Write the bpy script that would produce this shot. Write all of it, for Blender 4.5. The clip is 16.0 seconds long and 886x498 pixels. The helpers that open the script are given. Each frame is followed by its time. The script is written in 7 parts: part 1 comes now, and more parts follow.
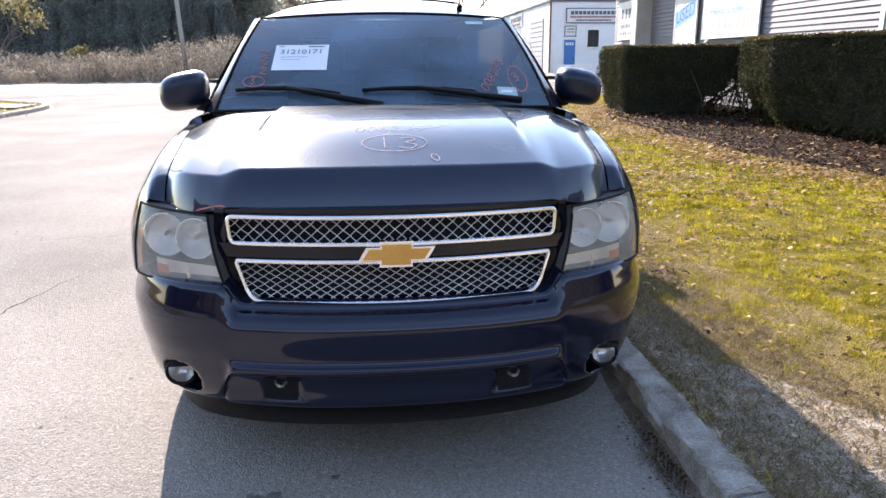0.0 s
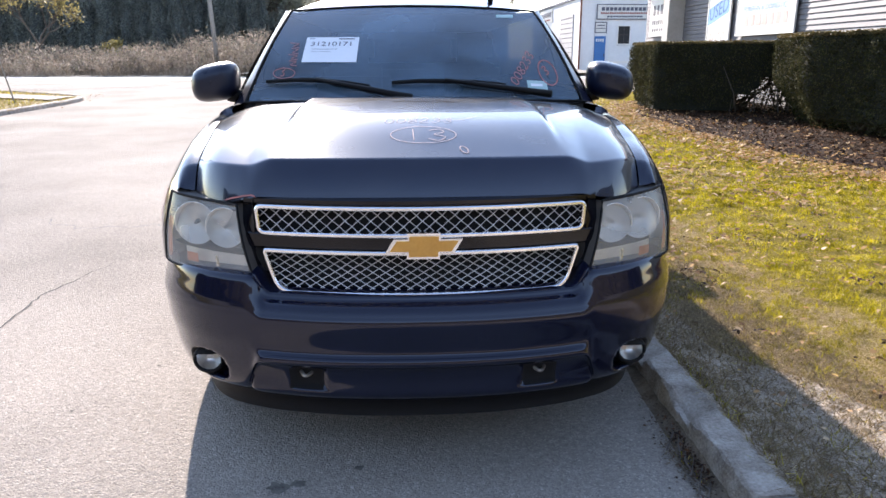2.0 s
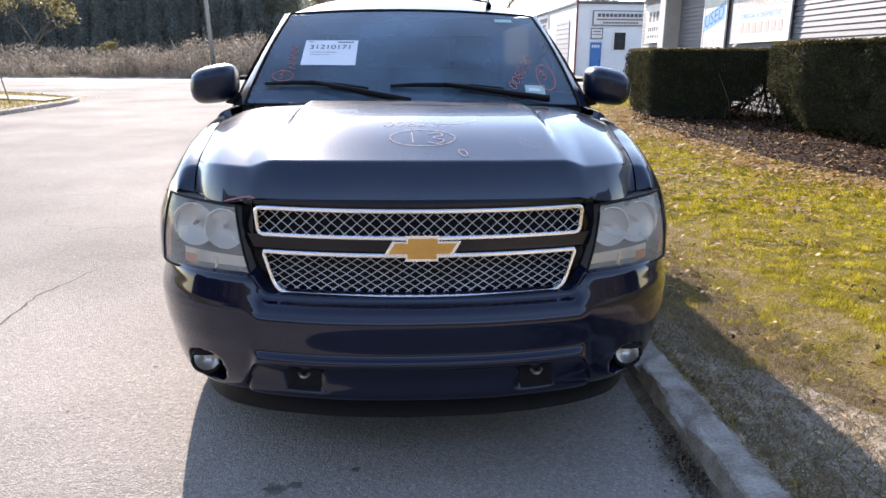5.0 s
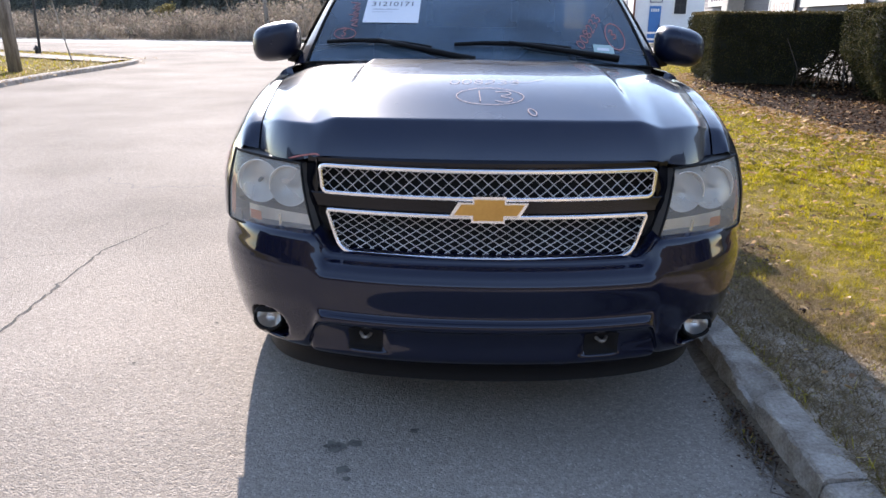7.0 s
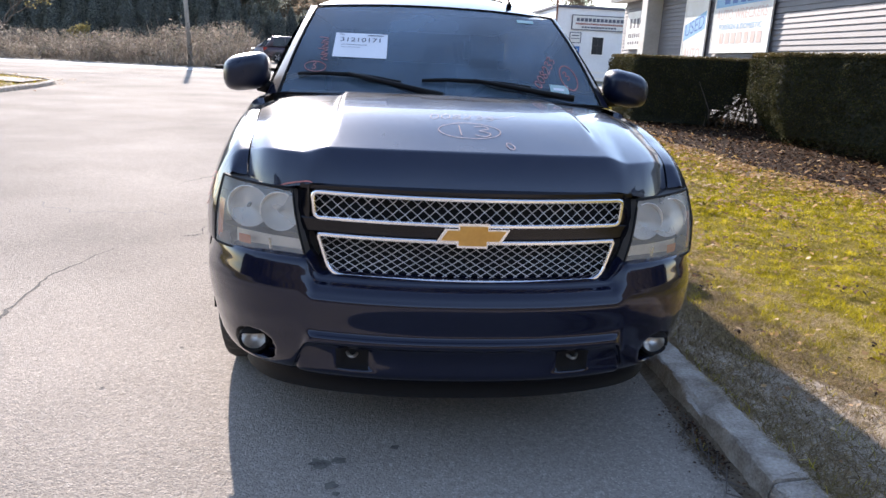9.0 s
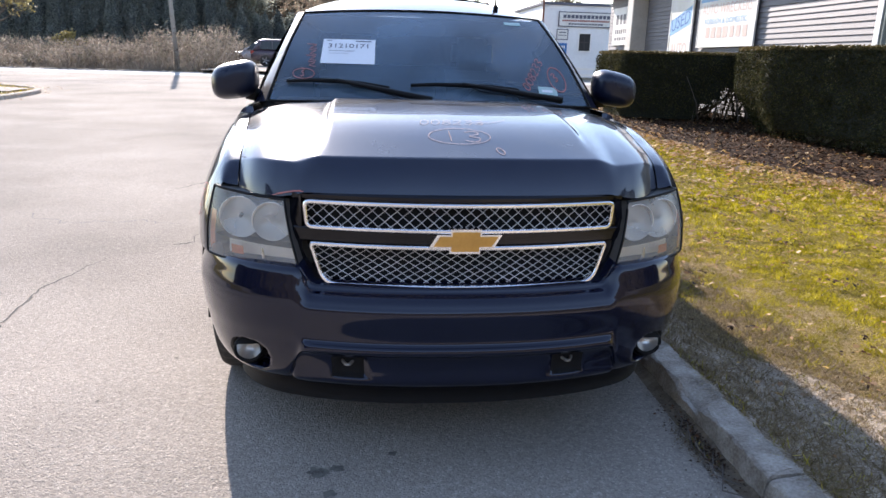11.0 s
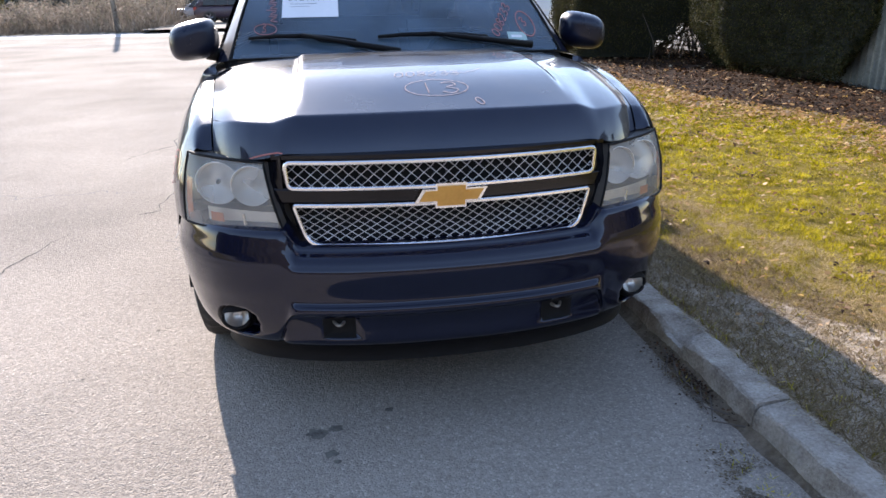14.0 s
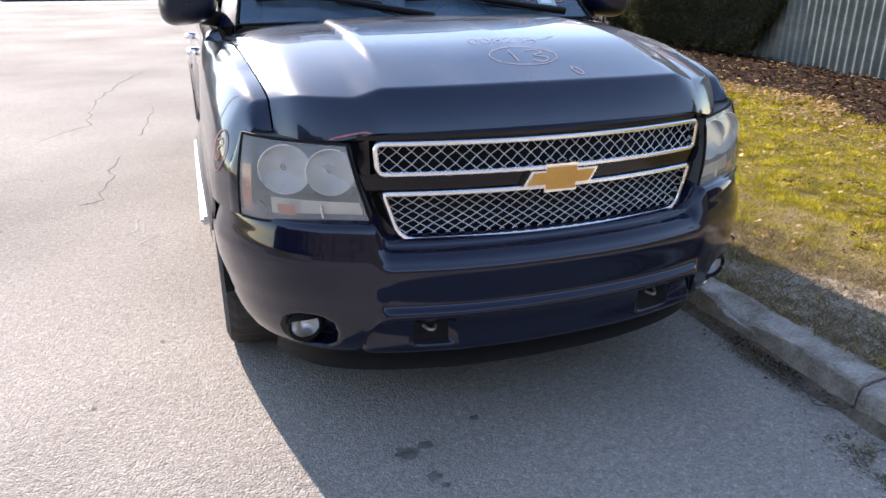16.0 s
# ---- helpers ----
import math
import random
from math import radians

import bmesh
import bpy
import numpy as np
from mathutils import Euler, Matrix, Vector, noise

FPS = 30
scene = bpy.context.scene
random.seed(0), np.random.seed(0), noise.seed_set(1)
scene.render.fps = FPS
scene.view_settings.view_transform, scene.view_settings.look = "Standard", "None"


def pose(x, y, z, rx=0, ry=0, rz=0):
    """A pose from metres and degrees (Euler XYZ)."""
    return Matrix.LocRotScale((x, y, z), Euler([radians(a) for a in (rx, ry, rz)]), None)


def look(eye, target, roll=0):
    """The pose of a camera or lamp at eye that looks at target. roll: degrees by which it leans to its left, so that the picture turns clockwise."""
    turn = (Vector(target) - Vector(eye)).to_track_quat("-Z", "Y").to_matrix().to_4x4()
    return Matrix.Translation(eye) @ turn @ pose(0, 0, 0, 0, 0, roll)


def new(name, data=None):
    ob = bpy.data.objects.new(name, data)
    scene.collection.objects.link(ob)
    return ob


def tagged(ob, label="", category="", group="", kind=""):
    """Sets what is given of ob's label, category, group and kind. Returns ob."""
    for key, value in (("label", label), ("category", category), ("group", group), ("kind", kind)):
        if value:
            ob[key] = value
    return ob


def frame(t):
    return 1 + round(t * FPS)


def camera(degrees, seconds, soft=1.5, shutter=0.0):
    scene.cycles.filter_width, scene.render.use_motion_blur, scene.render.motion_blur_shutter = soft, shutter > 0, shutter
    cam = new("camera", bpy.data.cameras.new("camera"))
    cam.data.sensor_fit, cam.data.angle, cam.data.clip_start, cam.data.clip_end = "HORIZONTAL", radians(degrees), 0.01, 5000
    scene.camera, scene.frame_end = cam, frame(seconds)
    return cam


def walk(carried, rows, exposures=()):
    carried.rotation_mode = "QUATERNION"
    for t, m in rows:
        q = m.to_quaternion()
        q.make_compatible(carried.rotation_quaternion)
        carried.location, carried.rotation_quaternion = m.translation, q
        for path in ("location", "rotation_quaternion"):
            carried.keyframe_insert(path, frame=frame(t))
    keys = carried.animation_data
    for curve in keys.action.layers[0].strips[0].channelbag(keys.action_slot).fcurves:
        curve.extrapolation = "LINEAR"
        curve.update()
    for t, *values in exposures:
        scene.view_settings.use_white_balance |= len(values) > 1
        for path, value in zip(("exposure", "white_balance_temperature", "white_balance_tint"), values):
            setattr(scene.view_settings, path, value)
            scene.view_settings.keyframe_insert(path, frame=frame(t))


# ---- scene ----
EXPOSURE, SKY_STRENGTH, SUN_STRENGTH = 1.9, 0.135, 3.6
STOPS = [(0.0, 0.15), (5.5, 0.0), (12.0, -0.1), (16.0, 0.05)]

cam = camera(64.2, 16.0, soft=1.5)
PATH = [
    (0, (-0.041, -2.272, 1.474), (0.128, -0.346, 0.961), -0.5),
    (0.5, (-0.04, -2.271, 1.47), (0.115, -0.345, 0.954), -0.7),
    (1, (-0.044, -2.278, 1.473), (0.098, -0.351, 0.958), -0.7),
    (1.5, (-0.045, -2.277, 1.476), (0.078, -0.346, 0.967), -1.0),
    (2, (-0.047, -2.265, 1.46), (0.05, -0.337, 0.937), -0.1),
    (2.5, (-0.05, -2.266, 1.462), (0.043, -0.339, 0.935), -0.1),
    (3, (-0.049, -2.277, 1.459), (0.019, -0.351, 0.924), -0.1),
    (3.2, (-0.049, -2.282, 1.459), (0.039, -0.361, 0.91), 0.3),
    (5.3, (-0.066, -2.274, 1.457), (0.046, -0.338, 0.968), 0.4),
    (5.5, (-0.093, -2.259, 1.457), (0.014, -0.315, 0.997), 0.5),
    (6, (-0.144, -2.195, 1.435), (-0.125, -0.266, 0.905), 2.3),
    (6.5, (-0.159, -2.166, 1.421), (-0.113, -0.27, 0.786), 1.3),
    (7, (-0.119, -2.232, 1.426), (-0.14, -0.325, 0.824), 0.7),
    (7.5, (-0.102, -2.291, 1.423), (-0.155, -0.378, 0.842), -0.9),
    (8, (-0.207, -2.34, 1.434), (-0.241, -0.403, 0.938), -0.5),
    (8.5, (-0.338, -2.381, 1.436), (-0.246, -0.445, 0.943), 2.1),
    (8.7, (-0.345, -2.377, 1.439), (-0.161, -0.449, 0.941), 3.3),
    (10.8, (-0.344, -2.382, 1.464), (-0.137, -0.471, 0.912), 1.4),
    (11, (-0.347, -2.378, 1.469), (-0.126, -0.458, 0.953), 1.6),
    (11.5, (-0.359, -2.382, 1.478), (-0.105, -0.447, 1.04), 1.6),
    (12, (-0.373, -2.391, 1.483), (-0.113, -0.453, 1.066), 1.7),
    (12.5, (-0.376, -2.402, 1.483), (-0.151, -0.464, 1.045), 0.6),
    (13, (-0.379, -2.404, 1.485), (-0.149, -0.476, 1.005), -0.2),
    (13.5, (-0.375, -2.395, 1.484), (-0.094, -0.488, 0.949), -0.0),
    (14, (-0.426, -2.346, 1.475), (-0.108, -0.481, 0.827), -1.1),
    (14.5, (-0.48, -2.156, 1.438), (-0.203, -0.294, 0.762), -2.2),
    (15, (-0.62, -1.972, 1.434), (-0.29, -0.105, 0.795), -1.6),
    (15.2, (-0.713, -1.951, 1.418), (-0.269, -0.103, 0.796), 0.8),
    (15.5, (-0.878, -1.97, 1.44), (-0.288, -0.187, 0.751), -0.2),
    (16, (-1.028, -1.887, 1.43), (-0.415, -0.123, 0.715), -0.1),
]

walk(cam, [(t, look(eye, target, roll)) for t, eye, target, roll in PATH], exposures=[(t, EXPOSURE + e, 7000, 18.5) for t, e in STOPS])

# ---- light: a low late-autumn sun ahead and a little to the west, clear sky ----
SUN_EL, SUN_AZ = 26.0, -14.3  # degrees; azimuth from the street's direction, east positive
world = bpy.data.worlds.new("sky")
scene.world = world
world.use_nodes = True
wn = world.node_tree.nodes
sky = wn.new("ShaderNodeTexSky")
sky.sky_type, sky.sun_disc = "NISHITA", False
sky.sun_elevation, sky.sun_rotation = radians(SUN_EL), radians(SUN_AZ)
sky.air_density, sky.dust_density, sky.ozone_density = 1.0, 0.15, 0.9
wn["Background"].inputs["Strength"].default_value = SKY_STRENGTH
world.node_tree.links.new(sky.outputs[0], wn["Background"].inputs["Color"])
sun_way = Vector((math.sin(radians(SUN_AZ)) * math.cos(radians(SUN_EL)), math.cos(radians(SUN_AZ)) * math.cos(radians(SUN_EL)), math.sin(radians(SUN_EL))))
sun = new("sun", bpy.data.lights.new("sun", "SUN"))
sun.data.energy, sun.data.angle, sun.data.color = SUN_STRENGTH, radians(0.53), (1.0, 0.975, 0.93)
sun.matrix_world = look(sun_way * 60, (0, 0, 0))


# ---- materials ----
def material(name, color, rough=0.6, metal=0.0, second=None, scale=8.0, amount=0.5, bump=0.0, bump_scale=60.0, coat=0.0, spec=0.5, island=0.0, per_object=0.0, stretch=(1, 1, 1), detail=4.0, rough_var=0.0):
    """A principled surface whose colour drifts between two tones at two scales, with fine relief."""
    m = bpy.data.materials.new(name)
    m.use_nodes = True
    nt = m.node_tree
    n, l = nt.nodes, nt.links
    p = n["Principled BSDF"]
    p.inputs["Roughness"].default_value, p.inputs["Metallic"].default_value = rough, metal
    p.inputs["Specular IOR Level"].default_value = spec
    p.inputs["Coat Weight"].default_value, p.inputs["Coat Roughness"].default_value = coat, 0.03
    tc, mp = n.new("ShaderNodeTexCoord"), n.new("ShaderNodeMapping")
    mp.inputs["Scale"].default_value = stretch
    l.new(tc.outputs["Object"], mp.inputs["Vector"])
    second = second or tuple(c * 0.75 for c in color)
    big, small = n.new("ShaderNodeTexNoise"), n.new("ShaderNodeTexNoise")
    big.inputs["Scale"].default_value, small.inputs["Scale"].default_value = scale, scale * 9
    big.inputs["Detail"].default_value = small.inputs["Detail"].default_value = detail
    both = n.new("ShaderNodeMath")
    both.operation = "MULTIPLY_ADD"
    both.inputs[1].default_value, both.inputs[2].default_value = 0.6, 0.0
    tot = n.new("ShaderNodeMath")
    tot.operation = "MULTIPLY_ADD"
    tot.inputs[1].default_value = 0.4
    ramp = n.new("ShaderNodeMapRange")
    ramp.inputs["From Min"].default_value, ramp.inputs["From Max"].default_value = 0.35, 0.65
    ramp.inputs["To Max"].default_value = amount * 2
    for t in (big, small):
        l.new(mp.outputs[0], t.inputs["Vector"])
    l.new(big.outputs[0], both.inputs[0])
    l.new(small.outputs[0], tot.inputs[0])
    l.new(both.outputs[0], tot.inputs[2])
    l.new(tot.outputs[0], ramp.inputs["Value"])
    mix = n.new("ShaderNodeMix")
    mix.data_type = "RGBA"
    mix.inputs["A"].default_value, mix.inputs["B"].default_value = (*color, 1), (*second, 1)
    l.new(ramp.outputs[0], mix.inputs["Factor"])
    last = mix.outputs["Result"]
    if island or per_object:
        src = n.new("ShaderNodeNewGeometry").outputs["Random Per Island"] if island else n.new("ShaderNodeObjectInfo").outputs["Random"]
        hsv = n.new("ShaderNodeHueSaturation")
        mr = n.new("ShaderNodeMapRange")
        k = island or per_object
        mr.inputs["To Min"].default_value, mr.inputs["To Max"].default_value = 1 - k, 1 + k
        l.new(src, mr.inputs["Value"])
        l.new(mr.outputs[0], hsv.inputs["Value"])
        l.new(last, hsv.inputs["Color"])
        last = hsv.outputs[0]
    l.new(last, p.inputs["Base Color"])
    if rough_var:
        rr = n.new("ShaderNodeMapRange")
        rr.inputs["To Min"].default_value, rr.inputs["To Max"].default_value = rough - rough_var, rough + rough_var
        l.new(big.outputs[0], rr.inputs["Value"])
        l.new(rr.outputs[0], p.inputs["Roughness"])
    if bump:
        fine = n.new("ShaderNodeTexNoise")
        fine.inputs["Scale"].default_value, fine.inputs["Detail"].default_value = bump_scale, 3.0
        b = n.new("ShaderNodeBump")
        b.inputs["Strength"].default_value, b.inputs["Distance"].default_value = bump, 0.01
        l.new(mp.outputs[0], fine.inputs["Vector"])
        l.new(fine.outputs[0], b.inputs["Height"])
        l.new(b.outputs[0], p.inputs["Normal"])
    return m


def leafy(name, tones, through_light=0.35, rough=0.55, spec=0.3, patch=0.0, patch_scale=5.0):
    """Leaves, needles and blades: a tone per leaf, and some light through them."""
    m = bpy.data.materials.new(name)
    m.use_nodes = True
    nt = m.node_tree
    n, l = nt.nodes, nt.links
    p = n["Principled BSDF"]
    p.inputs["Roughness"].default_value, p.inputs["Specular IOR Level"].default_value = rough, spec
    g, r = n.new("ShaderNodeNewGeometry"), n.new("ShaderNodeValToRGB")
    r.color_ramp.elements[0].color, r.color_ramp.elements[1].color = (*tones[0], 1), (*tones[-1], 1)
    for k, t in enumerate(tones[1:-1]):
        e = r.color_ramp.elements.new((k + 1) / (len(tones) - 1))
        e.color = (*t, 1)
    l.new(g.outputs["Random Per Island"], r.inputs[0])
    tone = r.outputs[0]
    if patch:
        tc, ns, mr, mul = n.new("ShaderNodeTexCoord"), n.new("ShaderNodeTexNoise"), n.new("ShaderNodeMapRange"), n.new("ShaderNodeMix")
        ns.inputs["Scale"].default_value, ns.inputs["Detail"].default_value = patch_scale, 5.0
        mr.inputs["From Min"].default_value, mr.inputs["From Max"].default_value = 0.32, 0.68
        mr.inputs["To Min"].default_value, mr.inputs["To Max"].default_value = 1 - patch, 1 + patch
        mul.data_type, mul.blend_type = "RGBA", "MULTIPLY"
        mul.inputs["Factor"].default_value = 1.0
        l.new(tc.outputs["Object"], ns.inputs["Vector"])
        l.new(ns.outputs[0], mr.inputs["Value"])
        l.new(tone, mul.inputs["A"])
        l.new(mr.outputs[0], mul.inputs["B"])
        tone = mul.outputs["Result"]
    l.new(tone, p.inputs["Base Color"])
    tr, mx = n.new("ShaderNodeBsdfTranslucent"), n.new("ShaderNodeMixShader")
    mx.inputs[0].default_value = through_light
    l.new(tone, tr.inputs["Color"])
    l.new(p.outputs[0], mx.inputs[1])
    l.new(tr.outputs[0], mx.inputs[2])
    l.new(mx.outputs[0], n["Material Output"].inputs["Surface"])
    return m


def glass(name, tint=(1, 1, 1), clear=0.9, haze=0.0, haze_color=(0.8, 0.8, 0.8), rough=0.02, uneven=0.12):
    """A thin pane: clear, with a Fresnel gloss and perhaps some haze."""
    m = bpy.data.materials.new(name)
    m.use_nodes = True
    nt = m.node_tree
    n, l = nt.nodes, nt.links
    n.remove(n["Principled BSDF"])
    tr, gl, lw, mx = n.new("ShaderNodeBsdfTransparent"), n.new("ShaderNodeBsdfGlossy"), n.new("ShaderNodeLayerWeight"), n.new("ShaderNodeMixShader")
    lw.inputs["Blend"].default_value = 0.5
    steep, fr = n.new("ShaderNodeMath"), n.new("ShaderNodeMath")
    steep.operation, fr.operation = "POWER", "MULTIPLY_ADD"
    steep.inputs[1].default_value = 5.0
    fr.inputs[1].default_value, fr.inputs[2].default_value = 0.92, 0.05
    l.new(lw.outputs["Facing"], steep.inputs[0])
    l.new(steep.outputs[0], fr.inputs[0])
    tr.inputs["Color"].default_value = (*[c * clear for c in tint], 1)
    gl.inputs["Roughness"].default_value = rough
    body = tr.outputs[0]
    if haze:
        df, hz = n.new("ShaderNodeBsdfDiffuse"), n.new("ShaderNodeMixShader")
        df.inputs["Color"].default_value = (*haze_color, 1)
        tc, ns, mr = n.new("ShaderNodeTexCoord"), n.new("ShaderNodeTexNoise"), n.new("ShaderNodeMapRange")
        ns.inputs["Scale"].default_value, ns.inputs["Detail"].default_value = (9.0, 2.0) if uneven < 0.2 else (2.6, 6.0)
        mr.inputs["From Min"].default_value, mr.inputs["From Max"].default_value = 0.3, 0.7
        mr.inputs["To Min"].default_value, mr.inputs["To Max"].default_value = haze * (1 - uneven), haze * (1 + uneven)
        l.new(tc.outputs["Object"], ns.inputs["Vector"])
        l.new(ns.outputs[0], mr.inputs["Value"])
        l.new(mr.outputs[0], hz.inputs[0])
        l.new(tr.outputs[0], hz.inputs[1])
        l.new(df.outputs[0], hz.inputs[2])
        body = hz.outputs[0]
    l.new(fr.outputs[0], mx.inputs[0])
    l.new(body, mx.inputs[1])
    l.new(gl.outputs[0], mx.inputs[2])
    l.new(mx.outputs[0], n["Material Output"].inputs["Surface"])
    return m


M = {}


def asphalt():
    """Worn asphalt: pale and dark aggregate in a grey binder, with broad stains."""
    m = bpy.data.materials.new("asphalt")
    m.use_nodes = True
    nt = m.node_tree
    n, l = nt.nodes, nt.links
    p = n["Principled BSDF"]
    p.inputs["Roughness"].default_value, p.inputs["Specular IOR Level"].default_value = 0.92, 0.06
    tc = n.new("ShaderNodeTexCoord")
    stones, broad, mid = n.new("ShaderNodeTexVoronoi"), n.new("ShaderNodeTexNoise"), n.new("ShaderNodeTexNoise")
    stones.inputs["Scale"].default_value = 150.0
    broad.inputs["Scale"].default_value, broad.inputs["Detail"].default_value = 0.45, 7.0
    mid.inputs["Scale"].default_value, mid.inputs["Detail"].default_value = 38.0, 5.0
    for t in (stones, broad, mid):
        l.new(tc.outputs["Object"], t.inputs["Vector"])
    tone = n.new("ShaderNodeValToRGB")
    e = tone.color_ramp.elements
    e[0].position, e[0].color = 0.0, (0.229, 0.203, 0.176, 1)
    e[1].position, e[1].color = 1.0, (0.42, 0.373, 0.324, 1)
    for pos, c in ((0.35, (0.277, 0.245, 0.213)), (0.75, (0.308, 0.272, 0.236)), (0.92, (0.348, 0.307, 0.267))):
        k = e.new(pos)
        k.color = (*c, 1)
    sep = n.new("ShaderNodeSeparateColor")
    l.new(stones.outputs["Color"], sep.inputs[0])
    l.new(sep.outputs[0], tone.inputs[0])
    for src, lo, hi, last in ((broad, 0.75, 1.22, None), (mid, 0.88, 1.12, None)):
        mr = n.new("ShaderNodeMapRange")
        mr.inputs["From Min"].default_value, mr.inputs["From Max"].default_value = 0.3, 0.7
        mr.inputs["To Min"].default_value, mr.inputs["To Max"].default_value = lo, hi
        l.new(src.outputs[0], mr.inputs["Value"])
        mul = n.new("ShaderNodeMix")
        mul.data_type, mul.blend_type = "RGBA", "MULTIPLY"
        mul.inputs["Factor"].default_value = 1.0
        before = p.inputs["Base Color"].links[0].from_socket if p.inputs["Base Color"].links else tone.outputs[0]
        l.new(before, mul.inputs["A"])
        l.new(mr.outputs[0], mul.inputs["B"])
        l.new(mul.outputs["Result"], p.inputs["Base Color"])
    b = n.new("ShaderNodeBump")
    b.inputs["Strength"].default_value, b.inputs["Distance"].default_value = 0.7, 0.007
    l.new(stones.outputs["Distance"], b.inputs["Height"])
    b.invert = True
    b2 = n.new("ShaderNodeBump")
    b2.inputs["Strength"].default_value, b2.inputs["Distance"].default_value = 0.55, 0.01
    l.new(mid.outputs[0], b2.inputs["Height"])
    l.new(b.outputs[0], b2.inputs["Normal"])
    l.new(b2.outputs[0], p.inputs["Normal"])
    return m


M["asphalt"] = asphalt()
M["crack"] = material("crack_fill", (0.03, 0.03, 0.03), 0.9, scale=20)
M["oil"] = material("oil_stain", (0.07, 0.064, 0.058), 0.9, spec=0.05, scale=22, second=(0.16, 0.148, 0.13), amount=0.8)
M["tar"] = material("seam_tar", (0.1, 0.098, 0.095), 0.8, scale=6, second=(0.16, 0.155, 0.15))
M["concrete"] = material("concrete", (0.45, 0.41, 0.365), 0.9, spec=0.1, second=(0.2, 0.17, 0.14), scale=9, amount=0.5, bump=1.0, bump_scale=130, detail=9, per_object=0.06)
M["pale"] = material("pale_pavement", (0.42, 0.41, 0.39), 0.9, second=(0.34, 0.33, 0.31), scale=1.5, bump=0.4, bump_scale=60)
M["soil"] = material("lawn_soil", (0.1, 0.078, 0.012), 0.95, spec=0.05, second=(0.19, 0.14, 0.035), scale=1.6, amount=0.45, bump=1.0, bump_scale=70, detail=8)
# dark mulch, deepened further: the bed's shade is partly in this colour
M["mulch"] = material("mulch", (0.03, 0.018, 0.011), 0.95, spec=0.08, second=(0.045, 0.028, 0.018), scale=5, amount=0.5, bump=1.0, bump_scale=50, detail=8)
M["field"] = material("dry_field", (0.26, 0.2, 0.12), 0.95, second=(0.16, 0.13, 0.07), scale=0.4, amount=0.6, bump=0.8, bump_scale=8)
M["siding"] = material("vinyl_siding", (0.15, 0.145, 0.155), 0.6, second=(0.12, 0.116, 0.126), scale=2.0, amount=0.4, bump=0.08, bump_scale=90, per_object=0.04)
M["white"] = material("white_paint", (0.78, 0.77, 0.74), 0.6, second=(0.62, 0.61, 0.57), scale=2.5, amount=0.35, bump=0.15, bump_scale=40)
M["pillar"] = material("dull_white_paint", (0.5, 0.48, 0.45), 0.7, second=(0.38, 0.36, 0.33), scale=2.0, amount=0.4, bump=0.2, bump_scale=40)
M["stucco"] = material("white_stucco", (0.74, 0.75, 0.76), 0.8, second=(0.64, 0.65, 0.66), scale=0.8, amount=0.4, bump=0.4, bump_scale=30)
M["shingle"] = material("roof_shingle", (0.12, 0.07, 0.055), 0.9, second=(0.2, 0.13, 0.11), scale=6, bump=0.7, bump_scale=50, per_object=0.15)
M["dull_door"] = material("dull_grey_door", (0.4, 0.4, 0.41), 0.7, second=(0.3, 0.3, 0.31), scale=2, amount=0.4)
M["blue_door"] = material("blue_door_paint", (0.03, 0.16, 0.42), 0.45, scale=2, amount=0.3)
M["dark_glass"] = material("dark_window", (0.03, 0.035, 0.04), 0.2, scale=2, spec=0.3)
M["sign_white"] = material("sign_board", (0.68, 0.68, 0.66), 0.5, second=(0.56, 0.55, 0.5), scale=2.5, amount=0.4)
M["sign_blue"] = material("sign_blue", (0.03, 0.12, 0.38), 0.5, scale=8, amount=0.3)
M["sign_pale_blue"] = material("sign_pale_blue", (0.2, 0.42, 0.62), 0.5, scale=8, amount=0.3)
M["sign_red"] = material("sign_faded_red", (0.52, 0.37, 0.33), 0.55, second=(0.6, 0.47, 0.42), scale=8, amount=0.4)
M["sign_dark"] = material("sign_dark", (0.09, 0.1, 0.14), 0.5, scale=8)
M["sign_rust"] = material("sign_rust_red", (0.3, 0.08, 0.06), 0.55, scale=8)
M["galv"] = material("galvanised_sheet", (0.17, 0.19, 0.185), 0.45, metal=0.4, second=(0.1, 0.115, 0.11), scale=3, amount=0.6, bump=0.15, bump_scale=30, rough_var=0.1)
M["wood_pole"] = material("weathered_pole", (0.34, 0.3, 0.26), 0.9, second=(0.11, 0.09, 0.075), scale=3, bump=0.8, bump_scale=30, stretch=(6, 6, 0.6))
M["pale_pole"] = material("pale_wood_pole", (0.34, 0.32, 0.29), 0.85, second=(0.2, 0.18, 0.16), scale=2, bump=0.5, stretch=(6, 6, 0.5))
M["black_metal"] = material("black_metal", (0.02, 0.02, 0.022), 0.5, scale=10)
M["wire"] = material("cable", (0.03, 0.03, 0.03), 0.6, scale=10)
M["bark"] = material("bark", (0.15, 0.12, 0.095), 0.95, second=(0.08, 0.06, 0.05), scale=4, bump=0.8, bump_scale=20, stretch=(4, 4, 0.8))
M["twig"] = material("twig", (0.12, 0.1, 0.085), 0.9, scale=4)
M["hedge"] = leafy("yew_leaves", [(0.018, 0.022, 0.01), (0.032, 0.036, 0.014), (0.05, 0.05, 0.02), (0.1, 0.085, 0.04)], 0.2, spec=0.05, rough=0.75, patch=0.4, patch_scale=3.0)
# filler inside the crowns: inner shade painted in, paled again by haze
M["crown_core"] = material("inner_bough", (0.06, 0.07, 0.07), 0.95, spec=0.03, second=(0.08, 0.09, 0.088), scale=2)
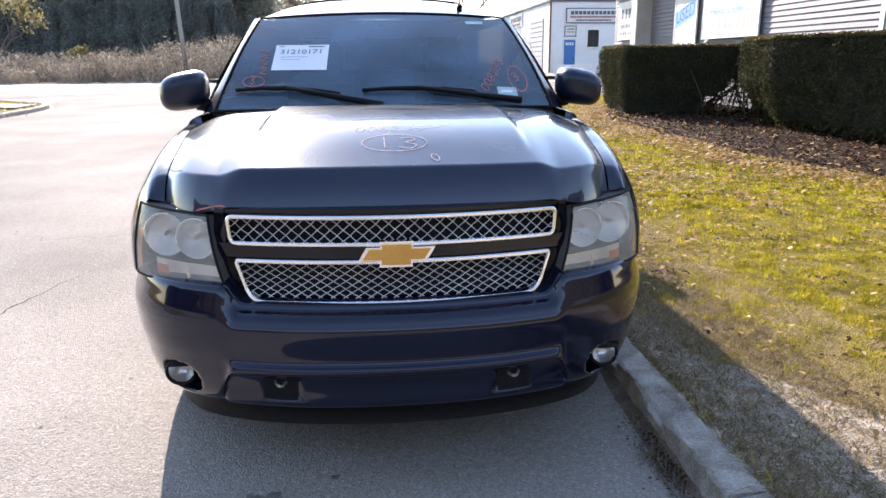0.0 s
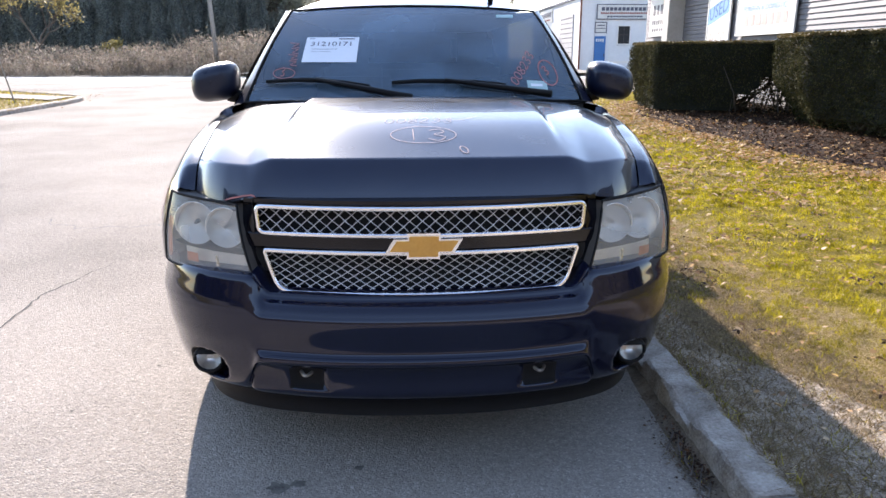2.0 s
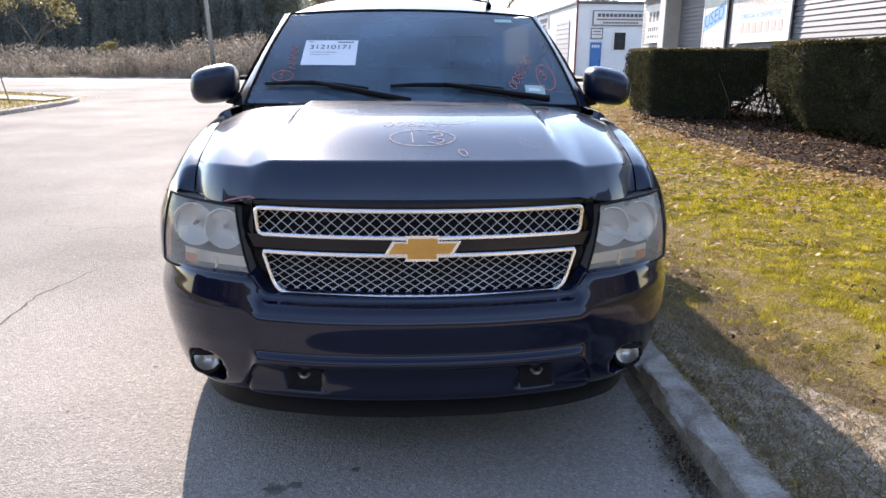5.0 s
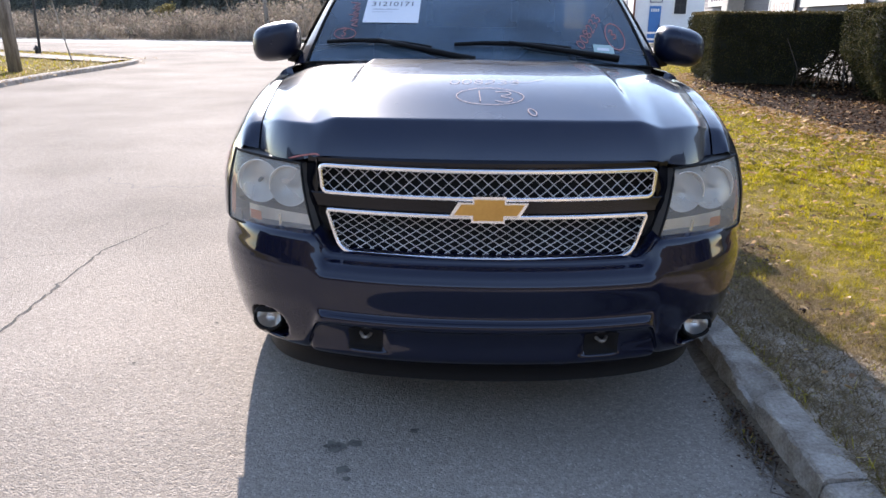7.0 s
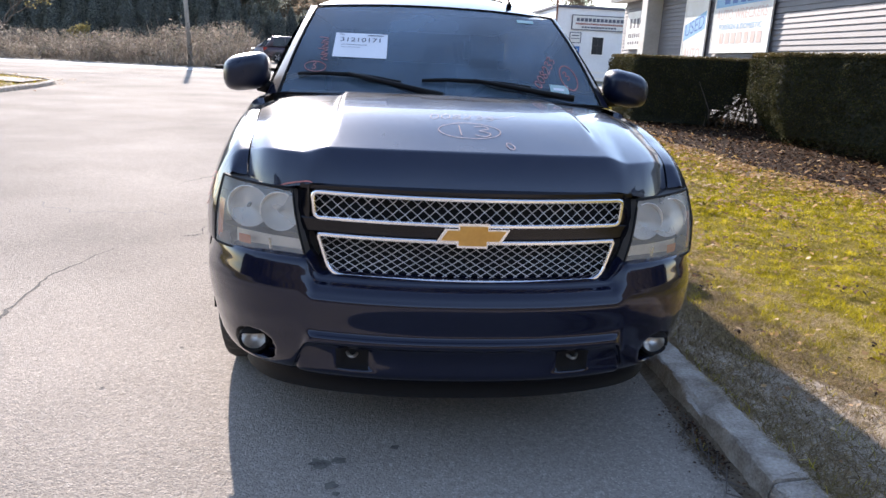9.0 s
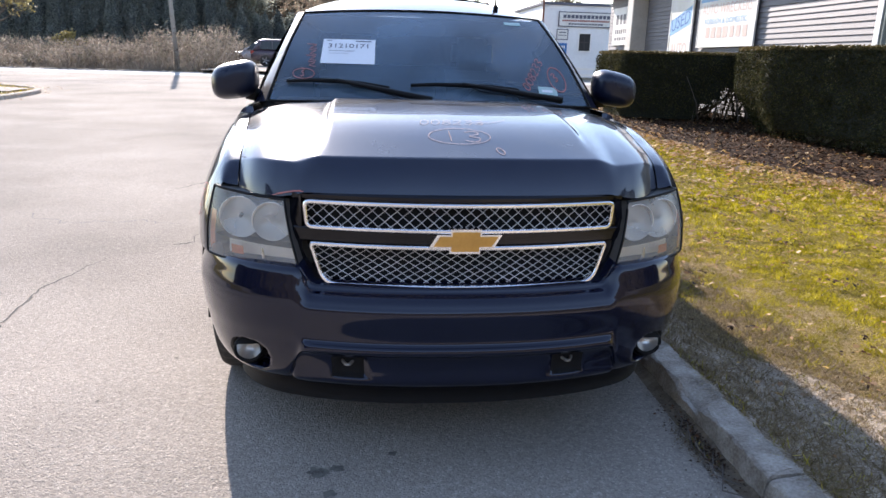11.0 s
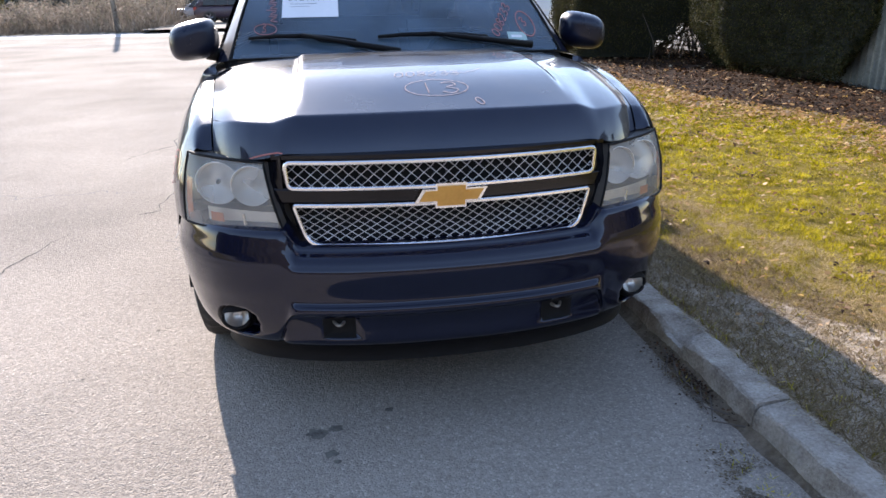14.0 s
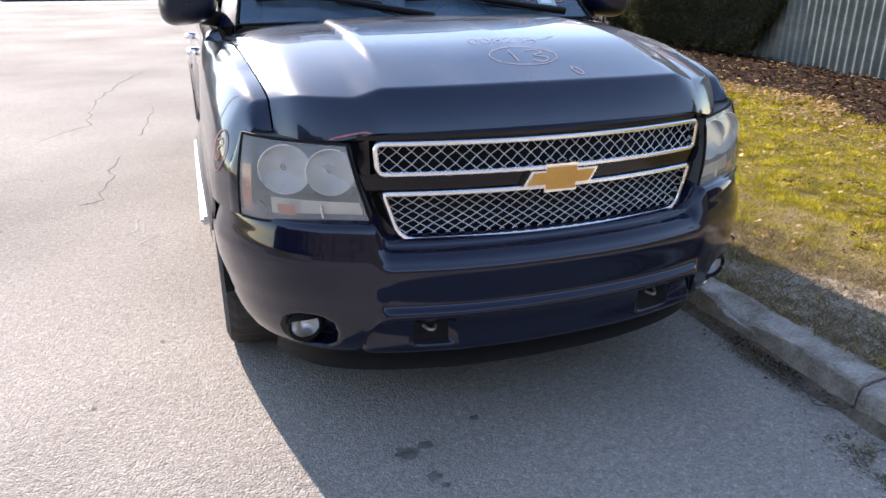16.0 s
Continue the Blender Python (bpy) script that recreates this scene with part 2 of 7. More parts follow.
M["woods"] = material("woods_backdrop", (0.05, 0.05, 0.032), 0.95, spec=0.05, second=(0.1, 0.08, 0.055), scale=0.4, amount=0.6, bump=1.0, bump_scale=2.0, detail=8)
M["gutter"] = material("gutter_sand", (0.21, 0.172, 0.132), 0.95, spec=0.1, second=(0.1, 0.078, 0.055), scale=6, amount=0.6, bump=1.0, bump_scale=120, detail=9)
M["dirt"] = material("bare_dirt", (0.28, 0.22, 0.165), 0.95, spec=0.1, second=(0.52, 0.45, 0.37), scale=9, amount=0.5, bump=1.0, bump_scale=90, detail=9)
# browner top leaves, also lightened: sunlight along the top is put into colour
M["hedge_top"] = leafy("sunlit_tone_yew_leaves", [(0.07, 0.055, 0.02), (0.13, 0.095, 0.035), (0.09, 0.085, 0.03), (0.19, 0.13, 0.06)], 0.3)
M["hedge_in"] = material("hedge_core_shade", (0.018, 0.02, 0.012), 0.95, scale=6, amount=0.5)
M["grass"] = leafy("grass_blades", [(0.12, 0.104, 0.003), (0.32, 0.275, 0.005), (0.5, 0.415, 0.01), (0.21, 0.19, 0.004), (0.62, 0.49, 0.12)], 0.4, spec=0.15, patch=0.55, patch_scale=6.0)
M["straw"] = leafy("dead_grass", [(0.46, 0.34, 0.17), (0.3, 0.21, 0.1), (0.6, 0.47, 0.28), (0.19, 0.125, 0.065)], 0.3, spec=0.1)
M["fallen"] = leafy("fallen_leaves", [(0.26, 0.13, 0.055), (0.44, 0.27, 0.12), (0.16, 0.08, 0.04), (0.56, 0.42, 0.26), (0.36, 0.21, 0.1), (0.5, 0.32, 0.1), (0.3, 0.17, 0.08)], 0.3, spec=0.15)
# very dark leaves: under the hedges part of this is shade, put into colour
M["dark_leaf"] = leafy("dark_leaves", [(0.05, 0.024, 0.012), (0.018, 0.011, 0.007), (0.13, 0.06, 0.028), (0.016, 0.01, 0.007), (0.035, 0.018, 0.01)], 0.1, spec=0.1)
M["brush"] = leafy("dry_brush", [(0.23, 0.19, 0.155), (0.14, 0.112, 0.095), (0.33, 0.28, 0.23), (0.16, 0.15, 0.11), (0.21, 0.175, 0.155)], 0.35, rough=0.9, spec=0.05, patch=0.45, patch_scale=0.8)
# conifer, pine and oak tones lifted paler and greyer: distance haze put into colour
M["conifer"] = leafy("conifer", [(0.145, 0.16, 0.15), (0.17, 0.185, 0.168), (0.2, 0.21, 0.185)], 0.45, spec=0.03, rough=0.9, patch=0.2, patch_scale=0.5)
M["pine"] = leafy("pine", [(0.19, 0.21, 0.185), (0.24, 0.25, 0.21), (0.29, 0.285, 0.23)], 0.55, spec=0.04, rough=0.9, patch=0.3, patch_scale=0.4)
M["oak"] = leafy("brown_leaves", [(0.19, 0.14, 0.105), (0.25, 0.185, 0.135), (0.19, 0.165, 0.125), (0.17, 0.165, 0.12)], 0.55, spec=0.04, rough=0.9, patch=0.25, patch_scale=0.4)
M["maple"] = leafy("red_leaves", [(0.22, 0.06, 0.04), (0.3, 0.11, 0.06), (0.16, 0.06, 0.04)], 0.35)
M["litter"] = leafy("gutter_bits", [(0.13, 0.1, 0.07), (0.2, 0.16, 0.115), (0.08, 0.06, 0.042), (0.28, 0.23, 0.17)], 0.1, spec=0.05)
M["grit"] = leafy("grit", [(0.36, 0.29, 0.22), (0.27, 0.21, 0.155), (0.46, 0.39, 0.31), (0.2, 0.15, 0.11)], 0.0)
M["yellow"] = leafy("yellow_leaves", [(0.3, 0.24, 0.08), (0.24, 0.2, 0.08), (0.36, 0.29, 0.12)], 0.4)


# ---- builders ----
def mesh_of(name, verts, faces, mats, smooth=False, index=None):
    me = bpy.data.meshes.new(name)
    me.from_pydata([tuple(v) for v in verts], [], faces)
    for m in mats if isinstance(mats, (list, tuple)) else [mats]:
        me.materials.append(m)
    if index is not None:
        me.polygons.foreach_set("material_index", index)
    if smooth:
        me.polygons.foreach_set("use_smooth", [True] * len(me.polygons))
    me.update()
    return me


def put_in(name, me, parent=None, label=""):
    ob = new(name, me)
    ob.parent = parent
    if label:
        ob["label"] = label
    return ob


def part(name, bm, mat, parent, label="", smooth=False):
    me = bpy.data.meshes.new(name)
    bm.to_mesh(me)
    bm.free()
    for m in mat if isinstance(mat, (list, tuple)) else [mat]:
        me.materials.append(m)
    if smooth:
        me.polygons.foreach_set("use_smooth", [True] * len(me.polygons))
    return put_in(name, me, parent, label)


def thing(name, label, category, group="", at=(0, 0, 0)):
    ob = new(name)
    ob.location = at
    return tagged(ob, label, category, group)


def box_bm(x0, x1, y0, y1, z0, z1, bevel=0.0, bm=None):
    bm = bm or bmesh.new()
    got = bmesh.ops.create_cube(bm, size=1.0)["verts"]
    for v in got:
        v.co = Vector((x0 + (v.co.x + 0.5) * (x1 - x0), y0 + (v.co.y + 0.5) * (y1 - y0), z0 + (v.co.z + 0.5) * (z1 - z0)))
    if bevel:
        edges = list({e for v in got for e in v.link_edges})
        bmesh.ops.bevel(bm, geom=edges, offset=bevel, segments=2, affect="EDGES")
    return bm


def tube(points, radius, sides=8, closed=False, cap=True):
    """Verts and faces of a round bar along points; radius is a number or one for each point."""
    pts = [Vector(p) for p in points]
    rad = radius if isinstance(radius, (list, tuple)) else [radius] * len(pts)
    verts, faces = [], []
    for k, p in enumerate(pts):
        a = pts[(k - 1) % len(pts)] if closed or k else pts[k]
        b = pts[(k + 1) % len(pts)] if closed or k < len(pts) - 1 else pts[k]
        d = (b - a).normalized()
        u = d.cross(Vector((0, 0, 1)) if abs(d.z) < 0.9 else Vector((1, 0, 0))).normalized()
        w = d.cross(u)
        for s in range(sides):
            q = 2 * math.pi * s / sides
            verts.append(p + rad[k] * (math.cos(q) * u + math.sin(q) * w))
    n = len(pts)
    for k in range(n if closed else n - 1):
        for s in range(sides):
            a, b = k * sides, ((k + 1) % n) * sides
            faces.append((a + s, a + (s + 1) % sides, b + (s + 1) % sides, b + s))
    if cap and not closed:
        faces.append(tuple(range(sides))[::-1])
        faces.append(tuple((n - 1) * sides + s for s in range(sides)))
    return verts, faces


def join(*lots):
    verts, faces = [], []
    for v, f in lots:
        o = len(verts)
        verts += list(v)
        faces += [tuple(i + o for i in q) for q in f]
    return verts, faces


def put_letters(verts, faces, mat, parent):
    """Writing, each letter a part of its own."""
    owner = list(range(len(verts)))

    def root_of(i):
        while owner[i] != i:
            owner[i] = owner[owner[i]]
            i = owner[i]
        return i
    for q in faces:
        for i in q[1:]:
            owner[root_of(i)] = root_of(q[0])
    groups = {}
    for q in faces:
        groups.setdefault(root_of(q[0]), []).append(q)
    for quads in groups.values():
        used_v = sorted({i for q in quads for i in q})
        order = {i: k for k, i in enumerate(used_v)}
        put_in("letter", mesh_of("letter", [verts[i] for i in used_v], [tuple(order[i] for i in q) for q in quads], mat), parent)


def grid(us, vs, place):
    """Verts and faces of place(u, v) over two lists."""
    verts = [place(u, v) for v in vs for u in us]
    w = len(us)
    faces = [(j * w + i, j * w + i + 1, (j + 1) * w + i + 1, (j + 1) * w + i) for j in range(len(vs) - 1) for i in range(w - 1)]
    return verts, faces


def span(a, b, n):
    return [a + (b - a) * k / n for k in range(n + 1)]


def smooth_step(a, b, x):
    t = min(1.0, max(0.0, (x - a) / (b - a)))
    return t * t * (3 - 2 * t)


def between(table, x):
    """Reads a list of (x, y) pairs at x, with straight lines between."""
    if x <= table[0][0]:
        return table[0][1]
    for (a, p), (b, q) in zip(table, table[1:]):
        if x <= b:
            return p + (q - p) * (x - a) / (b - a)
    return table[-1][1]


def curve_of(table, x):
    """Like between(), rounded at the knots (a monotone cubic)."""
    n = len(table)
    if x <= table[0][0]:
        return table[0][1]
    if x >= table[-1][0]:
        return table[-1][1]
    slopes = [(table[k + 1][1] - table[k][1]) / (table[k + 1][0] - table[k][0]) for k in range(n - 1)]
    tang = [slopes[0]] + [0 if slopes[k - 1] * slopes[k] <= 0 else 2 * slopes[k - 1] * slopes[k] / (slopes[k - 1] + slopes[k]) for k in range(1, n - 1)] + [slopes[-1]]
    for k in range(n - 1):
        a, b = table[k][0], table[k + 1][0]
        if x <= b:
            h, t = b - a, (x - a) / (b - a)
            return (2 * t**3 - 3 * t * t + 1) * table[k][1] + (t**3 - 2 * t * t + t) * h * tang[k] + (3 * t * t - 2 * t**3) * table[k + 1][1] + (t**3 - t * t) * h * tang[k + 1]


def letters(text, height, align="CENTER"):
    """Verts and faces of flat writing in the built-in font, x along the line, y up, centred."""
    cu = bpy.data.curves.new("writing", "FONT")
    cu.body, cu.size, cu.align_x, cu.align_y = text, height * 1.4, align, "CENTER"
    cu.resolution_u = 3
    ob = new("writing", cu)
    me = bpy.data.meshes.new_from_object(ob.evaluated_get(bpy.context.evaluated_depsgraph_get()))
    verts, faces = [v.co.copy() for v in me.vertices], [tuple(p.vertices) for p in me.polygons]
    bpy.data.objects.remove(ob)
    bpy.data.curves.remove(cu)
    bpy.data.meshes.remove(me)
    return verts, faces


def ground_z(y):
    """The street climbs gently towards the crossing."""
    return 0.0145 * max(0.0, min(y, 44.0) - 4.0) * smooth_step(4, 9, y)


# ---- the setting: street, lawn, kerbs ----
def sheet(name, label, mat, xs, ys, lift, category="ground", rough=0.0, seed=0.0):
    def place(x, y):
        z = ground_z(y) + (lift(x, y) if callable(lift) else lift)
        return (x, y, z + (rough * noise.noise((x * 1.7 + seed, y * 1.7, 0.3)) if rough else 0))
    v, f = grid(xs, ys, place)
    return tagged(put_in(name, mesh_of(name, v, f, mat, smooth=True)), label, category, kind="structure")


far_x = [-600, -250, -120] + span(-60, 60, 24) + [120, 250, 600]
far_y = [-300, -100, -40] + span(-12, 60, 36) + [80, 120, 200, 400, 900]
sheet("ground", "sunlit worn grey asphalt street and crossing", M["asphalt"], far_x, far_y, 0.0)

KERB_X0, KERB_X1, KERB_H = 1.04, 1.18, 0.11


def lawn_lift(x, y):
    return KERB_H - 0.012 + 0.03 * smooth_step(1.2, 4, x) + 0.012 * noise.noise((x * 2.3, y * 2.3, 0.0))


sheet("lawn", "patchy sunlit green lawn with bare spots", M["soil"], span(KERB_X1 - 0.01, 7.18, 60) + span(7.6, 40, 12), span(-9, 21, 150), lawn_lift, "lawn")


def bed_edge(y):
    return between([(2.4, 4.85), (2.9, 5.0), (4.1, 5.42), (5.0, 5.5), (5.9, 5.4), (6.6, 5.2), (8.1, 4.95), (9.5, 4.72), (11.25, 4.78), (13, 5.0), (16, 6.1), (17, 7.5)], y) + 0.18 * noise.noise((y * 1.3, 0.5, 0))


v, f = grid(span(0, 1, 30), span(2.2, 16.8, 80), lambda u, y: (bed_edge(y) + u * (9.2 - bed_edge(y)), y, ground_z(y) + lawn_lift(bed_edge(y) + u * (9.2 - bed_edge(y)), y) + 0.006 + 0.05 * smooth_step(0, 0.2, u) + 0.025 * noise.noise((u * 9, y * 3, 2.0))))
tagged(put_in("planting_bed", mesh_of("planting_bed", v, f, M["mulch"], smooth=True)), "dark brown mulch bed under the hedges", "mulch", kind="structure")

# kerb, stone by stone, with worn edges
kerb = tagged(new("kerb"), "worn grey concrete kerb along the lawn", "kerb", kind="structure")


def kerb_stone(y0, y1, x0, x1, h, seed):
    prof = [(x0 - 0.014, -0.03), (x0 - 0.004, h - 0.05), (x0 + 0.003, h - 0.008), (x0 + 0.012, h), (x1 - 0.012, h + 0.004), (x1, h - 0.012), (x1 + 0.01, -0.03)]
    n = max(3, int((y1 - y0) / 0.028))

    def place(k, y):
        x, z = prof[k]
        wear = noise.noise((y * 5 + seed, k * 0.7, 3.1)) * 0.011 + noise.noise((y * 23 + seed, k * 1.3, 1.1)) * 0.008
        chip = max(0, noise.noise((y * 3.1 + seed, 8.0, 0)) - 0.14) * 0.11 if k in (2, 3) else 0
        return (x + (wear if k < 6 else 0) + (chip * 0.6 if k in (2, 3) else 0), y, z + ground_z(y) + (wear * 0.7 - chip if 0 < k < 6 else 0))
    v, f = grid(list(range(7)), span(y0, y1, n), place)
    m = len(v) - 7
    f += [tuple(range(7)), tuple(m + k for k in range(7))[::-1]]
    return mesh_of("kerb_stone", v, f, M["concrete"])


joints = [-6.0, -4.1, -2.2, -0.36, 0.51, 2.4, 4.3, 6.2, 8.1, 10.0, 11.9, 13.8, 15.7, 17.6, 19.5, 21.2]
for a, b in zip(joints, joints[1:]):
    put_in("kerb_stone", kerb_stone(a + 0.004, b - 0.004, KERB_X0, KERB_X1, KERB_H, a * 3.7), kerb)

# grass corner across the street, with its own kerb
corner_line = [(-9.2, -12), (-9.2, -4), (-9.25, 3), (-9.3, 8), (-9.4, 11.8), (-9.62, 14.5), (-9.62, 17.0), (-9.66, 19.0), (-10.1, 20.5), (-11.4, 21.7), (-14.3, 23.6), (-20, 25.1), (-40, 25.5)]


def corner_points(n=168):
    out = []
    for t in span(0, len(corner_line) - 1, n):
        k = min(int(t), len(corner_line) - 2)
        p0, p1, p2, p3 = (Vector(corner_line[max(0, min(len(corner_line) - 1, k + d))]) for d in (-1, 0, 1, 2))
        s = t - k
        out.append(0.5 * ((2 * p1) + (p2 - p0) * s + (2 * p0 - 5 * p1 + 4 * p2 - p3) * s * s + (3 * p1 - p0 - 3 * p2 + p3) * s**3))
    return out


cps = corner_points()
hub = Vector((-42.0, 8.0))
v, f = grid(list(range(len(cps))), span(0, 1, 14), lambda k, s: (lambda q: (q.x, q.y, ground_z(q.y) + 0.09 + 0.03 * noise.noise((q.x, q.y, 0))))(cps[k].lerp(hub, s**1.6)))
tagged(put_in("grass_corner", mesh_of("grass_corner", v, f, M["soil"], smooth=True)), "worn grass corner strewn with leaves across the street", "lawn", kind="structure")
far_kerb = tagged(new("kerb_across"), "low worn concrete kerb round the grass corner", "kerb", kind="structure")
for a in range(0, len(cps) - 8, 8):
    seg = cps[a:a + 9]
    v, f = [], []
    for k, p in enumerate(seg):
        d = (seg[min(k + 1, 8)] - seg[max(k - 1, 0)]).normalized()
        nrm = Vector((d.y, -d.x))
        for off, z in ((0.09, -0.03), (0.075, 0.09), (0.05, 0.11), (-0.07, 0.115), (-0.09, 0.05)):
            q = p + nrm * off
            v.append((q.x, q.y, ground_z(q.y) + z + 0.008 * noise.noise((q.x * 4, q.y * 4, z * 9))))
    f = [(k * 5 + i, k * 5 + i + 1, k * 5 + i + 6, k * 5 + i + 5) for k in range(8) for i in range(4)] + [tuple(range(5)), tuple(40 + i for i in range(5))[::-1]]
    put_in("kerb_stone", mesh_of("kerb_stone", v, f, M["concrete"]), far_kerb)

v, f = grid(span(0, 1, 12), span(0, 1, 3), lambda u, s: (lambda a, b: (a.x + (b.x - a.x) * u, a.y + (b.y - a.y) * u, ground_z(a.y + (b.y - a.y) * u) + 0.128))(Vector((-10.05, 18.5 + 1.4 * s)), Vector((-17.5, 22.4 + 1.4 * s))))
tagged(put_in("pavement", mesh_of("pavement", v, f, M["concrete"])), "short pale concrete footpath across the grass corner", "pavement", kind="structure")

# pale far verge, field and its edge
sheet("far_pavement", "pale concrete verge beyond the crossing", M["pale"], span(-80, 60, 20), [33.7, 34.6, 35.6, 36.6, 37.4], lambda x, y: 0.012 + 0.07 * smooth_step(36.4, 37.2, y), "pavement")
sheet("field", "dry grass field beyond the crossing", M["field"], [-400, -200] + span(-100, 100, 60) + [200, 400], [36.9, 38, 40, 42, 46, 50, 56, 64, 80, 120, 300], lambda x, y: 0.07 + 0.3 * smooth_step(37, 41, y) * noise.noise((x * 1.7, y * 1.7, 0.3)), "field")
sheet("parking_lot", "worn asphalt yard beyond the crossing", M["asphalt"], span(-8.8, 10.5, 12), [36.4, 38, 42, 46, 50, 56, 60], 0.2, "yard")


# cracks, seams and stains of the street
def ribbon(points, width, z=0.003, jitter=0.03, steps=10, seed=0):
    pts = []
    for (a, b) in zip(points, points[1:]):
        for s in span(0, 1, steps)[:-1]:
            pts.append(Vector(a).lerp(Vector(b), s))
    pts.append(Vector(points[-1]))
    v, f = [], []
    for k, p in enumerate(pts):
        d = (pts[min(k + 1, len(pts) - 1)] - pts[max(k - 1, 0)]).normalized()
        nrm = Vector((-d.y, d.x))
        q = p + nrm * jitter * (noise.noise((k * 0.45, seed, 0)) + 0.5 * noise.noise((k * 1.3, seed, 5)))
        w = width * (0.35 + 0.9 * abs(noise.noise((k * 0.8, seed, 9)))) * min(1, 0.2 + 3 * min(k, len(pts) - 1 - k) / len(pts))
        for s in (-1, 1):
            r = q + nrm * w * s
            v.append((r.x, r.y, ground_z(r.y) + z))
    return v, [(2 * k, 2 * k + 1, 2 * k + 3, 2 * k + 2) for k in range(len(pts) - 1)]


def crack(points, width, label, mat="crack", jitter=0.03, seed=0.0, name="road_crack"):
    v, f = ribbon(points, width, jitter=jitter, seed=seed)
    tagged(put_in(name, mesh_of(name, v, f, M[mat])), label, "crack", kind="structure")


crack([(-2.23, 2.85), (-2.39, 2.12), (-2.34, 1.54), (-2.31, 1.2), (-2.27, 0.84), (-2.35, 0.1)], 0.013, "long thin crack in the asphalt", seed=1.0)
crack([(-2.39, 2.12), (-2.9, 1.95), (-3.6, 2.1)], 0.004, "fine branching crack in the asphalt", seed=2.2)
crack([(-1.7, 3.32), (-1.78, 3.26), (-1.86, 3.22)], 0.02, "short dark crack in the asphalt", seed=3.1)
crack([(-1.75, 3.3), (-1.72, 4.3), (-1.57, 5.6), (-1.5, 7.4)], 0.01, "hairline crack in the asphalt", seed=4.4, jitter=0.06)
crack([(-2.5, 5.4), (-2.12, 6.2), (-2.18, 7.7), (-1.9, 9.6), (-1.5, 10.9)], 0.016, "wandering crack in the asphalt", seed=5.7, jitter=0.08)
crack([(-2.0, 3.9), (-2.35, 4.1), (-3.0, 4.0), (-3.6, 4.5)], 0.014, "rough crazed patch of asphalt", mat="tar", seed=6.3, jitter=0.12)
crack([(-1.3, 2.0), (-1.45, 2.5), (-1.5, 2.9)], 0.012, "rough crazed patch of asphalt", mat="tar", seed=7.9, jitter=0.1)
crack([(-9.3, 11.6), (-7.2, 11.0), (-4.2, 11.05), (-2.4, 11.3), (1.0, 11.2)], 0.015, "straight repair seam across the asphalt", mat="tar", seed=8.8, jitter=0.02, name="road_seam")
crack([(-10, 16.8), (-5, 16.4), (1.0, 16.6)], 0.02, "straight repair seam across the asphalt", mat="tar", seed=9.8, jitter=0.03, name="road_seam")
crack([(-10.3, 25.6), (-6, 25.2), (-2, 25.4), (6, 25.3)], 0.035, "dark seam where the street meets the crossing", mat="tar", seed=10.8, jitter=0.05, name="road_seam")

for k, y in enumerate((27.3, 28.9, 30.6, 32.4, 33.6)):
    crack([(-70 + 8 * k, y), (-40, y + 0.15), (-20, y - 0.1), (0, y + 0.1), (30, y)], (0.03, 0.06, 0.025, 0.05, 0.09)[k], "long tar seam along the crossing road", mat="tar", seed=20.0 + k, jitter=0.06, name="road_seam")


def blot(x, y, r, seed, label, mat="oil"):
    v = [(x, y, 0.0025)]
    n = 28
    for k in range(n):
        q = 2 * math.pi * k / n
        rr = r * (0.8 + 0.4 * noise.noise((math.cos(q) * 1.6 + seed, math.sin(q) * 1.6, seed)))
        v.append((x + rr * math.cos(q), y + 0.8 * rr * math.sin(q), 0.0025))
    me = mesh_of("oil_stain", v, [(0, 1 + k, 1 + (k + 1) % n) for k in range(n)], M[mat])
    tagged(put_in("oil_stain", me), label, "stain", kind="structure")


for x, y, r, s in ((-0.24, 0.05, 0.022, 1), (-0.52, -0.06, 0.05, 2), (-0.45, -0.04, 0.035, 7), (-0.47, -0.2, 0.03, 3), (-0.45, -0.25, 0.018, 4), (-1.28, 1.0, 0.012, 5), (-1.5, 0.55, 0.012, 6)):
    blot(x, y, r, s * 3.3, "small dark oil spot on the asphalt")

# added, unseen wood backdrop: closes the street behind, darkens the car's reflections
v, f = grid(span(-0.4, math.pi + 0.4, 110), span(0, 1, 6), lambda q, s: (70 * math.cos(q) + 2 * noise.noise((q * 30, s * 3, 1.0)), -18 - 44 * math.sin(q) + 2 * noise.noise((q * 40, s * 4, 4.0)), s * (21.0 + 2.0 * noise.noise((q * 5, 0.5, 0)) + 0.5 * noise.noise((q * 37, 2.5, 0)))))
tagged(put_in("backdrop", mesh_of("backdrop", v, f, M["woods"])), "plain dark brown-green backdrop added behind the view for reflections", "woods", kind="structure")

# ---- the grey house ----
HX, HY0, HY1, EAVE = 8.6, 9.62, 23.9, 3.78
house = thing("house", "single-storey house with grey lap siding and brown roof", "house")
FLOOR = ground_z(14)
part("wall", box_bm(HX + 0.03, HX + 9, HY0, HY1, -0.1, EAVE), M["siding"], house)
step = 0.117


def plank_mesh(length):
    v = [(-0.014, 0, 0), (0.008, 0, 0.114), (0.03, 0, 0.114), (0.03, 0, 0)]
    v += [(a, length, c) for a, b, c in v]
    return mesh_of("siding_plank", v, [(0, 1, 5, 4), (1, 2, 6, 5), (3, 0, 4, 7), (0, 3, 2, 1), (4, 5, 6, 7)], M["siding"])


def courses(y0, y1, z0, z1):
    me = plank_mesh(y1 - y0)
    k = 0
    while z0 + k * step < z1 - 0.05:
        ob = put_in("siding_plank", me, house)
        ob.location = (HX, y0, z0 + k * step)
        k += 1


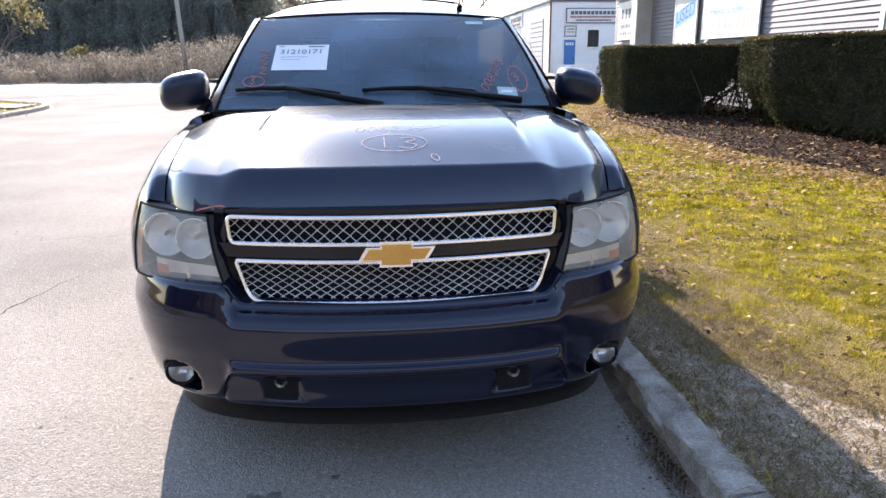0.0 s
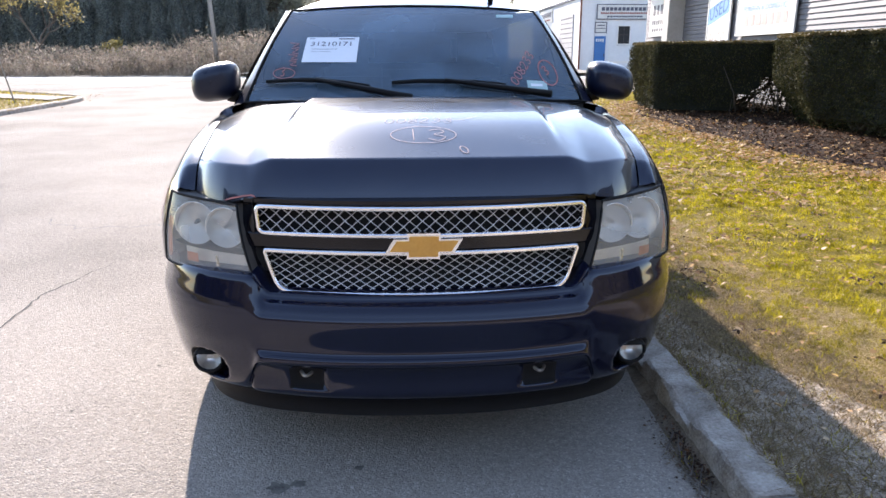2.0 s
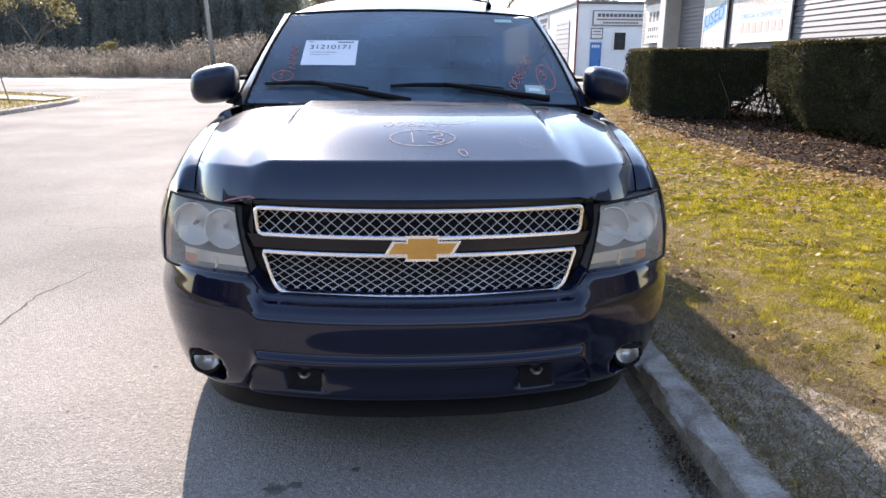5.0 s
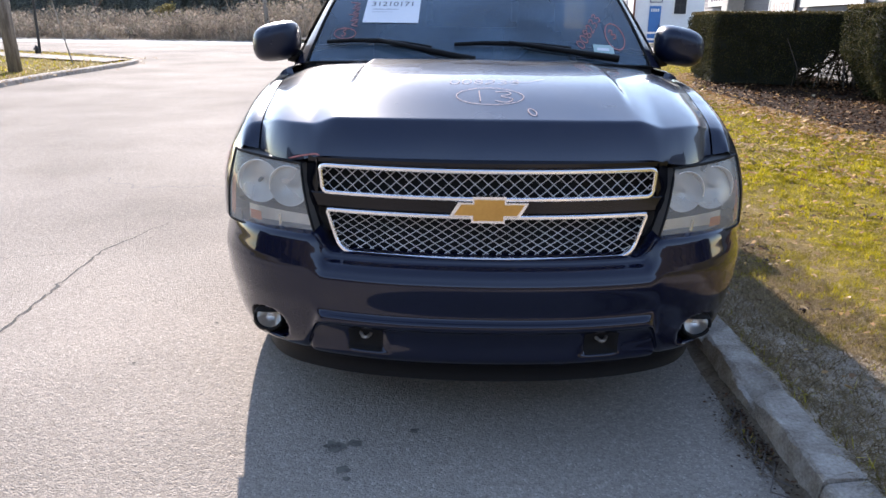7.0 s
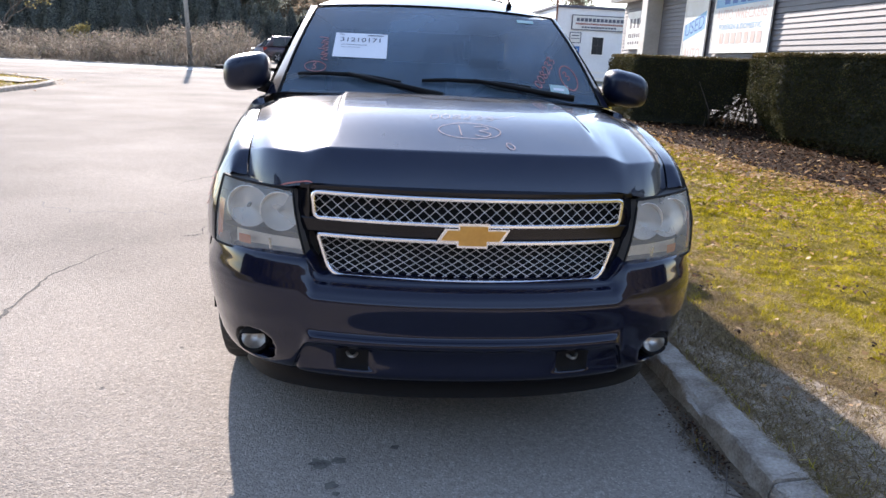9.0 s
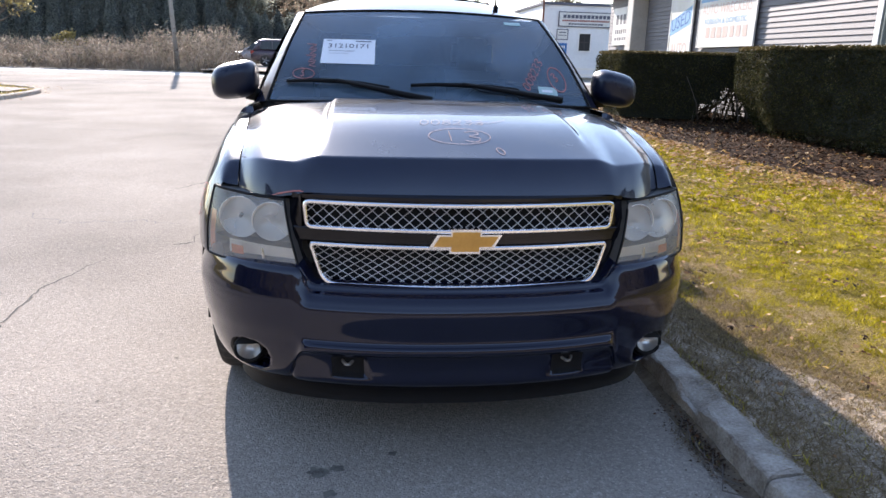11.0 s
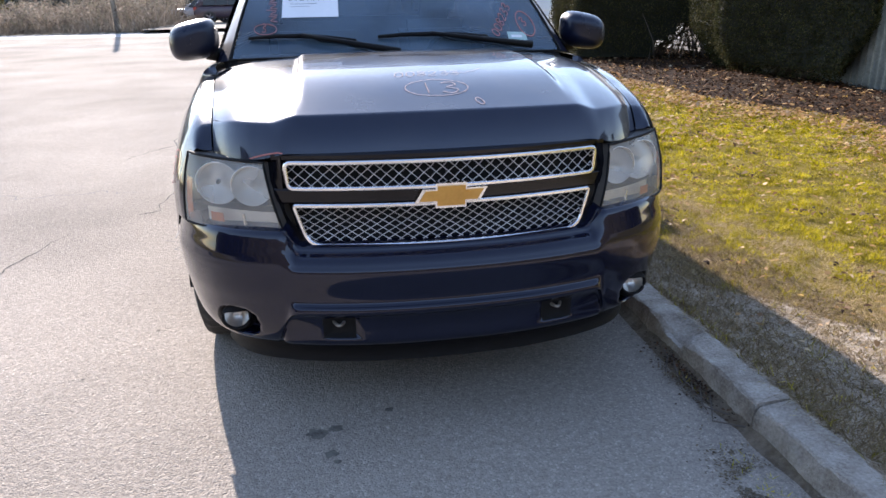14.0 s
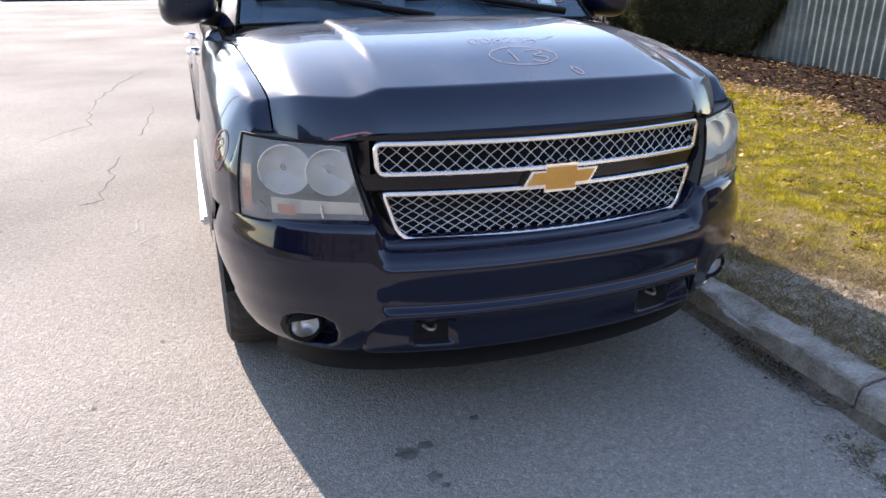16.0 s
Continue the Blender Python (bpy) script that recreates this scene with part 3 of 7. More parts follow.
courses(HY0 + 0.1, 20.35, FLOOR - 0.12, EAVE - 0.1)
courses(20.85, HY1, FLOOR - 0.12, EAVE - 0.1)
end_planks = mesh_of("siding_plank", [(HX + 0.03, HY0 - 0.024, 0), (HX + 0.03, HY0 - 0.002, 0.118), (HX + 9, HY0 - 0.002, 0.118), (HX + 9, HY0 - 0.024, 0)], [(0, 1, 2, 3)], M["siding"])
for k in range(31):
    put_in("siding_plank", end_planks, house).location = (0, 0, FLOOR - 0.12 + k * step)
part("corner_trim", box_bm(HX - 0.045, HX + 0.08, HY0 - 0.045, HY0 + 0.1, FLOOR - 0.15, EAVE, 0.006), M["white"], house)
part("pillar", box_bm(HX - 0.5, HX + 0.4, 20.35, 20.85, FLOOR - 0.2, 6.2, 0.02), M["pillar"], house, "broad white painted pillar")
part("pillar_foot", box_bm(HX - 0.56, HX + 0.4, 20.29, 20.9, FLOOR - 0.2, FLOOR + 0.3, 0.02), M["pillar"], house)
for a, b in ((HY0 - 0.4, 20.34), (20.86, HY1 + 0.4)):
    part("fascia", box_bm(HX - 0.47, HX - 0.43, a, b, EAVE - 0.02, EAVE + 0.2, 0.004), M["white"], house)
    part("soffit", box_bm(HX - 0.43, HX + 0.05, a, b, EAVE, EAVE + 0.03), M["white"], house)
    part("gutter", box_bm(HX - 0.56, HX - 0.47, a, b, EAVE + 0.09, EAVE + 0.19, 0.02), M["white"], house)
roof_v = [(HX - 0.5, HY0 - 0.45, EAVE + 0.2), (HX - 0.5, HY1 + 0.45, EAVE + 0.2), (HX + 4.5, HY1 + 0.45, EAVE + 2.9), (HX + 4.5, HY0 - 0.45, EAVE + 2.9), (HX + 9.5, HY0 - 0.45, EAVE + 0.2), (HX + 9.5, HY1 + 0.45, EAVE + 0.2)]
roof_f = [(0, 3, 2, 1), (3, 4, 5, 2), (0, 1, 5, 4), (0, 4, 3), (1, 2, 5)]
roof = put_in("roof", mesh_of("roof", roof_v, roof_f, M["shingle"]), house)
shingle_me = mesh_of("shingle", [(0, 0, 0.006), (0, 0.9, 0.006), (0.19, 0.9, 0.02), (0.19, 0, 0.02), (0, 0, 0.026), (0, 0.9, 0.026), (0.19, 0.9, 0.024), (0.19, 0, 0.024)], [(4, 5, 6, 7), (0, 1, 5, 4), (0, 4, 7, 3), (1, 2, 6, 5)], M["shingle"])
ang = math.atan2(2.7, 5.0)
for r in range(9):
    for c in range(17):
        y = HY0 - 0.45 + c * 0.92 + (0.46 if r % 2 else 0)
        if y + 0.9 > HY1 + 0.45 or 19.4 < y < 20.9 and r < 3:
            continue
        ob = put_in("shingle", shingle_me, roof)
        d = r * 0.18
        ob.matrix_local = Matrix.Translation((HX - 0.5 + d * math.cos(ang), y, EAVE + 0.2 + d * math.sin(ang))) @ Matrix.Rotation(-ang, 4, "Y")

# ---- signs on the house ----
def on_wall(verts, y, z, x):
    """Writing on a wall that faces the street: its line runs towards the camera's right."""
    return [(x, y - v[0], z + v[1]) for v in verts]


def bar_rows(y0, y1, z, h, x, seed, gap=0.25, count=7):
    """Unreadable writing or numbers, as plain bars."""
    lots, w = [], (y1 - y0) / count
    for k in range(count):
        a = y0 + k * w
        b = a + w * (1 - gap) * (0.75 + 0.25 * ((seed * (k + 3) * 7) % 5) / 4)
        lots.append(([(x, a, z - h / 2), (x, b, z - h / 2), (x, b, z + h / 2), (x, a, z + h / 2)], [(0, 3, 2, 1)]))
    return lots


board = thing("wall_sign", "large white wrecker's sign board with faded red lettering", "sign")
SY0, SY1, SZ0, SZ1, SX = 13.66, 16.5, 2.02, 3.46, HX - 0.09
part("panel", box_bm(SX, SX + 0.03, SY0, SY1, SZ0, SZ1, 0.004), M["sign_white"], board)
for a, b, c, d in ((SY0 - 0.03, SY1 + 0.03, SZ1, SZ1 + 0.04), (SY0 - 0.03, SY1 + 0.03, SZ0 - 0.04, SZ0), (SY0 - 0.03, SY0, SZ0, SZ1), (SY1, SY1 + 0.03, SZ0, SZ1)):
    part("frame", box_bm(SX - 0.008, SX + 0.035, a, b, c, d, 0.003), M["white"], board)
mid = (SY0 + SY1) / 2
v, f = [(SX - 0.004, SY0 + 0.05, 3.14), (SX - 0.004, SY1 - 0.05, 3.1), (SX - 0.004, SY1 - 0.05, 3.38), (SX - 0.004, SY0 + 0.05, 3.42)], [(0, 1, 2, 3)]
put_in("banner", mesh_of("banner", v, f, M["sign_pale_blue"]), board, "pale blue painted band")
for lot in bar_rows(SY0 + 0.45, SY1 - 0.4, 3.26, 0.17, SX - 0.008, 3, 0.2, 5):
    put_in("name_bar", mesh_of("name_bar", *lot, M["sign_blue"]), board)
v, f = letters("AUTO WRECKERS", 0.25)
w = max(p.x for p in v) - min(p.x for p in v)
put_letters(on_wall([(p.x * 2.5 / w, p.y) for p in v], mid, 2.9, SX - 0.005), f, M["sign_red"], board)
v, f = letters("FOREIGN & DOMESTIC", 0.13)
w = max(p.x for p in v) - min(p.x for p in v)
put_letters(on_wall([(p.x * 2.1 / w, p.y) for p in v], mid, 2.61, SX - 0.005), f, M["sign_pale_blue"], board)
for lot in bar_rows(SY0 + 0.3, SY1 - 0.35, 2.34, 0.26, SX - 0.005, 2, 0.24, 7):
    put_in("number_bar", mesh_of("number_bar", *lot, M["sign_red"]), board)

used = thing("wall_sign", "narrow white sign board reading used auto", "sign")
UY0, UY1 = 16.95, 18.3
part("panel", box_bm(SX, SX + 0.03, UY0, UY1, 1.5, 3.4, 0.004), M["sign_white"], used)
for a, b, c, d in ((UY0 - 0.06, UY1 + 0.06, 3.4, 3.46), (UY0 - 0.06, UY0, 1.5, 3.4), (UY1, UY1 + 0.06, 1.5, 3.4)):
    part("frame", box_bm(SX - 0.012, SX + 0.035, a, b, c, d, 0.003), M["white"], used)
put_in("band", mesh_of("band", [(SX - 0.004, UY0 + 0.02, 2.62), (SX - 0.004, UY1 - 0.02, 2.32), (SX - 0.004, UY1 - 0.02, 2.75), (SX - 0.004, UY0 + 0.02, 3.1)], [(0, 1, 2, 3)], M["sign_pale_blue"]), used)
v, f = letters("USED", 0.36)
w = max(p.x for p in v) - min(p.x for p in v)
put_letters(on_wall([(p.x * 1.15 / w, p.y + 0.2 * p.x) for p in v], (UY0 + UY1) / 2, 2.7, SX - 0.008), f, M["sign_blue"], used)
v, f = letters("AUTO", 0.32)
w = max(p.x for p in v) - min(p.x for p in v)
put_letters(on_wall([(p.x * 1.05 / w, p.y) for p in v], (UY0 + UY1) / 2, 1.95, SX - 0.005), f, M["sign_red"], used)

far_sign = thing("wall_sign", "small faded white sign with grey writing beyond the pillar", "sign")
part("panel", box_bm(SX, SX + 0.03, 21.5, 23.3, 2.15, 3.4, 0.004), M["sign_white"], far_sign)
for z, h, count in ((3.0, 0.32, 4), (2.6, 0.14, 7), (2.36, 0.1, 6)):
    for lot in bar_rows(21.7, 23.1, z, h, SX - 0.005, 4, 0.25, count):
        put_in("writing_bar", mesh_of("writing_bar", *lot, M["siding"]), far_sign)

# ---- corrugated fence beside the house ----
fence = thing("corrugated_fence", "tall galvanised corrugated metal fence beside the house", "fence")
FA, FB = Vector((7.76, 8.5)), Vector((7.12, 2.0))
fdir = (FB - FA).normalized()
flen = (FB - FA).length
panel_w = 0.9


def corrugated(w, h):
    n = int(w / 0.019)
    v, f = [], []
    for k in range(n + 1):
        s = w * k / n
        d = 0.027 * math.sin(2 * math.pi * s / 0.15)
        for z in (0, h * 0.5, h):
            v.append((s, d + 0.004 * noise.noise((s * 3, z * 2, 0)), z))
    f = [(3 * k + j, 3 * k + 3 + j, 3 * k + 4 + j, 3 * k + 1 + j) for k in range(n) for j in (0, 1)]
    return mesh_of("sheet_panel", v, f, M["galv"], smooth=True)


sheet_me = corrugated(panel_w + 0.05, 2.95)
for k in range(int(flen / panel_w)):
    ob = put_in("sheet_panel", sheet_me, fence)
    p = FA + fdir * k * panel_w
    ob.matrix_local = Matrix.Translation((p.x, p.y, ground_z(p.y) + 0.1 + 0.012 * (k % 3))) @ Matrix.Rotation(math.atan2(fdir.y, fdir.x), 4, "Z")
for z in (0.5, 1.6, 2.7):
    v, f = tube([(FA.x + 0.05, FA.y, z + 0.1), (FB.x + 0.05, FB.y, z + 0.1)], 0.03, 4)
    put_in("rail", mesh_of("rail", v, f, M["wood_pole"]), fence)

# ---- white workshop beyond the lawn ----
BX, BY, BZ = 10.55, 42.0, 4.92
G0 = 0.55
shop = thing("workshop_building", "flat-roofed white workshop building with blue door", "building")
part("wall", box_bm(BX, BX + 16, BY, BY + 17, -0.2, BZ), M["stucco"], shop)
part("roof", box_bm(BX - 0.12, BX + 16.1, BY - 0.12, BY + 17.1, BZ, BZ + 0.16, 0.02), M["sign_dark"], shop)
v, f = tube([(BX - 0.05, BY - 0.08, G0), (BX - 0.05, BY - 0.08, BZ + 1.7)], 0.06, 8)
put_in("downpipe", mesh_of("downpipe", v, f, material("rust_pipe", (0.2, 0.08, 0.05), 0.7)), shop, "rusty brown pipe at the corner")
door = part("door", box_bm(11.42, 12.1, BY - 0.07, BY + 0.0, G0, 2.7, 0.01), M["blue_door"], shop, "bright blue door")
for k in range(4):
    put_in("number_bar", mesh_of("number_bar", [(11.5 + k * 0.13, BY - 0.075, 2.38), (11.58 + k * 0.13, BY - 0.075, 2.38), (11.58 + k * 0.13, BY - 0.075, 2.55), (11.5 + k * 0.13, BY - 0.075, 2.55)], [(0, 1, 2, 3)], M["white"]), door)
part("door_handle", box_bm(12.0, 12.05, BY - 0.11, BY - 0.07, G0 + 0.95, G0 + 1.1, 0.01), M["black_metal"], door)
door_sign = part("door_sign", box_bm(11.42, 12.12, BY - 0.05, BY - 0.01, 2.92, 3.5, 0.01), M["sign_white"], shop, "small pale sign over the door")
for a, b, c, d in ((11.4, 12.14, 3.48, 3.53), (11.4, 12.14, 2.89, 2.94), (11.4, 11.45, 2.89, 3.53), (12.09, 12.14, 2.89, 3.53), (11.55, 12.0, 3.3, 3.36), (11.5, 12.04, 3.14, 3.18)):
    part("sign_line", box_bm(a, b, BY - 0.065, BY - 0.045, c, d), M["sign_dark"], door_sign)
w1 = part("window", box_bm(12.79, 13.62, BY - 0.06, BY - 0.01, 2.2, 3.35, 0.01), M["white"], shop)
part("pane", box_bm(12.86, 13.55, BY - 0.07, BY - 0.055, 2.27, 3.28), M["dark_glass"], w1)
part("bar", box_bm(13.19, 13.22, BY - 0.085, BY - 0.07, 2.27, 3.28), M["black_metal"], w1)
part("bar", box_bm(12.86, 13.55, BY - 0.085, BY - 0.07, 2.76, 2.8), M["black_metal"], w1)
bs = part("sign", box_bm(11.48, 14.9, BY - 0.09, BY - 0.02, 3.7, 4.52, 0.01), M["sign_white"], shop, "white sign with dark blue writing")


def bars_front(x0, x1, z, h, count, mat, name):
    w = (x1 - x0) / count
    for lot in [([(x0 + k * w, BY - 0.1, z - h / 2), (x0 + (k + 0.8) * w, BY - 0.1, z - h / 2), (x0 + (k + 0.8) * w, BY - 0.1, z + h / 2), (x0 + k * w, BY - 0.1, z + h / 2)], [(0, 1, 2, 3)]) for k in range(count)]:
        put_in(name, mesh_of(name, *lot, mat), bs)


bars_front(11.75, 14.75, 4.27, 0.2, 12, M["sign_dark"], "name_bar")
bars_front(11.7, 14.7, 4.03, 0.1, 22, M["sign_rust"], "writing_bar")
bars_front(12.1, 14.3, 3.84, 0.1, 12, M["sign_dark"], "number_bar")
for a, b, c, d in ((11.46, 14.92, 4.5, 4.55), (11.46, 14.92, 3.67, 3.72), (11.46, 11.52, 3.67, 4.55), (14.86, 14.92, 3.67, 4.55)):
    part("frame", box_bm(a, b, BY - 0.105, BY - 0.05, c, d), M["sign_dark"], bs)
recess = part("side_door", box_bm(BX - 0.06, BX, 43.9, 47.8, G0, 4.1, 0.01), M["dull_door"], shop, "tall grey roller door in the side wall")
for z in span(G0 + 0.3, 3.9, 10):
    part("slat", box_bm(BX - 0.075, BX - 0.055, 43.95, 47.75, z - 0.012, z + 0.012), M["black_metal"], recess)
side_sign = part("side_sign", box_bm(BX - 0.07, BX, 50.6, 55.6, 3.9, 4.85, 0.01), M["sign_white"], shop, "white sign with dark writing on the side wall")
for k in range(7):
    part("name_bar", box_bm(BX - 0.08, BX - 0.068, 51.0 + 0.6 * k, 51.45 + 0.6 * k, 4.3, 4.62), M["sign_dark"], side_sign)
part("writing_bar", box_bm(BX - 0.08, BX - 0.068, 51.2, 55.0, 4.05, 4.15), M["sign_rust"], side_sign)
rail = thing("guard_rail", "low white metal guard rail in front of the workshop", "railing")
for x in span(9.2, 14.0, 4):
    part("post", box_bm(x - 0.04, x + 0.04, 33.96, 34.04, ground_z(34), ground_z(34) + 0.8, 0.01), M["white"], rail)
for z in (0.45, 0.75):
    part("bar", box_bm(9.1, 14.1, 33.93, 33.96, ground_z(34) + z, ground_z(34) + z + 0.09, 0.01), M["white"], rail)

# ---- poles and wires ----
pole = thing("utility_pole", "thick weathered wooden utility pole on the grass corner", "utility pole")
v, f = tube([(-10.64, 15.1, ground_z(15.1)), (-10.7, 15.1, 2.4), (-10.86, 15.1, 9.5)], [0.155, 0.14, 0.115], 14)
put_in("shaft", mesh_of("shaft", v, f, M["wood_pole"], smooth=True), pole)
v, f = tube([(-10.58, 17.68, ground_z(17.68) + 0.1), (-10.88, 15.2, 8.2)], 0.018, 6)
put_in("guy_wire", mesh_of("guy_wire", v, f, M["pale_pole"]), pole, "pale covered guy wire")
post = thing("sign_post", "thin black metal post on the grass corner", "post")
v, f = tube([(-13.96, 22.1, ground_z(22.1) + 0.05), (-13.9, 22.1, 3.4)], 0.045, 8)
put_in("shaft", mesh_of("shaft", v, f, M["black_metal"]), post)
hyd = thing("hydrant", "small dark fire hydrant on the grass corner", "hydrant")
v, f = join(tube([(-14.35, 22.6, ground_z(22.6) + 0.05), (-14.35, 22.6, ground_z(22.6) + 0.3), (-14.35, 22.6, ground_z(22.6) + 0.38)], [0.06, 0.06, 0.025], 10), tube([(-14.45, 22.6, ground_z(22.6) + 0.25), (-14.25, 22.6, ground_z(22.6) + 0.25)], 0.035, 8))
put_in("barrel", mesh_of("barrel", v, f, M["black_metal"], smooth=True), hyd)
lean = thing("utility_pole", "tall pale wooden utility pole beyond the crossing", "utility pole")
v, f = tube([(-10.55, 39.2, 0.4), (-10.72, 39.2, 4.0), (-10.92, 39.2, 8.4)], [0.13, 0.115, 0.1], 12)
put_in("shaft", mesh_of("shaft", v, f, M["pale_pole"], smooth=True), lean)
v, f = tube([(-10.68, 39.05, 3.3), (-10.69, 39.05, 3.6)], 0.08, 8)
put_in("transformer_box", mesh_of("transformer_box", v, f, M["pale_pole"]), lean)
pole_b = thing("utility_pole", "dark utility pole behind the grey house", "utility pole")
v, f = tube([(22.5, 60.0, 0.5), (22.5, 60.0, 11.0)], [0.16, 0.12], 10)
put_in("shaft", mesh_of("shaft", v, f, M["wood_pole"], smooth=True), pole_b)
# two lines cross the view from the pale pole towards the workshop
for rise, left, mid_z, right in ((0.0, 6.25, 5.68, 5.9), (0.0, 6.75, 6.14, 6.3)):
    wire = thing("power_line", "thin dark overhead power line", "cable", "overhead lines")
    v, f = tube([(x, 39.2, curve_of([(-46, left + 4.2), (-28, left + 1.7), (-10.9, left), (-2.5, mid_z + 0.35), (3.2, mid_z), (11.8, right), (26, right + 1.4)], x) + rise) for x in span(-46, 26, 70)], 0.04, 5)
    put_in("cable", mesh_of("cable", v, f, M["wire"]), wire)


# ---- the parked vehicle ----
def paint_material(name, rough, coat_rough, dust_glare, broad=0.05, coat=0.64, tint=(0.45, 0.66, 1.0)):
    m = material(name, (0.003, 0.0045, 0.016), rough, second=(0.0045, 0.006, 0.02), scale=3, amount=0.5, coat=coat, spec=broad)
    nt = m.node_tree
    p = nt.nodes["Principled BSDF"]
    p.inputs["Coat Roughness"].default_value = coat_rough
    p.inputs["Coat IOR"].default_value = 1.5
    p.inputs["Specular Tint"].default_value = (*tint, 1)
    tc, ns, mr = nt.nodes.new("ShaderNodeTexCoord"), nt.nodes.new("ShaderNodeTexNoise"), nt.nodes.new("ShaderNodeMapRange")
    ns.inputs["Scale"].default_value, ns.inputs["Detail"].default_value = 5.0, 8.0
    mr.inputs["From Min"].default_value, mr.inputs["From Max"].default_value = 0.4, 0.75
    mr.inputs["To Min"].default_value, mr.inputs["To Max"].default_value = coat_rough * 0.8, coat_rough * 1.6
    nt.links.new(tc.outputs["Object"], ns.inputs["Vector"])
    nt.links.new(ns.outputs[0], mr.inputs["Value"])
    nt.links.new(mr.outputs[0], p.inputs["Coat Roughness"])
    # dust on upward faces, made stronger to paint in the hood's sky glare
    if dust_glare:
        df, mx = nt.nodes.new("ShaderNodeBsdfDiffuse"), nt.nodes.new("ShaderNodeMixShader")
        df.inputs["Color"].default_value = (0.42, 0.42, 0.4, 1)
        dr = nt.nodes.new("ShaderNodeMapRange")
        dr.inputs["From Min"].default_value, dr.inputs["From Max"].default_value = 0.35, 0.8
        dr.inputs["To Min"].default_value, dr.inputs["To Max"].default_value = dust_glare * 0.2, dust_glare * 2.4
        nt.links.new(ns.outputs[0], dr.inputs["Value"])
        geo, axis, flat, lies = nt.nodes.new("ShaderNodeNewGeometry"), nt.nodes.new("ShaderNodeSeparateXYZ"), nt.nodes.new("ShaderNodeMapRange"), nt.nodes.new("ShaderNodeMath")
        flat.inputs["From Min"].default_value, flat.inputs["From Max"].default_value = 0.75, 0.97
        flat.inputs["To Min"].default_value, flat.inputs["To Max"].default_value = 0.15, 1.0
        lies.operation = "MULTIPLY"
        nt.links.new(geo.outputs["Normal"], axis.inputs[0])
        nt.links.new(axis.outputs["Z"], flat.inputs["Value"])
        nt.links.new(dr.outputs[0], lies.inputs[0])
        nt.links.new(flat.outputs[0], lies.inputs[1])
        nt.links.new(lies.outputs[0], mx.inputs[0])
        nt.links.new(p.outputs[0], mx.inputs[1])
        nt.links.new(df.outputs[0], mx.inputs[2])
        nt.links.new(mx.outputs[0], nt.nodes["Material Output"].inputs["Surface"])
    return m


M["paint"] = paint_material("black_paint", 0.12, 0.03, 0.005, broad=0.2, coat=0.75, tint=(0.66, 0.76, 1.0))
M["hood_paint"] = paint_material("black_hood_paint", 0.24, 0.03, 0.085, 0.3, 0.9, tint=(0.5, 0.68, 1.0))
M["shell"] = paint_material("satin_black_shell", 0.4, 0.28, 0.03, 0.2)
M["gloss_black"] = material("gloss_black_plastic", (0.005, 0.005, 0.008), 0.14, scale=6, coat=0.15, spec=0.3)
M["plastic"] = material("black_plastic", (0.007, 0.007, 0.008), 0.6, spec=0.2, scale=20, bump=0.15, bump_scale=300)
# near-black: shade inside openings is put into the colour, also used on dashboard
M["void"] = material("shade_black", (0.004, 0.004, 0.005), 0.9, scale=5)
M["chrome"] = material("chrome", (0.92, 0.92, 0.93), 0.2, metal=1.0, second=(0.85, 0.85, 0.86), scale=15, amount=0.3, rough_var=0.05)
M["silver"] = material("silver_mesh", (0.82, 0.81, 0.79), 0.3, metal=0.6, second=(0.5, 0.49, 0.47), scale=20, amount=0.5)
M["hook"] = material("worn_steel", (0.5, 0.49, 0.47), 0.38, metal=0.5, second=(0.12, 0.11, 0.1), scale=30, amount=0.5)
M["gold"] = material("gold_badge", (0.74, 0.4, 0.09), 0.4, metal=0.55, second=(0.62, 0.31, 0.06), scale=10, amount=0.4, coat=0.6)
M["rubber"] = material("tyre_rubber", (0.022, 0.022, 0.023), 0.85, second=(0.05, 0.048, 0.045), scale=10, bump=0.3, bump_scale=80)
M["rim"] = material("alloy_rim", (0.5, 0.5, 0.52), 0.3, metal=0.9, scale=8)
M["lamp_lens"] = glass("hazed_lamp_lens", (0.97, 0.97, 0.95), 0.94, haze=0.32, haze_color=(0.6, 0.58, 0.54), rough=0.12, uneven=0.55)
M["fog_lens"] = glass("fog_lens", (1, 1, 1), 0.95, haze=0.06, rough=0.03)
M["fog_reflector"] = material("fog_reflector", (0.86, 0.84, 0.8), 0.28, metal=1.0, scale=8)
M["lamp_grey"] = material("lamp_housing", (0.1, 0.095, 0.088), 0.5, second=(0.06, 0.056, 0.052), scale=8)
M["reflector"] = material("lamp_reflector", (0.88, 0.86, 0.82), 0.38, metal=0.65, second=(0.7, 0.68, 0.64), scale=6, amount=0.4)
M["amber"] = material("amber_lens", (0.62, 0.16, 0.03), 0.3, second=(0.42, 0.11, 0.03), scale=30, coat=0.5)
# blue diffuse haze stands in for sky mirrored in the windshield
M["windshield"] = glass("tinted_sky_haze_windshield", (0.78, 0.86, 0.92), 0.78, haze=0.34, haze_color=(0.15, 0.26, 0.37), uneven=0.6)
M["side_glass"] = glass("dark_side_glass", (0.4, 0.42, 0.44), 0.1)
M["interior"] = material("dark_interior", (0.03, 0.031, 0.034), 0.8, second=(0.045, 0.045, 0.05), scale=6, bump=0.2)
M["seat"] = material("grey_seat", (0.16, 0.155, 0.15), 0.8, scale=8, bump=0.3)
M["chalk_pink"] = material("pink_marker", (0.56, 0.42, 0.4), 0.8, scale=40, second=(0.36, 0.24, 0.23))
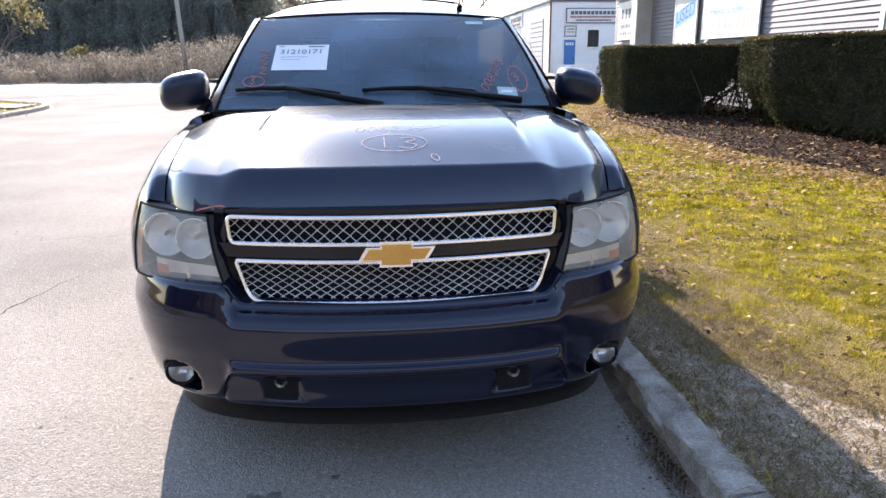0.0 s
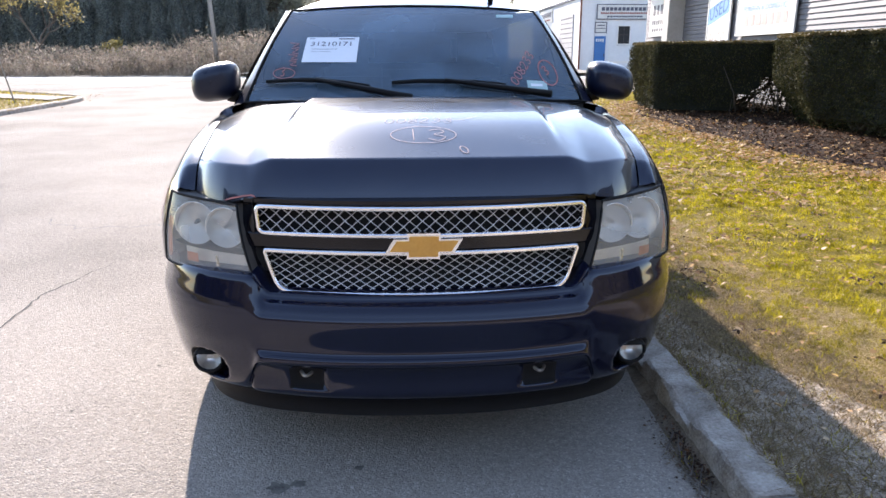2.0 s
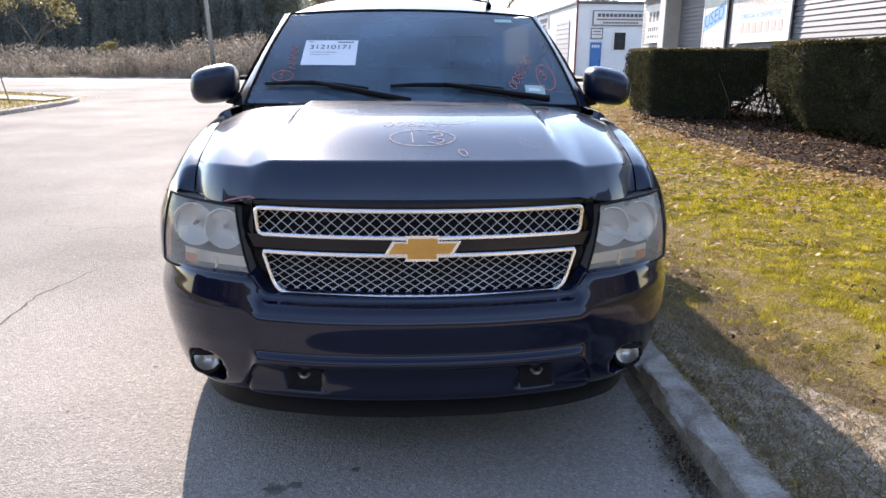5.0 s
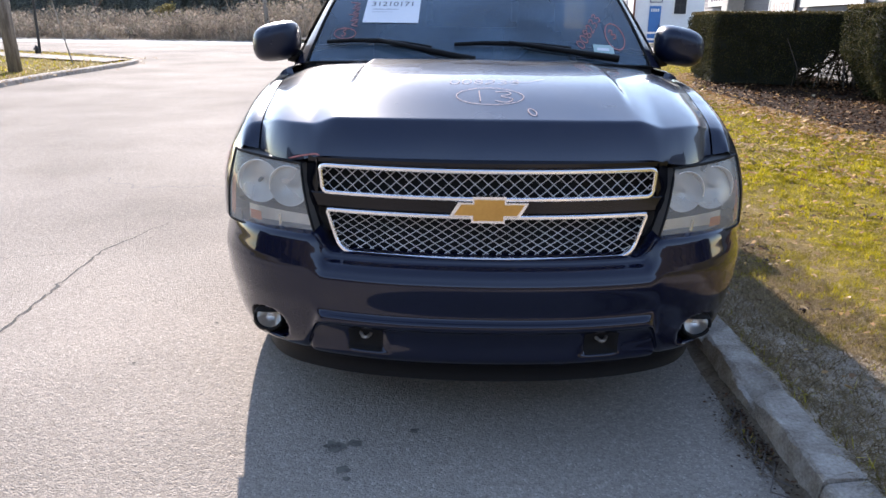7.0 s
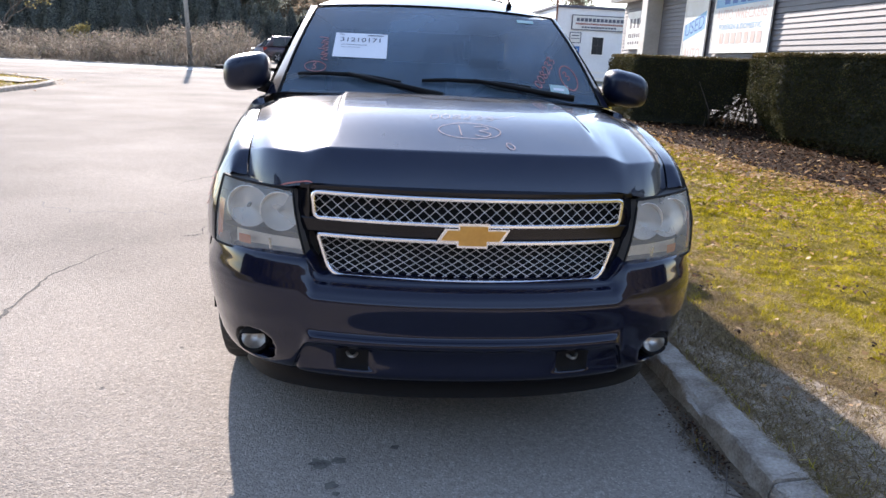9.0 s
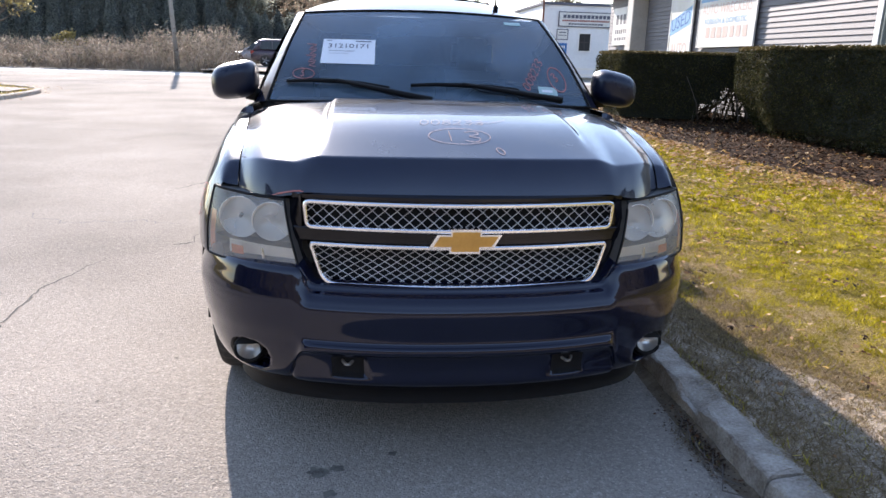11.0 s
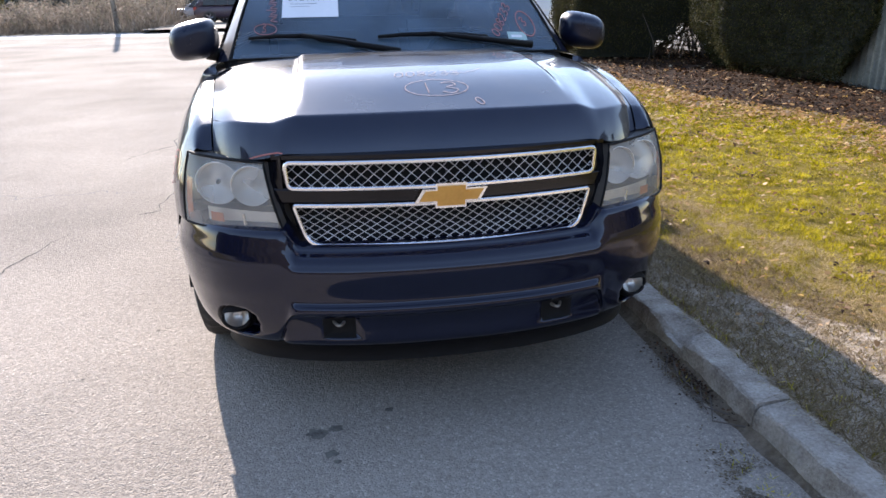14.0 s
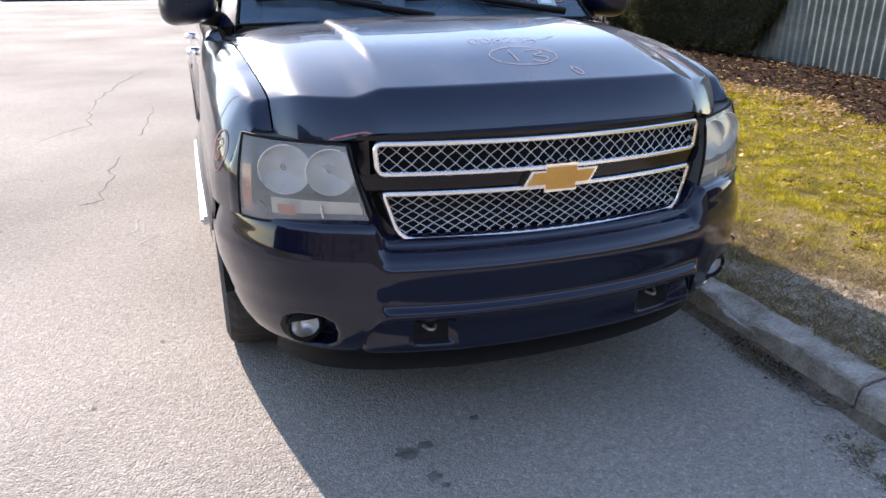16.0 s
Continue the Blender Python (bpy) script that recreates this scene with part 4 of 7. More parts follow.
M["chalk_faint"] = material("faint_pink_marker", (0.4, 0.32, 0.31), 0.8, scale=40, second=(0.2, 0.15, 0.15))
M["chalk_red"] = material("red_marker", (0.5, 0.16, 0.14), 0.7, scale=40, second=(0.36, 0.14, 0.13))
M["paper"] = material("paper", (0.82, 0.83, 0.85), 0.7, second=(0.76, 0.77, 0.8), scale=6, amount=0.3)
M["ink"] = material("ink", (0.12, 0.12, 0.15), 0.7, scale=10)
M["teal"] = material("teal_sticker", (0.3, 0.5, 0.5), 0.5, second=(0.45, 0.55, 0.52), scale=30)

car = thing("suv", "black full-size sport utility vehicle parked by the kerb", "car", at=(0, 0, 0))

# plan of the bumper, half of it, from the middle round the corner to the wheel arch
HALF_PLAN = [(0.0, -0.085), (0.28, -0.07), (0.52, -0.022), (0.7, 0.045), (0.82, 0.122), (0.905, 0.22), (0.965, 0.335), (0.998, 0.45), (1.012, 0.56)]


def plan_at(t, table=HALF_PLAN):
    """Point and outward normal of a half plan at 0..1."""
    n = len(table) - 1

    def spot(s):
        s = max(0.0, min(1.0, s)) * n
        k = min(int(s), n - 1)
        p0, p1, p2, p3 = (Vector(table[max(0, min(n, k + d))]) for d in (-1, 0, 1, 2))
        if k == 0:
            p0 = Vector((-table[1][0], table[1][1])) if table[0][0] == 0 else 2 * p1 - p2
        s -= k
        return 0.5 * ((2 * p1) + (p2 - p0) * s + (2 * p0 - 5 * p1 + 4 * p2 - p3) * s * s + (3 * p1 - p0 - 3 * p2 + p3) * s**3)
    p = spot(t)
    d = (spot(t + 0.004) - spot(t - 0.004)).normalized()
    return p, Vector((d.y, -d.x))


def side_point(t, off, z, table=HALF_PLAN):
    p, nrm = plan_at(abs(t), table)
    q = p - nrm * off
    return Vector((math.copysign(q.x, t) if t else q.x, q.y, z))


OUTER = [(0.772, 0.09), (0.76, 0.048), (0.746, 0.024), (0.70, 0.009), (0.662, -0.001), (0.62, -0.006), (0.54, 0.0), (0.48, 0.012), (0.42, 0.024), (0.36, 0.042), (0.318, 0.068), (0.296, 0.11), (0.29, 0.16)]
INNER = [(0.704, 0.10), (0.69, 0.062), (0.674, 0.05), (0.66, 0.024), (0.635, 0.006), (0.6, -0.004), (0.508, 0.01), (0.482, -0.01), (0.46, -0.006), (0.438, 0.036), (0.39, 0.05), (0.33, 0.05), (0.30, 0.08)]


def bumper_row(s):
    """Height and inset of both profiles at 0..1 from the top edge down."""
    k = s * (len(OUTER) - 1)
    i = min(int(k), len(OUTER) - 2)
    u = k - i

    def mix(tab):
        p0, p1, p2, p3 = (Vector(tab[max(0, min(len(tab) - 1, i + d))]) for d in (-1, 0, 1, 2))
        return 0.5 * ((2 * p1) + (p2 - p0) * u + (2 * p0 - 5 * p1 + 4 * p2 - p3) * u * u + (3 * p1 - p0 - 3 * p2 + p3) * u**3)
    return mix(OUTER), mix(INNER), k


def fog_shape(x, z):
    return (abs((abs(x) - 0.782) / 0.074) ** 2.4 + abs((z - 0.397) / 0.064) ** 2.4) ** (1 / 2.6)


def hook_shape(x, z):
    return max(abs(abs(x) - 0.408) / (0.058 - 0.12 * (z - 0.37)), abs(z - 0.388) / 0.04)


def bumper_place(t, s):
    (zo, oo), (zi, oi), k = bumper_row(s)
    x = plan_at(abs(t))[0].x
    flare = 0.075 * smooth_step(6.6, 11.0, k)
    w = 1 - smooth_step(0.545 + flare, 0.595 + flare, x)
    z, off = zo + (zi - zo) * w, oo + (oi - oo) * w
    off += 0.075 * (1 - smooth_step(0.82, 1.02, fog_shape(x, z)))
    off += 0.025 * (1 - smooth_step(0.86, 1.1, hook_shape(x, z)))
    return side_point(t, off, z)


ts = sorted({round(q, 4) for q in span(-1, 1, 230)})
v, f = grid(ts, span(0, 1, 110), bumper_place)
idx = []
for q in f:
    c = sum((v[i] for i in q), Vector()) / 4
    # shallow hook recesses coloured near-black, as if deep and unlit
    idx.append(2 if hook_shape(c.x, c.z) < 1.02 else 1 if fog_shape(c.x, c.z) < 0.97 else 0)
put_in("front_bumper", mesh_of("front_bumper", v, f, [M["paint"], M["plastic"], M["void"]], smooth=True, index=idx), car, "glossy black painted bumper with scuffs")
# air dam below
v, f = grid(span(-0.8, 0.8, 80), span(0, 1, 8), lambda t, s: side_point(t, 0.1 + 0.03 * s + 0.02 * math.sin(3 * s), 0.31 - 0.1 * s))
put_in("air_dam", mesh_of("air_dam", v, f, M["plastic"], smooth=True), car, "matt black plastic air dam")
# fog lights and tow hooks
for sgn, side in ((-1, "l"), (1, "r")):
    fog = new("fog_light")
    fog.parent = car
    c = Vector((sgn * 0.782, 0.158, 0.4))
    lots = []
    v, f = grid(span(0, 2 * math.pi, 28), span(0, 1, 6), lambda q, r: (c.x + 0.047 * r * math.cos(q), c.y + 0.035 * (1 - r * r) + 0.004, c.z + 0.045 * r * math.sin(q)))
    put_in("reflector", mesh_of("reflector", v, f, M["fog_reflector"], smooth=True), fog)
    v, f = grid(span(0, 2 * math.pi, 28), span(0, 1, 6), lambda q, r: (c.x + 0.047 * r * math.cos(q), c.y - 0.012 * (1 - r * r), c.z + 0.045 * r * math.sin(q)))
    lens = put_in("lens", mesh_of("lens", v, f, M["fog_lens"], smooth=True), fog, "clear round lens")
    lens.visible_shadow = False
    v, f = tube([(c.x + 0.05 * math.cos(q), c.y, c.z + 0.048 * math.sin(q)) for q in span(0, 2 * math.pi, 28)[:-1]], 0.007, 8, closed=True)
    put_in("bezel", mesh_of("bezel", v, f, M["plastic"], smooth=True), fog)
    v, f = tube([(c.x - 0.01, c.y + 0.022, c.z), (c.x + 0.01, c.y + 0.022, c.z)], 0.005, 6)
    put_in("bulb", mesh_of("bulb", v, f, M["fog_reflector"]), fog)
    v, f = grid(span(-1, 1, 14), span(0, 1, 3), lambda a, b: (c.x + 0.05 * a, c.y - 0.016 + 0.012 * b + 0.006 * a * a, c.z + 0.025 + b * (0.052 * math.sqrt(max(0.0, 1 - 0.8 * a * a)) - 0.025)))
    put_in("brow", mesh_of("brow", v, f, M["plastic"], smooth=True), fog, "black brow over the fog lamp")
    pts = [(sgn * 0.408 + 0.025 * math.cos(q), 0.05 - 0.05 * math.sin(q) ** 2, 0.41 - 0.012 * math.sin(q)) for q in span(0, math.pi, 14)]
    v, f = tube([(pts[0][0], 0.09, pts[0][2] + 0.01)] + pts + [(pts[-1][0], 0.09, pts[-1][2] + 0.01)], 0.006, 8)
    put_in("tow_hook", mesh_of("tow_hook", v, f, M["hook"], smooth=True), car, "worn metal tow hook")


# grille
def grille_y(x):
    return 0.27 * x * x - 0.004


def strip(x0, x1, z0, z1, depth, back, n=40):
    """A curved bar of the grille panel: front face at depth, with edges going back."""
    prof = [(back, z0), (depth + 0.006, z0), (depth, z0 + 0.006), (depth, z1 - 0.006), (depth + 0.006, z1), (back, z1)]
    return grid(span(x0, x1, n), list(range(6)), lambda x, k: (x, grille_y(x) + prof[k][0], prof[k][1]))


# near-black sheet behind the grille, the cavity's shade in its colour
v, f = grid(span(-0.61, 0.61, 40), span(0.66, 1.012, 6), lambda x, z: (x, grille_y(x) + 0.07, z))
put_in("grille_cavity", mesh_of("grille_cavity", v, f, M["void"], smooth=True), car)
grille = new("grille")
grille.parent = car
for z0, z1, d in ((0.838, 0.892, 0.004), (0.986, 1.012, 0.012), (0.655, 0.69, 0.0)):
    put_in("grille_bar", mesh_of("grille_bar", *strip(-0.6, 0.6, z0, z1, d, 0.07), M["gloss_black"], smooth=False), grille, "glossy black grille bar")


def panel_side(sgn):
    """The black upright between grille and lamp."""
    def place(u, w):
        z = 0.675 + (1.0 - 0.675) * w
        xa = 0.49 + (0.568 - 0.49) * smooth_step(0, 0.45, w)
        xb = 0.576 + (0.628 - 0.576) * w
        x = xa + (xb - xa) * u
        y = grille_y(x) + 0.006 + 0.006 * u + 0.05 * smooth_step(0.7, 1, w) * u
        return (sgn * x, y, z)
    return grid(span(0, 1, 8), span(0, 1, 16), place)


for sgn in (-1, 1):
    put_in("grille_upright", mesh_of("grille_upright", *panel_side(sgn), M["gloss_black"], smooth=True), grille, "glossy black upright beside the lamp")
for k in range(3):
    v, f = tube([(x, grille_y(x) + 0.004 - 0.014 * k, 0.684 - 0.009 * k) for x in span(-0.5, 0.5, 40)], 0.0035, 6)
    put_in("sill_ridge", mesh_of("sill_ridge", v, f, M["plastic"], smooth=True), grille)


def rounded(corners, radii, n=6):
    """A closed outline with rounded corners."""
    out, m = [], len(corners)
    for k in range(m):
        p, a, b = Vector(corners[k]), Vector(corners[k - 1]), Vector(corners[(k + 1) % m])
        r = radii[k]
        pa, pb = p + (a - p).normalized() * r, p + (b - p).normalized() * r
        for s in span(0, 1, n):
            out.append((1 - s) ** 2 * pa + 2 * s * (1 - s) * p + s * s * pb)
    return out


def refine(loop, step):
    out = []
    for a, b in zip(loop, loop[1:] + loop[:1]):
        n = max(1, int((b - a).length / step))
        out += [a.lerp(b, k / n) for k in range(n)]
    return out


UPPER = rounded([(-0.556, 0.984), (0.556, 0.984), (0.549, 0.894), (-0.549, 0.894)], [0.022] * 4)
LOWER = rounded([(-0.537, 0.834), (0.537, 0.834), (0.492, 0.69), (-0.492, 0.69)], [0.012, 0.012, 0.05, 0.05])


def sweep_frame(loop, half, front, back):
    """A flat chrome band round a loop in the grille's surface."""
    loop = refine(loop, 0.03)
    v, f, n = [], [], len(loop)
    cx = sum((p for p in loop), Vector((0, 0))) / n
    for k in range(n):
        d = (loop[(k + 1) % n] - loop[k - 1]).normalized()
        nr = Vector((-d.y, d.x))
        if nr.dot(loop[k] - cx) < 0:
            nr = -nr
        for o, dep in ((half, back), (half, front + 0.004), (half * 0.5, front), (-half * 0.5, front), (-half, front + 0.004), (-half, back)):
            q = loop[k] + nr * o
            v.append((q.x, grille_y(q.x) + dep, q.y))
    for k in range(n):
        a, b = k * 6, ((k + 1) % n) * 6
        f += [(a + i, a + i + 1, b + i + 1, b + i) for i in range(5)]
    return v, f


for loop in (UPPER, LOWER):
    put_in("grille_frame", mesh_of("grille_frame", *sweep_frame(loop, 0.0072, -0.014, 0.03), M["chrome"], smooth=False), grille, "bright chrome frame")


def inside_span(loop, p, d):
    """Where the line p + s d runs inside a convex loop."""
    lo, hi = -9.0, 9.0
    cx = sum((q for q in loop), Vector((0, 0))) / len(loop)
    for a, b in zip(loop, loop[1:] + loop[:1]):
        e = b - a
        if e.length < 1e-6:
            continue
        nr = Vector((-e.y, e.x)).normalized()
        if nr.dot(cx - a) < 0:
            nr = -nr
        den, num = nr.dot(d), nr.dot(a - p)
        if abs(den) < 1e-9:
            if num > 0:
                return None
            continue
        s = num / den
        if den > 0:
            lo = max(lo, s)
        else:
            hi = min(hi, s)
    return (lo, hi) if hi - lo > 0.012 else None


PITCH = 0.0427
for loop, z_mid, slope in ((UPPER, 0.939, 0.9), (LOWER, 0.762, 0.64)):
    for lean, dep in ((1, 0.012), (-1, 0.016)):
        d = Vector((1, slope * lean)).normalized()
        for k in range(-20, 21):
            got = inside_span(loop, Vector((k * PITCH, z_mid)), d)
            if not got:
                continue
            a, b = (Vector((k * PITCH, z_mid)) + d * q for q in got)
            pts = [a.lerp(b, s) for s in span(0, 1, 7)]
            wave = [dep + 0.004 * math.cos(2 * math.pi * (q.x / PITCH)) * lean for q in pts]
            v, f = tube([(q.x, grille_y(q.x) + w, q.y) for q, w in zip(pts, wave)], 0.0017, 4, cap=False)
            put_in("mesh_bar", mesh_of("mesh_bar", v, f, M["silver"]), grille)

BADGE = [(-0.053, 0.045), (0.053, 0.045), (0.053, 0.024), (0.124, 0.024), (0.098, -0.022), (0.05, -0.022), (0.05, -0.045), (-0.056, -0.045), (-0.056, -0.022), (-0.124, -0.022), (-0.098, 0.024), (-0.053, 0.024)]


def slab(loop, cx, cz, scale, y0, y1):
    n = len(loop)
    v = [(cx + x * scale[0], y0 + grille_y(x), cz + z * scale[1]) for x, z in loop] + [(cx + x * scale[0], y1 + grille_y(x), cz + z * scale[1]) for x, z in loop]
    # cross piece and the two arms, as separate front faces
    f = [(0, 1, 2, 5, 6, 7, 8, 11), (2, 3, 4, 5), (8, 9, 10, 11)]
    f += [(k, (k + 1) % n, n + (k + 1) % n, n + k) for k in range(n)]
    return v, f


badge = new("badge")
badge.parent = car
put_in("badge_rim", mesh_of("badge_rim", *slab(BADGE, 0.004, 0.862, (1.03, 0.97), -0.022, 0.01), M["chrome"]), badge, "chrome rim of the badge")
put_in("badge_face", mesh_of("badge_face", *slab(BADGE, 0.004, 0.862, (0.915, 0.76), -0.028, -0.02), M["gold"]), badge, "gold cross-shaped badge")

# headlights
LAMP_LOW = [(0.574, 0.048), (0.72, 0.112), (0.82, 0.172), (0.892, 0.232), (0.936, 0.288)]
LAMP_TOP = [(0.628, 0.118), (0.735, 0.182), (0.81, 0.232), (0.868, 0.278), (0.904, 0.322)]


def lamp_at(u, w, inset=0.0):
    pl, nl = plan_at(u, LAMP_LOW)
    pt, nt_ = plan_at(u, LAMP_TOP)
    p, nrm = pl.lerp(pt, w), nl.lerp(nt_, w).normalized()
    p = p - nrm * (inset - 0.012 * math.sin(math.pi * w))
    return Vector((p.x, p.y, 0.742 + 0.006 * u + (0.237 + 0.012 * u) * w))


def lamp_dish(cx, cz, r, depth, y):
    return grid(span(0, 2 * math.pi, 32), span(0, 1, 8), lambda q, s: (cx + r * s * math.cos(q), y + depth * (1 - s * s) + 0.25 * r * s * math.cos(q), cz + r * s * math.sin(q)))


for sgn in (-1, 1):
    lamp = new("headlight")
    lamp.parent = car
    flip = lambda lot: ([(sgn * a[0], a[1], a[2]) for a in lot[0]], [q[::sgn] for q in lot[1]])
    v, f = flip(grid(span(0.0, 1, 26), span(0, 1, 14), lambda u, w: lamp_at(u, w)))
    lens = put_in("lens", mesh_of("lens", v, f, M["lamp_lens"], smooth=True), lamp, "hazy yellowed clear lens")
    lens.visible_shadow = False
    v, f = flip(grid(span(0.0, 1, 26), span(0, 1, 14), lambda u, w: lamp_at(u, w, 0.1)))
    put_in("housing", mesh_of("housing", v, f, M["lamp_grey"], smooth=True), lamp, "grey lamp housing")
    rim = [lamp_at(u, 0) for u in span(0, 1, 20)] + [lamp_at(1, w) for w in span(0, 1, 8)][1:] + [lamp_at(u, 1) for u in span(1, 0, 20)][1:] + [lamp_at(0, w) for w in span(1, 0, 8)][1:-1]
    v, f = flip(tube(rim, 0.005, 6, closed=True))
    put_in("seal", mesh_of("seal", v, f, M["plastic"], smooth=True), lamp)
    # floor, shelf and end walls of the lamp box
    for w in (0.0, 0.27, 1.0):
        v, f = flip(grid(span(0, 1, 24), span(0.008 if w != 0.27 else 0.03, 0.1, 3), lambda u, i: lamp_at(u, w, i)))
        put_in("shelf", mesh_of("shelf", v, f, M["lamp_grey"], smooth=True), lamp)
    for u in (0.0, 1.0):
        v, f = flip(grid(span(0.0, 0.1, 3), span(0, 1, 10), lambda i, w: lamp_at(u, w, i)))
        put_in("end_wall", mesh_of("end_wall", v, f, M["lamp_grey"]), lamp)
    for cx, r, y in ((0.8, 0.076, 0.215), (0.677, 0.07, 0.135)):
        v, f = flip(lamp_dish(cx, 0.897, r, 0.05, y))
        put_in("reflector_bowl", mesh_of("reflector_bowl", v, f, M["reflector"], smooth=True), lamp, "silvery reflector bowl")
        v, f = flip(tube([(cx + r * math.cos(q), y - 0.004 + 0.25 * r * math.cos(q), 0.897 + r * math.sin(q)) for q in span(0, 2 * math.pi, 32)[:-1]], 0.0016, 6, closed=True))
        put_in("bowl_ring", mesh_of("bowl_ring", v, f, M["reflector"], smooth=True), lamp)
        v, f = flip(tube([(cx, y + 0.04, 0.897), (cx, y + 0.004, 0.897)], [0.008, 0.006], 10))
        put_in("bulb_cap", mesh_of("bulb_cap", v, f, M["lamp_grey"], smooth=True), lamp)
    v, f = flip(grid(span(0.4, 0.54, 8), span(0.1, 0.23, 4), lambda u, w: lamp_at(u, w, 0.006)))
    put_in("turn_signal", mesh_of("turn_signal", v, f, M["amber"], smooth=True), lamp, "amber turn signal")
    v, f = flip(grid(span(0.04, 0.64, 12), span(0.04, 0.27, 4), lambda u, w: lamp_at(u, w, 0.03)))
    put_in("running_lamp", mesh_of("running_lamp", v, f, M["reflector"], smooth=True), lamp, "silvery lower reflector")
    v, f = flip(tube([lamp_at(0.23, 0.04, 0.012), lamp_at(0.23, 0.24, 0.012)], 0.006, 6))
    put_in("divider", mesh_of("divider", v, f, M["chrome"]), lamp)
    v, f = flip(grid(span(0.8, 0.93, 4), span(0.08, 0.66, 10), lambda u, w: lamp_at(u, w, 0.004)))
    put_in("side_marker", mesh_of("side_marker", v, f, M["amber"], smooth=True), lamp, "amber side marker")

# hood
HOOD_EDGE_Y = [(0, 0.045), (0.3, 0.055), (0.55, 0.088), (0.66, 0.14), (0.75, 0.215), (0.815, 0.3)]
HOOD_EDGE_Z = [(0, 1.012), (0.54, 1.012), (0.6, 1.0), (0.66, 0.988), (0.75, 0.986), (0.815, 0.99)]
HOOD_FOLD_Z = [(0, 1.132), (0.5, 1.13), (0.605, 1.104), (0.72, 1.104), (0.815, 1.085)]
HOOD_REAR_Y = [(0, 1.13), (0.5, 1.16), (0.89, 1.28)]
HOOD_REAR_Z = [(0, 1.268), (0.5, 1.262), (0.75, 1.245), (0.89, 1.232)]


def hood_at(u, s):
    """u across -1..1, s 0 at the front edge, 0.12 at the fold, 1 at the cowl."""
    half = 0.812 + 0.075 * max(0, (s - 0.12) / 0.88)
    x = u * half
    a = abs(u) * 0.815
    ye, ze = curve_of(HOOD_EDGE_Y, a), curve_of(HOOD_EDGE_Z, a)
    zf = curve_of(HOOD_FOLD_Z, a)
    yf = ye + 0.066
    if s < 0.12:
        q = s / 0.12
        ang = q * math.pi / 2
        bow = 0.3
        y = ye + (yf - ye) * (q * (1 - bow) + bow * (1 - math.cos(ang)))
        z = ze + (zf - ze) * (q * (1 - bow) + bow * math.sin(ang))
    else:
        q = (s - 0.12) / 0.88
        b = abs(u) * 0.887
        yr, zr = curve_of(HOOD_REAR_Y, b), curve_of(HOOD_REAR_Z, b)
        y = yf + (yr - yf) * q
        z = zf + (zr - zf) * (1 - (1 - q) ** 2.4)
        fade = smooth_step(0.0, 0.35, q)
        z += 0.018 * fade * (1 - smooth_step(0.478, 0.515, abs(x)))
        z -= 0.36 * smooth_step(0.02, 0.3, q) * max(0.0, abs(x) - 0.7) ** 1.5
    return Vector((x, y, z))


v, f = grid(span(-1, 1, 150), span(0, 0.12, 14) + span(0.12, 1, 80)[1:], hood_at)
put_in("hood", mesh_of("hood", v, f, M["hood_paint"], smooth=True), car, "dusty black hood with two raised creases")
v, f = grid(span(-1, 1, 60), span(0, 1, 4), lambda u, s: hood_at(u, 0) + Vector((0, 0.06 * s, -0.004 - 0.03 * s * s)))
put_in("hood_lip", mesh_of("hood_lip", v, f, M["paint"], smooth=True), car)


def hood_edge(y):
    """The hood's side edge at a distance from the front."""
    lo, hi = 0.0, 1.0
    for _ in range(30):
        m = (lo + hi) / 2
        lo, hi = (m, hi) if hood_at(1, m).y < y else (lo, m)
    return hood_at(1, lo)


# fenders, doors and quarter panels, one side surface cut by the wheel arches
SHOULDER_X = [(0.3, 0.878), (0.42, 0.91), (0.55, 0.932), (0.7, 0.95), (0.95, 0.965), (1.4, 0.968), (5.1, 0.955)]
SHOULDER_Z = [(0.3, 1.0), (0.42, 1.058), (0.7, 1.105), (1.0, 1.14), (1.4, 1.19), (5.1, 1.2)]
FLANK_X = [(0.29, 0.936), (0.36, 0.968), (0.45, 0.996), (0.56, 1.01), (0.75, 1.018), (1.0, 1.022), (1.4, 1.006), (1.7, 1.0), (3.4, 1.0), (4.0, 1.02), (5.1, 0.99)]
ARCHES = [(0.985, 0.39, 0.455), (3.95, 0.39, 0.455)]


